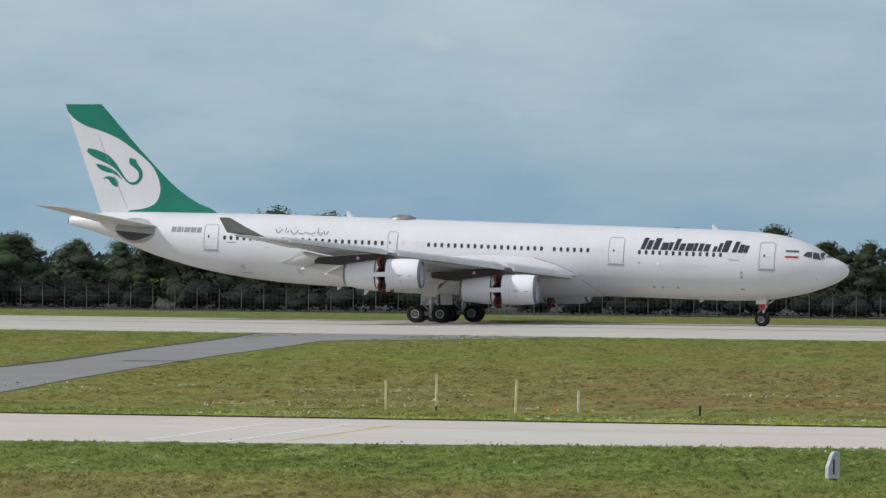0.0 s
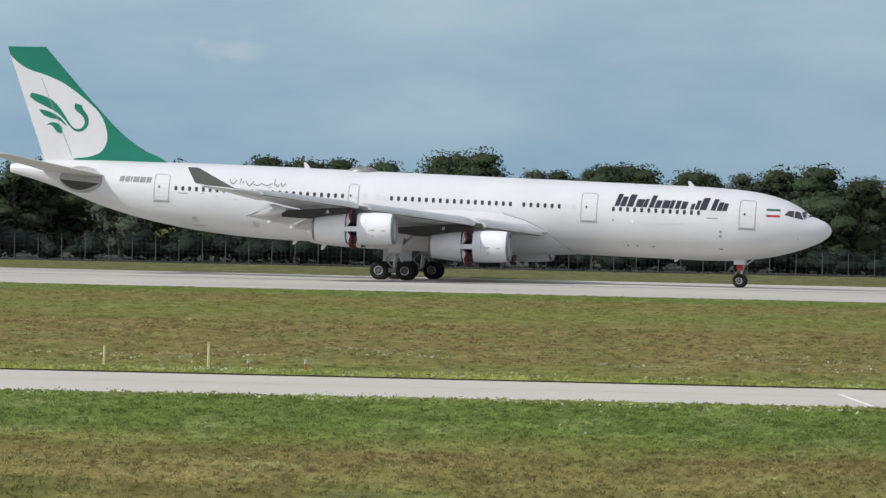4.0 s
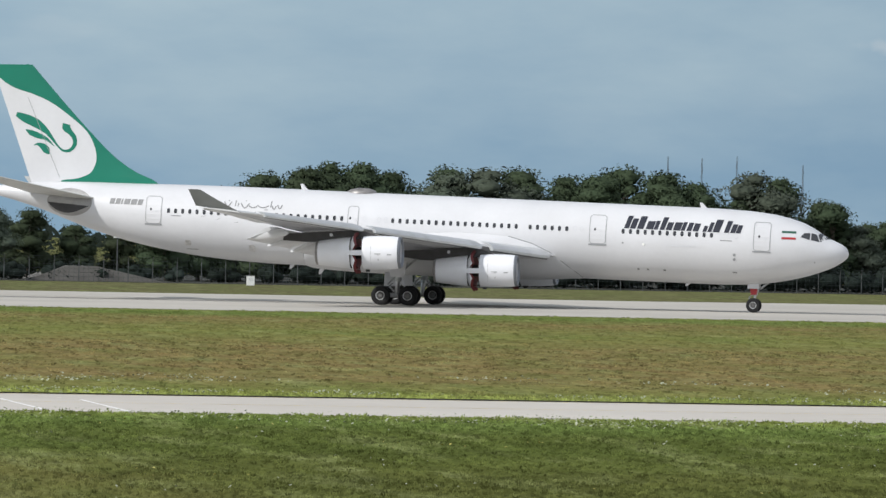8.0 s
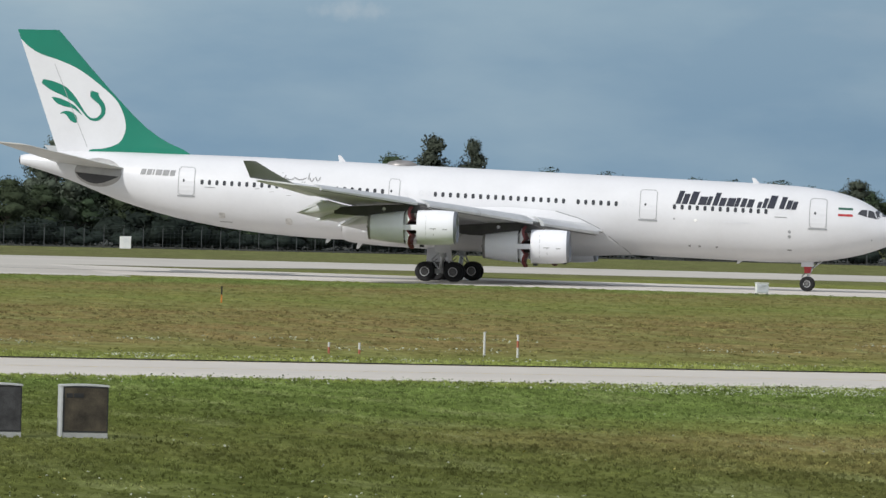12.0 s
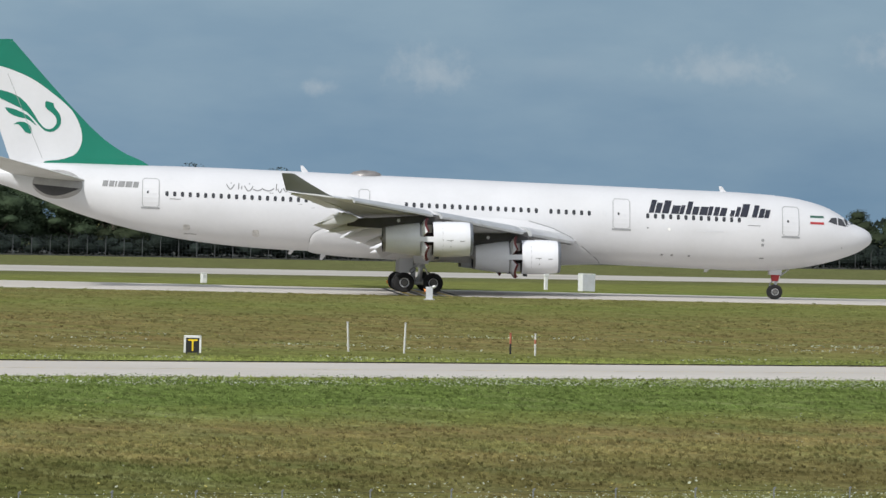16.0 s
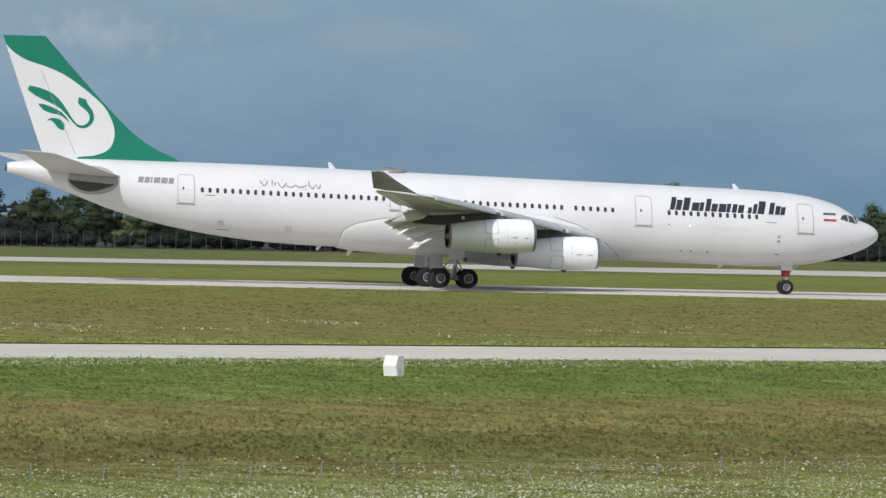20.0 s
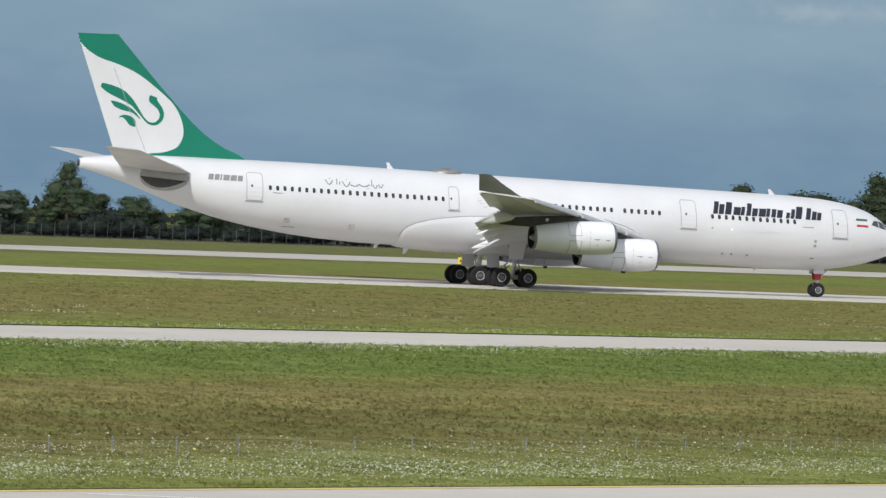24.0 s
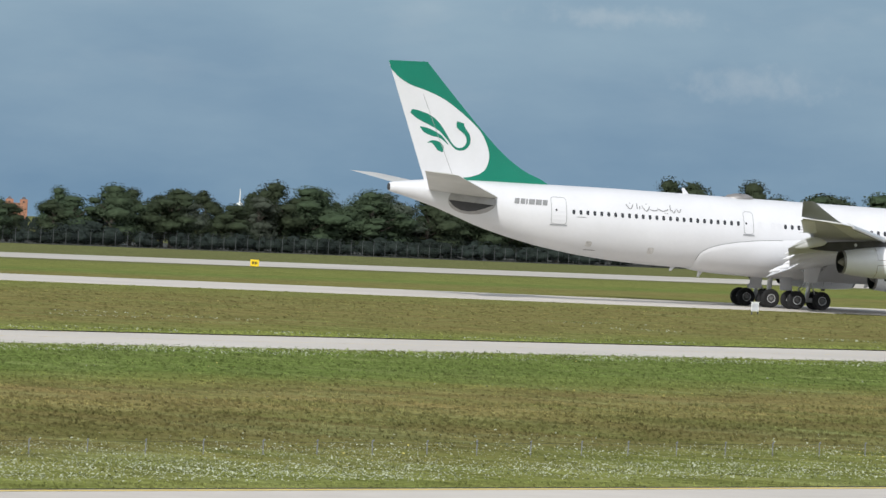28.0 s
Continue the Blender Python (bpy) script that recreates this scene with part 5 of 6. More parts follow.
def clumps(name, n, x_range, y_range, height, radius, blades, label, mat=None, soft=True, grow=1.0):
    """Rosettes of blades on one root each; farther ones are coarser (grow)."""
    y = np.sqrt(rs.uniform(y_range[0] ** 2, y_range[1] ** 2, n))
    az = rs.uniform(math.radians(-18.5), math.radians(53.5), n)
    x = y * np.tan(az)
    keep = (x > x_range[0]) & (x < x_range[1])
    # off the pavements
    keep &= ~((y > 173.5) & (x > np.interp(y, [174, 261, 342], [-66, -76.2, -89.4]) - 0.5) & (x < np.interp(y, [174, 220, 286, 340], [-55, -64.1, -74.9, -83]) + 0.5))
    keep &= ~((y > 174) & (x > 120) & (y > 386.5 - 0.5425 * (x - 150) - 24))
    keep &= ~((y < 173.6) & (y > np.interp(x, [q[0] for q in NEAR_EDGE], [q[1] for q in NEAR_EDGE]) - 0.1))
    # clear of the service cabinets
    keep &= ~((abs(x - 34.8) < 1.6) & (abs(y - 115.9) < 0.6))
    x, y = x[keep], y[keep]
    n = len(x)
    far = (y / y_range[0]) ** grow
    h = height * (0.5 + 1.0 * rs.rand(n) ** 1.7) * far ** 0.5
    r = radius * (0.6 + 0.8 * rs.rand(n)) * far
    stride = 1 + 2 * blades
    v = np.zeros((n, stride, 3))
    v[:, 0, 0], v[:, 0, 1] = x, y
    f = np.zeros((n, blades, 3), dtype=np.int64)
    first = np.arange(n) * stride
    for k in range(blades):
        a = rs.uniform(0.05, math.pi - 0.05, n)      # the wind lays them away from the terrace
        reach = r * (0.35 + 0.65 * rs.rand(n))
        up = h * (0.6 + 0.4 * rs.rand(n))
        w = r * (0.22 + 0.2 * rs.rand(n))
        ca, sa = np.cos(a), np.sin(a)
        side = np.where(ca > 0, 1.0, -1.0)
        v[:, 1 + 2 * k, 0], v[:, 1 + 2 * k, 1], v[:, 1 + 2 * k, 2] = x + 0.55 * reach * ca + w * side, y + 0.55 * reach * sa, up * 0.55
        v[:, 2 + 2 * k, 0], v[:, 2 + 2 * k, 1], v[:, 2 + 2 * k, 2] = x + reach * ca, y + reach * sa, up
        # every blade turns its face up and towards the terrace
        e1, e2 = v[:, 1 + 2 * k] - v[:, 0], v[:, 2 + 2 * k] - v[:, 0]
        flip = (np.cross(e1, e2) @ np.array((0.0, -0.6, 0.8))) < 0
        f[:, k] = np.stack((first, first + 1 + 2 * k + flip, first + 2 + 2 * k - flip), 1)
    f = f.reshape(-1, 3)
    me = bpy.data.meshes.new(name)
    me.vertices.add(n * stride)
    me.vertices.foreach_set("co", v.reshape(-1))
    me.loops.add(len(f) * 3)
    me.loops.foreach_set("vertex_index", f.reshape(-1).astype(np.int32))
    me.polygons.add(len(f))
    me.polygons.foreach_set("loop_start", np.arange(0, len(f) * 3, 3, dtype=np.int32))
    me.update(calc_edges=True)
    # a lawn is lit as one soft sheet: blades share its upward normal
    if soft:
        me.normals_split_custom_set_from_vertices(np.tile((0.0, -0.17, 0.985), (n * stride, 1)))
    me.materials.append(mat or M_blade)
    return tagged(new(name, me), label, "grass", kind="stuff")


clumps("near_grass", 190000, (-70, 230), (75.0, 157.2), 0.052, 0.050, 5, "green and straw-coloured grass beside the road")
clumps("rough_grass", 42000, (44, 190), (92, 112), 0.075, 0.062, 8, "tall brownish uncut grass", M_rough)
clumps("rough_grass", 20000, (-18, 24), (103, 118), 0.07, 0.060, 8, "low brownish uncut grass", M_rough)
clumps("weedy_grass", 26000, (18, 50), (97, 115.3), 0.075, 0.060, 7, "dark green weedy grass before the service cabinets", M_rough)
clumps("edge_weeds", 9000, (-70, 260), (151.5, 157.4), 0.095, 0.08, 6, "taller weeds along the edge of the taxiway")
clumps("road_weeds", 9000, (20, 120), (74.55, 76.6), 0.05, 0.045, 6, "short green grass along the edge of the road")
clumps("verge_grass", 34000, (-70, 260), (173.95, 180), 0.10, 0.07, 5, "bright green grass verge of the taxiway")
clumps("mown_grass", 45000, (-140, 400), (180, 262), 0.07, 0.13, 5, "mown brownish airfield grass")
clumps("far_grass", 46000, (-140, 420), (258, 372), 0.075, 0.20, 5, "mown olive grass beyond the taxiway", M_far)
M_soil_shade = surface("turf_soil_and_shade", (0.020, 0.020, 0.010), 0.95, spread=0.35, scale=1.2, fine=0.5)
tagged(part("turf_edge", prism([(-900, 173.6), (900, 173.6), (900, 173.80), (-900, 173.80)], -0.1, 0.065), M_soil_shade), "dark earth edge of the turf along the taxiway", "edge", kind="structure")
# along the road the dark strip stands in for the turf's shadow line
tagged(part("turf_edge", prism([(-900, 74.52), (900, 74.52), (900, 74.68), (-900, 74.68)], -0.1, 0.036), M_soil_shade), "dark strip standing in for the turf's shadow along the road", "edge", kind="structure")


def flowers(name, spots, mat, label):
    """Small domed flower heads (x, y, z, radius)."""
    p = np.array(spots)
    n = len(p)
    v = np.zeros((n, 6, 3))
    turn = rs.rand(n) * 6.3
    tilt = rs.normal(0, 0.35, (n, 2))
    for k in range(5):
        a = turn + k * 2 * math.pi / 5
        c, d = np.cos(a) * p[:, 3], np.sin(a) * p[:, 3]
        v[:, k] = np.stack((p[:, 0] + c, p[:, 1] + d, p[:, 2] + c * tilt[:, 0] + d * tilt[:, 1]), 1)
    v[:, 5] = p[:, :3] + np.stack((0 * turn, 0 * turn, p[:, 3] * 0.55), 1)
    tri = np.array([(k, (k + 1) % 5, 5) for k in range(5)])
    f = (np.arange(n)[:, None, None] * 6 + tri[None]).reshape(-1, 3)
    me = bpy.data.meshes.new(name)
    me.vertices.add(n * 6)
    me.vertices.foreach_set("co", v.reshape(-1))
    me.loops.add(len(f) * 3)
    me.loops.foreach_set("vertex_index", f.reshape(-1).astype(np.int32))
    me.polygons.add(len(f))
    me.polygons.foreach_set("loop_start", np.arange(0, len(f) * 3, 3, dtype=np.int32))
    me.update(calc_edges=True)
    me.materials.append(mat)
    return tagged(new(name, me), label, "flowers", kind="stuff")


M_petal = surface("petals", (0.40, 0.43, 0.31), 0.8, spread=0.12, scale=3)
M_petal_yellow = surface("yellow_petals", (0.50, 0.44, 0.12), 0.8, spread=0.12, scale=3)


def strewn(n, az, rows, spread, height, size, group):
    """Places for flower heads in loose drifts between two bearings and two rows."""
    m = max(1, n // group)
    cx, cy = rs.uniform(az[0], az[1], m), rs.uniform(rows[0], rows[1], m)
    j = rs.randint(0, m, n)
    y = cy[j] + rs.normal(0, spread, n)
    x = cy[j] * np.tan(np.radians(cx[j])) + rs.normal(0, spread, n)
    ok = (y > rows[0] - 0.4) & (y < rows[1] + 0.4)
    ok &= ~((y > 140) & (y < 173.7) & (y > np.interp(x, [q[0] for q in NEAR_EDGE], [q[1] for q in NEAR_EDGE]) - 0.15))
    x, y = x[ok], y[ok]
    return np.stack((x, y, height * (0.6 + 0.7 * rs.rand(len(x))), size * (0.55 + 0.7 * rs.rand(len(x)) ** 2)), 1)


flowers("clover_flowers", np.concatenate((
    strewn(26000, (14, 53), (76.6, 82), 0.8, 0.085, 0.020, 30), strewn(15000, (14, 53), (81.0, 88.5), 0.9, 0.10, 0.018, 26),
    strewn(900, (12, 53), (86, 93), 1.2, 0.12, 0.028, 6), strewn(500, (-17, 53), (94, 146), 1.2, 0.10, 0.030, 5),
    strewn(2600, (-17, 22), (149, 157), 0.9, 0.12, 0.034, 14), strewn(13000, (22, 53), (147.5, 157), 0.9, 0.12, 0.028, 18),
    strewn(3200, (-17, 53), (174.2, 179), 0.6, 0.11, 0.036, 16), strewn(3600, (-17, 53), (186, 215), 1.4, 0.08, 0.042, 45))), M_petal, "clumps of small white clover flowers in the grass")
flowers("hawkweed_flowers", np.concatenate((strewn(500, (14, 53), (80, 92), 1.0, 0.12, 0.026, 5), strewn(300, (-17, 53), (95, 150), 1.5, 0.10, 0.028, 4))), M_petal_yellow, "scattered small yellow flowers in the grass")

# ---- trees behind the fence ----
M_bark = surface("bark", (0.09, 0.075, 0.06), 0.9, spread=0.3, scale=3, fine=0.5)


def leaf_surface(name, colour):
    m, n, l, p = nodes_of(name)
    p.inputs["Roughness"].default_value = 0.7
    p.inputs["Specular IOR Level"].default_value = 0.05
    geo = n.new("ShaderNodeNewGeometry")
    info = n.new("ShaderNodeObjectInfo")
    hsv = n.new("ShaderNodeHueSaturation")
    hsv.inputs["Color"].default_value = (*colour, 1)
    a = n.new("ShaderNodeMapRange")
    a.inputs["To Min"].default_value, a.inputs["To Max"].default_value = 0.90, 1.10
    l.new(geo.outputs["Random Per Island"], a.inputs["Value"])
    b = n.new("ShaderNodeMapRange")
    b.inputs["To Min"].default_value, b.inputs["To Max"].default_value = 0.75, 1.25
    l.new(info.outputs["Random"], b.inputs["Value"])
    mul = n.new("ShaderNodeMath")
    mul.operation = "MULTIPLY"
    l.new(a.outputs["Result"], mul.inputs[0])
    l.new(b.outputs["Result"], mul.inputs[1])
    l.new(mul.outputs["Value"], hsv.inputs["Value"])
    h = n.new("ShaderNodeMapRange")
    h.inputs["To Min"].default_value, h.inputs["To Max"].default_value = 0.49, 0.53
    l.new(info.outputs["Random"], h.inputs["Value"])
    l.new(h.outputs["Result"], hsv.inputs["Hue"])
    l.new(hsv.outputs["Color"], p.inputs["Base Color"])
    tr = n.new("ShaderNodeBsdfTranslucent")
    mix = n.new("ShaderNodeMixShader")
    mix.inputs["Fac"].default_value = 0.16
    l.new(hsv.outputs["Color"], tr.inputs["Color"])
    l.new(p.outputs["BSDF"], mix.inputs[1])
    l.new(tr.outputs["BSDF"], mix.inputs[2])
    l.new(mix.outputs["Shader"], n["Material Output"].inputs["Surface"])
    return m


M_leaf = leaf_surface("leaves", (0.054, 0.072, 0.041))
M_leaf_grey = leaf_surface("grey_leaves", (0.085, 0.102, 0.076))
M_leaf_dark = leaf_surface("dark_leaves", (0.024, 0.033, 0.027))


def crown_geo(seed, lobes, leaves, size):
    """Clumps of leaves over a set of lobes (x, y, z, radius, height), for a tree one metre high."""
    r = random.Random(seed)
    v, f, soft = [], [], []
    total = sum(q[3] ** 2 for q in lobes)
    for x, y, z, rad, hh in lobes:
        # the dense heart of the lobe
        q = len(v)
        rows_, cols = 6, 9
        for i in range(rows_ + 1):
            for j in range(cols):
                th, ph = math.pi * i / rows_, 2 * math.pi * (j + 0.5 * (i % 2)) / cols
                d = Vector((math.sin(th) * math.cos(ph), math.sin(th) * math.sin(ph), math.cos(th)))
                k = 0.46 + 0.28 * r.random()
                v.append(Vector((x + d.x * rad * k, y + d.y * rad * k, max(0.0, z + d.z * hh * k))))
                soft.append((d + Vector((0, 0, 0.25))).normalized())
        for i in range(rows_):
            for j in range(cols):
                a, b = q + i * cols + j, q + i * cols + (j + 1) % cols
                f += [(a, a + cols, b), (b, a + cols, b + cols)]
        for _ in range(int(leaves * rad ** 2 / total)):
            d = Vector((r.gauss(0, 1), r.gauss(0, 1), r.gauss(0, 1))).normalized()
            k = 0.55 + 0.62 * r.random()
            c = Vector((x + d.x * rad * k, y + d.y * rad * k, z + d.z * hh * k))
            if c.z < 0.04:
                continue
            a = (d + Vector((r.gauss(0, .6), r.gauss(0, .6), r.gauss(0, .6)))).normalized()
            u = a.orthogonal().normalized()
            w = a.cross(u)
            s = size * (0.5 + r.random())
            t = r.random() * 6.3
            u, w = u * math.cos(t) + w * math.sin(t), w * math.cos(t) - u * math.sin(t)
            q = len(v)
            leaf = [c - u * s, c + w * s * 0.9 + a * s * 0.25, c + u * s]
            out = (c - Vector((0, 0, 0.35))).normalized() * 0.5 + d * 0.8 + Vector((0, 0, 0.25))
            if (leaf[1] - leaf[0]).cross(leaf[2] - leaf[0]).dot(out) < 0:
                leaf.reverse()
            v += leaf
            f.append((q, q + 1, q + 2))
            soft += [(out + Vector((r.gauss(0, .3), r.gauss(0, .3), r.gauss(0, .3)))).normalized()] * 3
    return v, f, soft


def crown(name, geo, mat, parent=None, label=""):
    """Leaves whose shading follows the clump that they belong to."""
    ob = part(name, geo[:2], mat, parent, label)
    ob.data.normals_split_custom_set_from_vertices([tuple(q) for q in geo[2]])
    return ob


def make_tree(seed, spread, bare, mat, label, narrow=False):
    r = random.Random(seed)
    tree = thing("tree", label, "tree", "trees behind the airfield fence")
    limbs = [tube((0, 0, -0.02), (0.01, 0.0, 0.45), 0.028, 0.018, 8), tube((0.01, 0, 0.45), (0.0, 0.02, 0.86), 0.018, 0.004, 6)]
    lobes = []
    n = 9 if not narrow else 8
    for k in range(n):
        z = bare + (0.94 - bare) * (k + 0.5) / n
        env = math.sin(math.pi * min(1.0, (z - bare + 0.12) / (1.05 - bare))) ** 0.7
        for j in range(3 if not narrow else 2):
            a = r.random() * 6.3
            off = spread * env * (0.2 + 0.66 * r.random())
            rad = spread * (0.22 + 0.36 * r.random()) * (0.6 + 0.5 * env)
            lobes.append((off * math.cos(a), off * math.sin(a), z, rad, rad * (0.75 if not narrow else 1.3)))
            limbs.append(tube((0, 0, max(0.12, z - 0.2)), (off * math.cos(a), off * math.sin(a), z), 0.010, 0.003, 5))
    part("trunk", join(*limbs), M_bark, tree, "dark trunk and limbs")
    crown("crown", crown_geo(seed, lobes, 8000, 0.0125), mat, tree, "uneven leafy crown")
    return tree


KINDS = [make_tree(11, 0.34, 0.10, M_leaf, "dense dark green broadleaf tree behind the fence"), make_tree(23, 0.30, 0.14, M_leaf, "dense dark green broadleaf tree behind the fence"),
         make_tree(37, 0.38, 0.08, M_leaf, "broad green bushy tree behind the fence"), make_tree(51, 0.28, 0.12, M_leaf_grey, "grey-green willow-like tree behind the fence"),
         make_tree(63, 0.17, 0.10, M_leaf_grey, "tall narrow grey-green poplar behind the fence", True)]
# height of the skyline by the bearing from the terrace: degrees, metres
SKYLINE = [(-19, 7), (-15.7, 6.6), (-14.6, 7.4), (-14.3, 9.3), (-13.8, 9.5), (-13.55, 7.6), (-13.3, 8.4), (-12.3, 8.6), (-11.8, 7.1), (-9.2, 8.1), (-8.4, 6.4), (-7.4, 6.9), (-6.8, 6.2), (-5.0, 9.4), (-4.1, 8.9), (-0.9, 11.2), (-0.3, 10.9), (0.1, 9.2), (0.6, 10.3), (2.4, 10.6), (5.7, 7.6), (6.4, 5.9), (6.9, 5.6), (7.2, 7.4),
           (7.6, 6.6), (7.9, 10.4), (9.3, 12.6), (11.9, 12.9), (13.3, 12.2), (13.8, 10.0), (14.1, 7.4), (14.8, 8.4), (15.9, 7.0), (20.7, 8.6), (21.5, 9.9), (22.3, 9.5), (25, 9.7), (27.9, 10.4), (28.8, 10.8), (30.2, 10.4), (34.9, 8.2), (36, 6.6), (38.5, 7.6), (40, 7.6), (42.2, 6.0), (43.0, 6.2), (43.5, 8.8), (44.5, 9.0), (44.7, 6.2), (45.3, 10.6), (46.8, 9.2), (47.3, 9.5), (51.5, 14), (56, 13)]
FENCE = [(-260, 522), (-80, 525), (60, 565), (250, 630), (1100, 628)]


def fence_y(x):
    return float(np.interp(x, [q[0] for q in FENCE], [q[1] for q in FENCE]))


def plant(kind, x, y, h, wide=1.0):
    t = copy_thing(KINDS[kind], pose(x, y, 0, 0, 0, rt.random() * 360))
    t.scale = (h * wide, h * wide, h)
    return t


rt = random.Random(9)
x = -185.0
count = 0
while x < 930:
    back = 22 + 10 * rt.random()
    y = fence_y(x) + back
    b = math.degrees(math.atan2(x, y))
    h = float(np.interp(b, [q[0] for q in SKYLINE], [q[1] for q in SKYLINE]))
    plant(rt.choice((0, 0, 1, 1, 2, 2, 3)), x, y, h * (0.95 + 0.15 * rt.random()), (1.15 + 0.4 * rt.random()) * (1.25 if b > 40 else 1.0))
    count += 1
    if count % 2 == 0:
        plant(rt.choice((0, 1, 2)), x + 2, y + 14, h * (0.92 + 0.14 * rt.random()), 1.15)
    x += (4.3 if b < 20 else 5.6) * (0.75 + 0.5 * rt.random())
# single trees that stand out of the row: bearing, way out, height, kind, width
for b, d, h, kind, wide in ((17.05, 672, 14.0, 3, 1.2), (16.8, 670, 12.6, 3, 1.0), (17.4, 674, 11.4, 2, 1.0), (20.05, 700, 11.8, 2, 0.9), (20.47, 703, 14.4, 4, 1.25), (20.84, 706, 14.1, 4, 1.0),
                            (41.25, 880, 11.2, 2, 0.9), (47.8, 985, 12.6, 2, 1.0), (49.1, 1010, 15.4, 0, 1.2), (49.28, 1012, 15.4, 1, 1.3), (49.5, 1016, 12.6, 2, 1.3), (49.92, 1022, 15.7, 2, 1.1), (50.15, 1020, 13.2, 0, 1.2), (-4.8, 566, 9.6, 0, 1.0), (-2.0, 572, 9.8, 1, 1.0), (0.52, 580, 10.4, 1, 0.8), (7.2, 603, 7.7, 1, 0.8)):
    plant(kind, d * math.sin(radians(b)), d * math.cos(radians(b)), h, wide)
for k in KINDS:
    for o in (*k.children, k):
        bpy.data.objects.remove(o)

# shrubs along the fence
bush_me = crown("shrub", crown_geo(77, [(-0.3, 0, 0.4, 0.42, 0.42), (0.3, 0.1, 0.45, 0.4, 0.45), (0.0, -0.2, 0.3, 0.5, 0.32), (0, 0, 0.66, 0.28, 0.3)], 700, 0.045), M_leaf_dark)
tagged(bush_me, "dark green shrub behind the wire fence", "shrub", "shrubs along the fence")
x = -180.0
while x < 900:
    y = fence_y(x) + 6 + 5 * rt.random()
    h = 2.4 + 2.2 * rt.random() ** 2 if not 55 < x < 105 else 1.7 + 0.9 * rt.random()
    s = copy_thing(bush_me, pose(x, y, 0, 0, 0, rt.random() * 360))
    s.scale = (h * 1.9, h * 1.2, h)
    x += 4.1 * (0.7 + 0.6 * rt.random())
bpy.data.objects.remove(bush_me)


def far_woods():
    r = random.Random(4)
    v, f = [], []
    for k in range(9000):
        b = radians(r.uniform(-19, 56))
        d = 1500 + 60 * r.random()
        top = 6.0 + 2.5 * math.sin(b * 31) + 1.5 * math.sin(b * 83)
        c = Vector((d * math.sin(b), d * math.cos(b), top * r.random() ** 0.7))
        s = 1.2 * (0.5 + r.random())
        q = len(v)
        v += [c + Vector((-s, 0, -s * 0.5)), c + Vector((s, 0, -s * 0.4)), c + Vector((s * 0.2, s * 0.5, s * 0.7))]
        f.append((q, q + 1, q + 2))
    return v, f


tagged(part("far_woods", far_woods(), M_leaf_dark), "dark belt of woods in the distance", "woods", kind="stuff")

# dark floor of the wood behind the fence, tree shade put into its colour
M_wood_shade = surface("wood_floor_shade", (0.030, 0.030, 0.022), 0.95, spread=0.4, scale=0.5, fine=0.4)
slab("woodland_floor", [(x, y + 1.0) for x, y in FENCE] + [(x, y + 130.0) for x, y in FENCE[::-1]], "dark floor of the wood behind the fence, shade put into its colour", M_wood_shade, 0.02, "ground")

# ---- wire fence ----
M_post = surface("galvanised_steel", (0.085, 0.092, 0.096), 0.6, metal=0.3, spread=0.15, scale=3)
M_post_pale = surface("weathered_zinc", (0.20, 0.21, 0.21), 0.7, metal=0.1, spread=0.2, scale=4)
M_wire = surface("wire", (0.04, 0.05, 0.054), 0.6, metal=0.2, spread=0.1)
fence = thing("wire_fence", "tall grey wire mesh airfield fence with angled post tops", "fence")
post_me = None
wires = []
px_, n_post = -190.0, 0
rest = []
prev = None
while px_ < 900:
    py_ = fence_y(px_)
    if n_post < 300:
        if post_me is None:
            post = part("post", join(tube((0, 0, 0), (0, 0, 2.15), 0.045, None, 6), tube((0, 0, 2.13), (0, -0.28, 2.5), 0.035, None, 5)), M_post, fence, "grey steel post")
            post_me = post.data
        else:
            post = new("post", post_me)
            post.parent = fence
        post.matrix_basis = pose(px_, py_, 0)
    else:
        v, f = join(tube((0, 0, 0), (0, 0, 2.15), 0.045, None, 6), tube((0, 0, 2.13), (0, -0.28, 2.5), 0.035, None, 5))
        rest.append(([(a + px_, b + py_, c) for a, b, c in v], f))
    if prev:
        for z in (0.1, 0.5, 0.9, 1.3, 1.7, 2.1):
            wires.append(tube((*prev, z), (px_, py_, z), 0.012, None, 3))
        for k in range(5):
            u = k / 5
            a, b = prev[0] + (px_ - prev[0]) * u, prev[1] + (py_ - prev[1]) * u
            wires.append(([(a - 0.012, b, 0.05), (a + 0.012, b, 0.05), (a + 0.012, b, 2.1), (a - 0.012, b, 2.1)], [(0, 1, 2, 3)]))
        for z in (2.25, 2.45):
            wires.append(tube((prev[0], prev[1] - 0.1 - (z - 2.25), z), (px_, py_ - 0.1 - (z - 2.25), z), 0.010, None, 3))
    prev = (px_, py_)
    n_post += 1
    px_ += 2.1 if px_ < 20 else 2.5
if rest:
    tagged(part("post_row", join(*rest), M_post, fence), kind="stuff")
tagged(part("wire_mesh", join(*wires), M_wire, fence, "thin dark wire mesh"), kind="stuff")

# ---- posts, boxes and signs ----
M_box_white = surface("white_enamel", (0.74, 0.75, 0.74), 0.45, spread=0.07, scale=2.5, fine=0.3)
M_box_grey = surface("grey_enamel", (0.50, 0.52, 0.55), 0.5, spread=0.10, scale=2.5, fine=0.3)
M_box_blue = surface("blue_grey_enamel", (0.42, 0.46, 0.50), 0.5, spread=0.10, scale=2.5, fine=0.3)
M_panel = surface("weathered_panel", (0.044, 0.044, 0.046), 0.9, spread=0.75, scale=3.4, fine=0.35)
M_rusty = surface("stained_panel", (0.050, 0.041, 0.028), 0.9, spread=0.8, scale=3.0, fine=0.3)
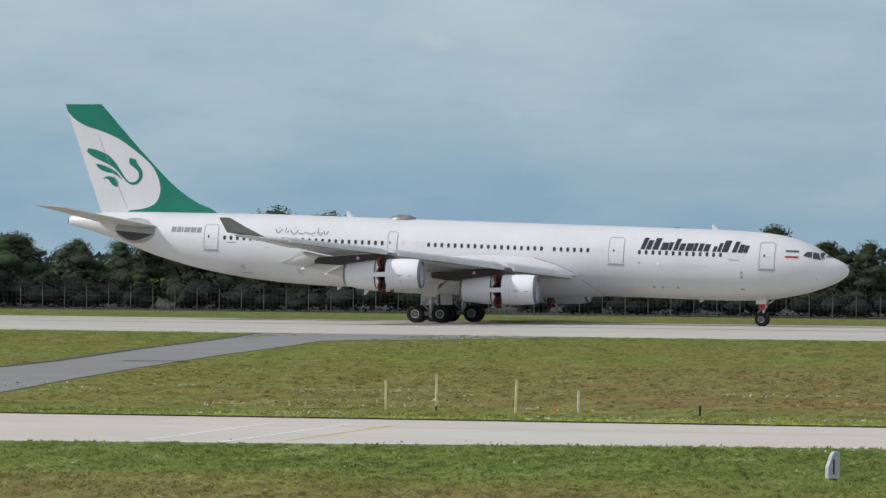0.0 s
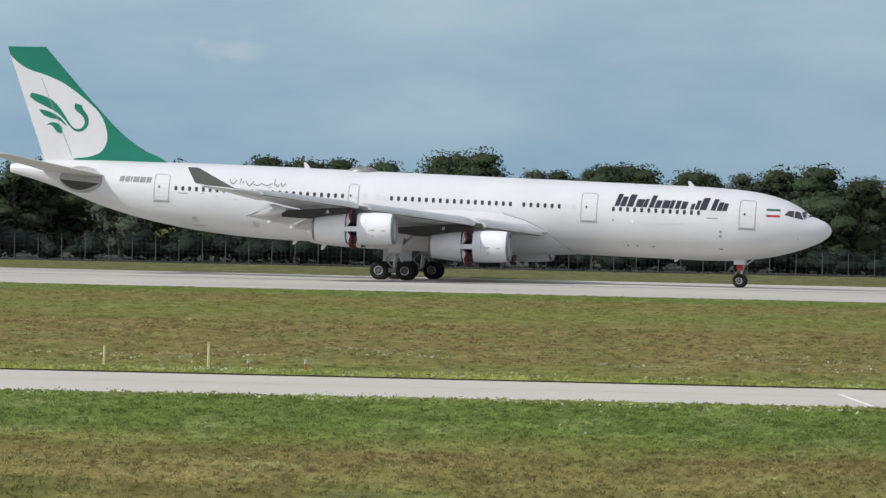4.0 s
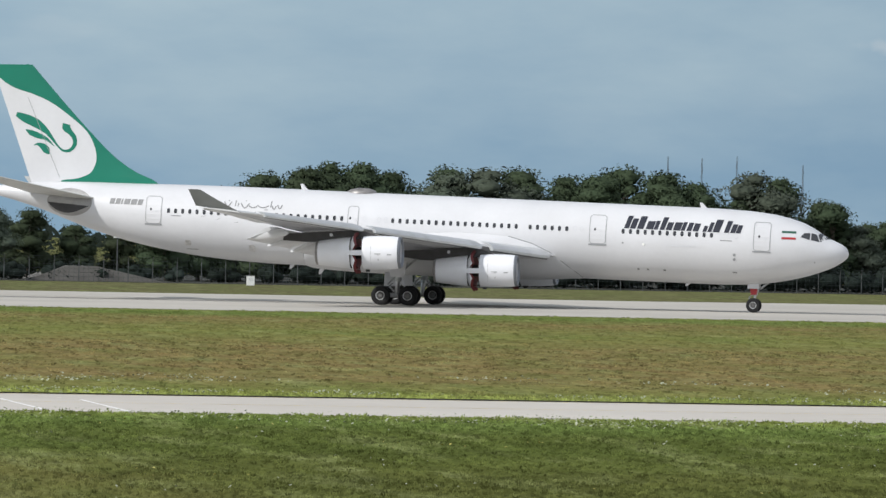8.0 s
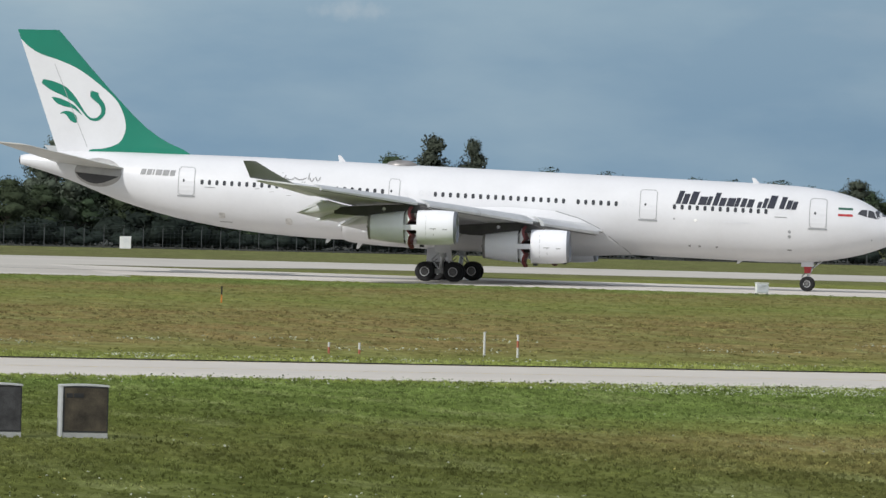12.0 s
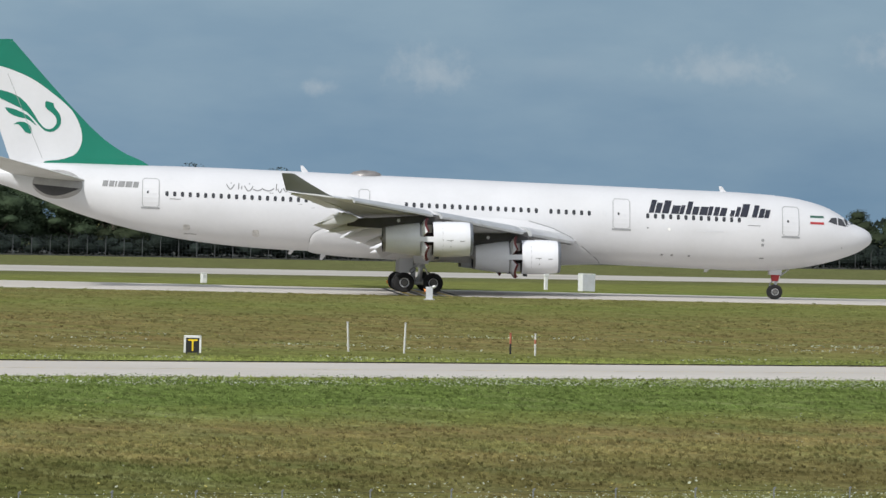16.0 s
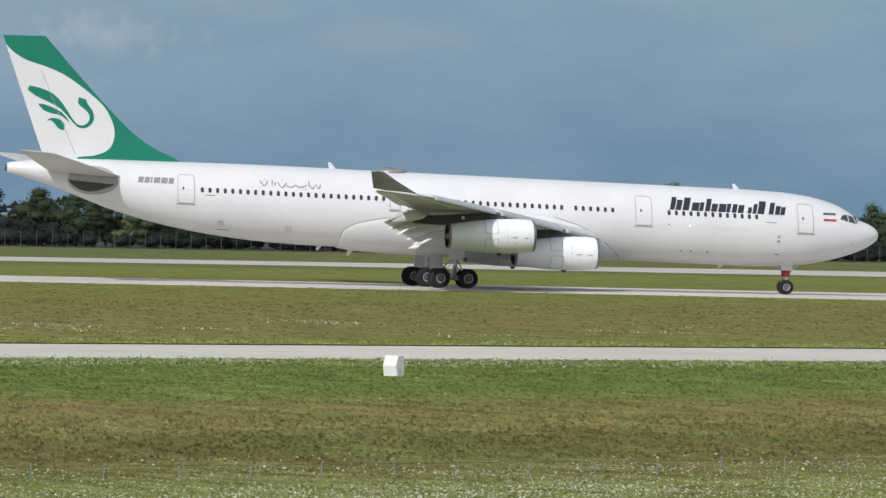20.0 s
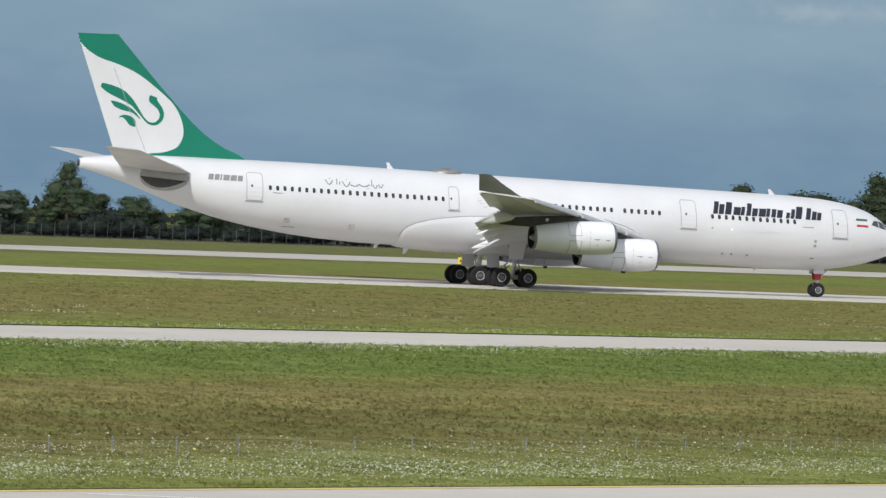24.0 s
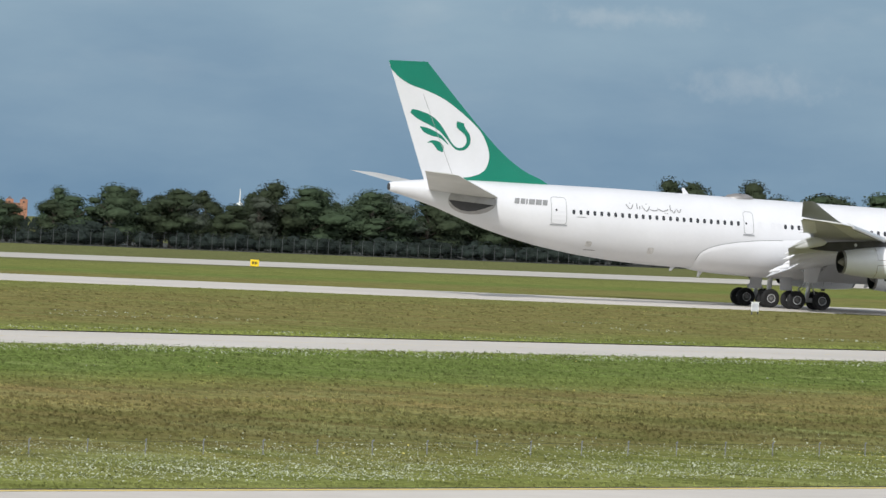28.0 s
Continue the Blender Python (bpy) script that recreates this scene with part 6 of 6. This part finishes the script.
M_base = surface("pale_plinth", (0.42, 0.43, 0.43), 0.8, spread=0.12, scale=3)
M_plinth = surface("grey_plinth", (0.30, 0.305, 0.30), 0.85, spread=0.2, scale=3, fine=0.4)
M_yellow = surface("yellow_sign", (0.86, 0.60, 0.02), 0.5, spread=0.06, scale=2)
M_black = surface("black_paint", (0.015, 0.015, 0.016), 0.5, spread=0.2)
M_post_yellow = surface("yellow_post", (0.74, 0.69, 0.38), 0.7, spread=0.15, scale=6)
M_post_white = surface("white_post", (0.64, 0.64, 0.62), 0.7, spread=0.12, scale=6)
M_post_red = surface("red_post", (0.42, 0.13, 0.08), 0.7, spread=0.15, scale=6)
M_orange = surface("orange_paint", (0.75, 0.26, 0.05), 0.6, spread=0.12, scale=5)


def marker_post(x, y, h, bands, label, lean=0.0):
    """A thin marker post in coloured bands (share of its height, material), from the ground up."""
    p = thing("marker_post", label, "post", "marker posts along the taxiway", pose(x, y, 0, 0, lean, 20))
    z = 0.0
    for k, (share, mat) in enumerate(bands):
        z1 = z + h * share
        part("post_band", box(-0.032, -0.025, z if k else -0.1, 0.032, 0.025, z1, 0.006), mat, p)
        z = z1
    part("post_cap", box(-0.036, -0.029, h, 0.036, 0.029, h + 0.02), bands[-1][1], p)


Y_, W_, R_, O_, K_ = M_post_yellow, M_post_white, M_post_red, M_orange, M_black
for x_, y_, h_, bands_, label_, lean_ in (
        (-43.2, 186, 0.94, [(1, Y_)], "pale yellow wooden marker post in the grass", 0), (-41.6, 186.3, 1.18, [(0.12, K_), (0.88, Y_)], "tall pale yellow marker post in the grass", 1),
        (-38.7, 185, 1.06, [(1, Y_)], "pale yellow wooden marker post in the grass", 2), (-37.3, 184.5, 0.26, [(1, O_)], "short orange peg in the grass", 0),
        (-36.7, 185.3, 0.72, [(1, W_)], "thin grey-white marker post in the grass", 0), (-32.5, 183.9, 0.32, [(1, K_)], "short black peg in the grass", 0),
        (-10.0, 182.1, 0.75, [(1, Y_)], "pale yellow marker post in the grass", 0), (-13.2, 181.7, 0.60, [(1, Y_)], "pale yellow marker post in the grass", 0),
        (-7.0, 182.2, 0.30, [(0.6, R_), (0.4, W_)], "short red and white peg in the grass", 0), (-8.8, 182.7, 0.25, [(0.6, R_), (0.4, W_)], "short red and white peg in the grass", 0),
        (71.5, 186.2, 0.82, [(1, W_)], "white marker post in the grass", 0), (72.4, 185.4, 0.76, [(0.45, W_), (0.3, R_), (0.25, W_)], "white marker post with a red band", 0),
        (66.1, 186.7, 0.36, [(0.6, R_), (0.4, W_)], "short red and white peg in the grass", 0), (67.3, 187, 0.34, [(0.4, R_), (0.6, W_)], "short red and white peg in the grass", 0),
        (93.6, 280.7, 0.80, [(0.5, O_), (0.5, K_)], "orange and black marker post in the brown grass", 0),
        (110.2, 189.5, 1.10, [(1, W_)], "leaning grey-white marker post in the grass", -4), (111.6, 187.8, 1.12, [(1, W_)], "leaning grey-white marker post in the grass", 3),
        (116.35, 188.0, 0.77, [(0.5, K_), (0.5, R_)], "marker post, red over black", 0), (116.2, 186, 0.80, [(0.55, W_), (0.2, R_), (0.25, W_)], "white marker post with a red band", 0)):
    marker_post(x_, y_, h_, bands_, label_, lean_)


def service_cabinet(x, y, turn, panel, label):
    """A broad concrete-clad cabinet with a rounded cap, a pale end and a plinth."""
    c = thing("service_cabinet", label, "cabinet", "pair of service cabinets", pose(x, y, 0, 0, 0, turn))
    part("plinth", box(-0.50, -0.16, -0.05, 0.50, 0.16, 0.12, 0.01), M_plinth, c, "grey plinth")
    part("body", box(-0.49, -0.15, 0.12, 0.49, 0.15, 1.07, 0.01), M_base, c)
    part("front_panel", box(-0.44, -0.166, 0.125, 0.495, -0.145, 1.06, 0.004), panel, c, "dark weathered front panel")
    for x0, z0, x1, z1 in ((-0.44, 0.125, 0.495, 0.15), (-0.44, 1.035, 0.495, 1.06), (0.468, 0.15, 0.495, 1.035), (-0.44, 0.15, -0.415, 1.035)):
        part("panel_edge", box(x0, -0.171, z0, x1, -0.1665, z1), M_black, c, "dark edge of the panel")
    part("end_post", box(-0.505, -0.172, 0.0, -0.445, 0.17, 1.08, 0.010), M_base, c, "whitish end post")
    rings = []
    for t in np.linspace(-1, 1, 9):
        z = 1.078 + 0.022 * (1 - t * t)
        rings.append([(0.512 * t, -0.178, z - 0.025), (0.512 * t, 0.178, z - 0.025), (0.512 * t, 0.178, z + 0.01), (0.512 * t, -0.178, z + 0.01)])
    part("cap", loft(rings), M_base, c, "gently curved pale cap", smooth=30)
    for k, (a, w) in enumerate(((-0.38, 0.13), (-0.22, 0.2))):
        part("name_plate", box(a, -0.172, 0.83, a + w, -0.165, 0.92), M_black, c, "small dark plate")


service_cabinet(33.9, 116.0, -8, M_panel, "low service cabinet with a dark weathered front and pale end")
service_cabinet(35.75, 116.0, -8, M_rusty, "low service cabinet with a rust-stained dark front and pale end")


def taxi_sign(x, y, turn):
    s = thing("taxiway_sign", "small square sign, yellow T on black in a white frame", "sign", "taxiway signs", pose(x, y, 0, 0, 0, turn))
    part("frame", join(box(-0.31, -0.06, 0.05, -0.24, 0.06, 0.66, 0.01), box(0.24, -0.06, 0.05, 0.31, 0.06, 0.66, 0.01), box(-0.31, -0.06, 0.58, 0.31, 0.06, 0.67, 0.01)), M_box_white, s, "white frame")
    part("panel", box(-0.24, -0.04, 0.06, 0.24, 0.04, 0.58), M_black, s, "black panel")
    t = bpy.data.curves.new("letter", "FONT")
    t.body, t.size, t.align_x, t.extrude = "T", 0.60, "CENTER", 0.006
    t.materials.append(M_yellow)
    dg = new("letter_curve", t)
    bpy.context.view_layer.update()
    me = bpy.data.meshes.new_from_object(dg.evaluated_get(bpy.context.evaluated_depsgraph_get()))
    bpy.data.objects.remove(dg)
    o = new("letter", me)
    o.parent = s
    o.matrix_basis = pose(0, -0.048, 0.12, 90, 0, 0)
    tagged(o, "yellow letter T")
    for k in (-1, 1):
        part("leg", tube((0.2 * k, 0, -0.05), (0.2 * k, 0, 0.08), 0.025, None, 8), M_post, s)


taxi_sign(100.7, 184.2, -25)
taxi_sign(233.2, 180.5, -50)


def cabinet(name, x, y, turn, w, d, h, label, front=None, legs=0.0, kind="roofed"):
    """An enamelled equipment cabinet with a door, louvres and a plinth or legs."""
    c = thing(name, label, "cabinet", "", pose(x, y, 0, 0, 0, turn))
    part("body", box(-w / 2, -d / 2, legs, w / 2, d / 2, h, 0.015), M_box_white, c)
    part("door", box(-w / 2 + 0.03, -d / 2 - 0.015, legs + 0.05, w / 2 - 0.03, -d / 2 + 0.004, h - 0.06, 0.004), front or M_box_white, c, "cabinet door")
    part("roof", box(-w / 2 - 0.03, -d / 2 - 0.03, h - 0.01, w / 2 + 0.03, d / 2 + 0.03, h + 0.035, 0.01), M_box_white, c)
    for k in range(4):
        z = legs + (h - legs) * (0.55 + 0.08 * k)
        part("louvre", box(-w / 4, -d / 2 - 0.03, z, w / 4, -d / 2 - 0.012, z + 0.025), M_box_grey, c)
    if legs:
        for a in (-1, 1):
            for b in (-1, 1):
                part("leg", box(a * (w / 2 - 0.04) - 0.025, b * (d / 2 - 0.04) - 0.025, -0.05, a * (w / 2 - 0.04) + 0.025, b * (d / 2 - 0.04) + 0.025, legs + 0.01), M_post, c)
    else:
        part("plinth", box(-w / 2 + 0.02, -d / 2 + 0.02, -0.05, w / 2 - 0.02, d / 2 - 0.02, 0.03), M_base, c)
    return c


cab = cabinet("equipment_cabinet", 142.0, 285.5, -8, 0.92, 0.45, 1.12, "white equipment cabinet with red lettering bars in the grass", M_box_grey)
for z in (0.62, 0.80):
    part("lettering_bar", box(-0.34, -0.262, z, 0.10, -0.24, z + 0.07), M_post_red, cab, "faded red bar of lettering")
cabinet("equipment_cabinet", 236.8, 372.0, -8, 1.05, 0.8, 1.30, "white equipment cabinet with a grey louvred front by the exit", M_box_grey)
cabinet("equipment_cabinet", 262.3, 200.9, -20, 1.3, 0.5, 0.95, "grey-fronted equipment cabinet beside the taxiway", M_box_grey)
cabinet("equipment_cabinet", 303.6, 255.0, -45, 0.5, 0.4, 0.82, "small white cabinet on legs beside the exit", M_box_grey, 0.22)
cabinet("equipment_cabinet", 80.4, 560.0, -5, 0.75, 0.5, 0.90, "small white cabinet beside the wire fence")
cabinet("equipment_cabinet", 190.2, 603.5, -10, 1.15, 0.7, 1.3, "pale equipment cabinet on the grass before the wire fence")
cabinet("equipment_cabinet", 155.7, 355.0, -10, 0.8, 0.5, 0.78, "low pale grey ribbed cabinet by the runway", M_box_grey, 0.12)
cabinet("equipment_cabinet", 212.4, 387.0, -10, 0.4, 0.4, 0.75, "small white post-like cabinet by the runway")
pillar = thing("light_pillar", "slim white pillar with a small head by the exit", "pillar", "", pose(237.4, 378.7, 0))
part("shaft", box(-0.13, -0.1, -0.05, 0.13, 0.1, 1.0, 0.02), M_box_white, pillar)
part("head", box(-0.2, -0.12, 1.0, 0.2, 0.12, 1.2, 0.03), M_box_white, pillar)


def wedge_box(name, x, y, turn, outline, half, label, foot, mat=None):
    """A small housing with a chamfered side profile."""
    c = thing(name, label, "housing", "", pose(x, y, 0, 0, 0, turn))
    n = len(outline)
    v = [(a, -half, b) for a, b in outline] + [(a, half, b) for a, b in outline]
    f = [tuple(range(n)), tuple(range(2 * n - 1, n - 1, -1))] + [(k, n + k, n + (k + 1) % n, (k + 1) % n) for k in range(n)]
    part("housing", (v, f), mat or M_box_white, c, "enamelled housing")
    zmin = min(b for a, b in outline)
    part("foot", box(-foot, -foot, -0.05, foot, foot, zmin + 0.01), M_black, c, "dark foot")
    return c


w = wedge_box("approach_light_housing", -20.1, 130.9, 24, [(-0.14, 0.06), (0.12, 0.06), (0.12, 0.66), (0.0, 0.66), (-0.06, 0.56), (-0.09, 0.44), (-0.14, 0.32)], 0.13, "slim grey-white housing with a sloping shoulder in the grass", 0.07, M_box_blue)
part("lens_slot", box(-0.035, -0.140, 0.16, 0.005, -0.128, 0.50), M_black, w, "dark narrow slot")
w = wedge_box("light_housing", 111.75, 140.1, 17, [(-0.19, 0.04), (0.16, 0.04), (0.19, 0.36), (0.14, 0.66), (-0.13, 0.66), (-0.26, 0.36)], 0.24, "white six-sided light housing in the grass", 0.12)
part("vent", box(-0.15, -0.252, 0.05, -0.02, -0.239, 0.26), M_box_grey, w, "grey vent")
w = wedge_box("light_housing", 199.5, 428.5, -15, [(-0.46, 0.1), (0.46, 0.1), (0.5, 0.5), (0.36, 0.72), (-0.36, 0.72), (-0.5, 0.5)], 0.45, "rounded white light housing on the grass by the runway", 0.2)
lamp = thing("guard_light", "grey pedestal with an amber lamp beside the exit", "light", "", pose(191.8, 319.8, 0, 0, 0, -30))
part("pedestal", box(-0.22, -0.18, -0.05, 0.22, 0.18, 0.82, 0.02), M_box_grey, lamp)
part("base", box(-0.34, -0.3, -0.02, 0.34, 0.3, 0.06, 0.02), M_base, lamp)
part("amber_lamp", tube((-0.34, -0.05, 0.58), (-0.2, -0.05, 0.58), 0.12, 0.10, 12), M_orange, lamp, "amber lamp")
part("white_lamp", tube((0.2, -0.05, 0.80), (0.38, -0.05, 0.86), 0.10, 0.08, 12), M_box_white, lamp, "white lamp")
edge = thing("edge_light", "small amber edge light in the grass", "light", "", pose(225.0, 381.0, 0))
part("stem", tube((0, 0, -0.05), (0, 0, 0.3), 0.05, None, 8), M_orange, edge)
part("globe", tube((-0.2, 0, 0.38), (0.22, 0, 0.42), 0.14, 0.12, 12), M_orange, edge)
sign = thing("runway_sign", "yellow runway distance sign with dark markings", "sign", "", pose(430.5, 429, 0, 0, 0, -35))
part("panel", box(-0.45, -0.08, 0.10, 0.45, 0.08, 0.80, 0.02), M_yellow, sign, "yellow panel")
for k, (a, w_) in enumerate(((-0.30, 0.10), (-0.15, 0.10), (0.01, 0.10), (0.18, 0.08))):
    part("marking_bar", box(a, -0.092, 0.32, a + w_, -0.079, 0.60), M_black, sign, "dark bar")
for k in (-1, 1):
    part("leg", tube((0.3 * k, 0, -0.05), (0.3 * k, 0, 0.14), 0.03, None, 8), M_post, sign)

# small wire cage posts of the low fence by the road
LOW0, LOWD = 43.85, 1.65
low = thing("low_fence", "low fence of thin grey posts in the flowering grass", "fence")
for k in range(45):
    g_ = part("post", join(tube((0, 0, -0.05), (0.02 * rt.uniform(-1, 1), 0, 0.30), 0.014, None, 6), tube((-0.01, 0, 0.28), (0.03, 0.0, 0.315), 0.018, None, 5)), M_post_pale, low)
    g_.matrix_basis = pose(LOW0 + LOWD * k + rt.uniform(-0.06, 0.06), 86.0, 0)
part("wire", join(*[tube((LOW0 + LOWD * k, 86.0, 0.26), (LOW0 + LOWD * (k + 1), 86.0, 0.26), 0.003, None, 4) for k in range(44)]), M_wire, low)

# lamp post, ramp and rail behind the fence
lp = thing("lamp_post", "grey lamp post with two heads behind the fence", "lamp post", "", pose(69.3, 575.0, 0))
part("pole", tube((0, 0, -0.1), (0, 0, 4.4), 0.07, 0.05, 8), M_post, lp)
for k in (-1, 1):
    part("lamp_head", box(0.05 * k, -0.12, 4.3, 0.4 * k, 0.12, 4.45) if k > 0 else box(-0.4, -0.12, 4.3, -0.05, 0.12, 4.45), M_box_white, lp)
M_gravel = surface("pale_gravel", (0.15, 0.145, 0.135), 0.95, spread=0.2, scale=0.8, fine=0.5)
v = [(60, 572, 0), (64, 572, 1.5), (67, 572, 1.5), (74, 572, 0), (74, 580, 0), (67, 580, 1.5), (64, 580, 1.5), (60, 580, 0)]
tagged(part("gravel_ramp", (v, [(0, 1, 6, 7), (1, 2, 5, 6), (2, 3, 4, 5), (0, 3, 2, 1), (7, 6, 5, 4)]), M_gravel), "pale gravel ramp behind the fence", "ramp")
rail = thing("guard_rail", "low pale rail behind the fence", "rail", "", pose(96, 592, 0))
for z in (0.45, 0.85):
    part("bar", tube((-8, 0, z), (8, 0, z), 0.06, None, 6), M_post, rail)
for k in range(7):
    part("post", tube((-8 + 2.66 * k, 0, -0.05), (-8 + 2.66 * k, 0, 0.9), 0.05, None, 6), M_post, rail)

# far landmarks
M_brick = surface("orange_render", (0.32, 0.16, 0.10), 0.8, spread=0.15, scale=0.3)
M_slate = surface("slate_roof", (0.08, 0.075, 0.08), 0.8, spread=0.2, scale=0.4)
d_ = 3000
castle = thing("castle", "distant orange castle with two dark-roofed towers", "castle", "", pose(d_ * math.sin(radians(42.77)), d_ * math.cos(radians(42.77)), 0, 0, 0, -43))
part("hall", box(-5.5, -4, 0, 5.5, 4, 8.5), M_brick, castle)
for x_ in (-3.6, 3.6):
    part("tower", box(x_ - 2, -2, 0, x_ + 2, 2, 10.3), M_brick, castle)
    part("spire", loft([[(x_ - 1.4, -1.4, 10.3), (x_ + 1.4, -1.4, 10.3), (x_ + 1.4, 1.4, 10.3), (x_ - 1.4, 1.4, 10.3)], [(x_ - 0.3, -0.3, 11.6), (x_ + 0.3, -0.3, 11.6), (x_ + 0.3, 0.3, 11.6), (x_ - 0.3, 0.3, 11.6)]]), M_slate, castle, "dark spire")
    for z in (5.5, 8.2):
        part("window", box(x_ - 0.5, -2.05, z, x_ + 0.5, -1.98, z + 1.1), M_black, castle)
tower = thing("radio_tower", "slender white radio tower in the distance", "tower", "", pose(d_ * math.sin(radians(44.93)), d_ * math.cos(radians(44.93)), 0))
part("shaft", tube((0, 0, 0), (0, 0, 13), 1.1, 0.7, 12), M_box_white, tower)
part("deck", tube((0, 0, 12.4), (0, 0, 13.4), 1.6, 1.4, 12), M_box_white, tower)
part("mast", tube((0, 0, 13), (0, 0, 20.5), 0.45, 0.15, 8), M_box_white, tower)
for b_, e_ in ((12.20, 0.85), (12.53, 0.84), (12.87, 0.865), (13.51, 0.79)):
    d2 = 900
    h_ = 4.84 + d2 * math.tan(radians(e_))
    mast = thing("aerial_mast", "thin lattice aerial mast behind the woods", "mast", "aerial masts", pose(d2 * math.sin(radians(b_)), d2 * math.cos(radians(b_)), 0))
    for k in range(3):
        a_ = k * 2.1
        part("mast_leg", tube((0.25 * math.cos(a_), 0.25 * math.sin(a_), 0), (0.08 * math.cos(a_), 0.08 * math.sin(a_), h_), 0.035, 0.02, 5), M_post, mast)
    part("lattice", join(*[tube((0.2 * math.cos(k * 2.1), 0.2 * math.sin(k * 2.1), k * 0.6), (0.2 * math.cos(k * 2.1 + 2.1), 0.2 * math.sin(k * 2.1 + 2.1), k * 0.6 + 0.6), 0.018, None, 4) for k in range(int(h_ / 0.6))]), M_post, mast)


def motions():
    walk(plane, [(t, pose(x, y, 0.034, 0, 0, h)) for t, x, y, h in TAXI])
    # reverser doors: open on the landing roll, swung shut on the exit
    for door, piv, mid in PIVOTS:
        axis = Vector((0, -math.sin(mid), math.cos(mid)))
        walk(door, [(t, Matrix.Translation(piv) @ Matrix.Rotation(radians(a), 4, axis)) for t, a in ((0, 60), (16.9, 60), (17.6, 52), (18.0, 44), (18.6, 30), (18.9, 20), (19.2, 7), (19.5, 0), (28, 0))])
    # wheels: one row a thirtieth of a second, turned by the way that the airliner has rolled
    ts = [k / FPS for k in range(28 * FPS + 1)]
    px, py = (np.interp(ts, [r[0] for r in TAXI], [r[k] for r in TAXI]) for k in (1, 2))
    way = np.concatenate([[0.0], np.cumsum(np.hypot(np.diff(px), np.diff(py)))])
    for wheel, hub, r in WHEELS:
        walk(wheel, [(t, Matrix.Translation(hub) @ Matrix.Rotation(d / r, 4, "Y")) for t, d in zip(ts, way)])


motions()
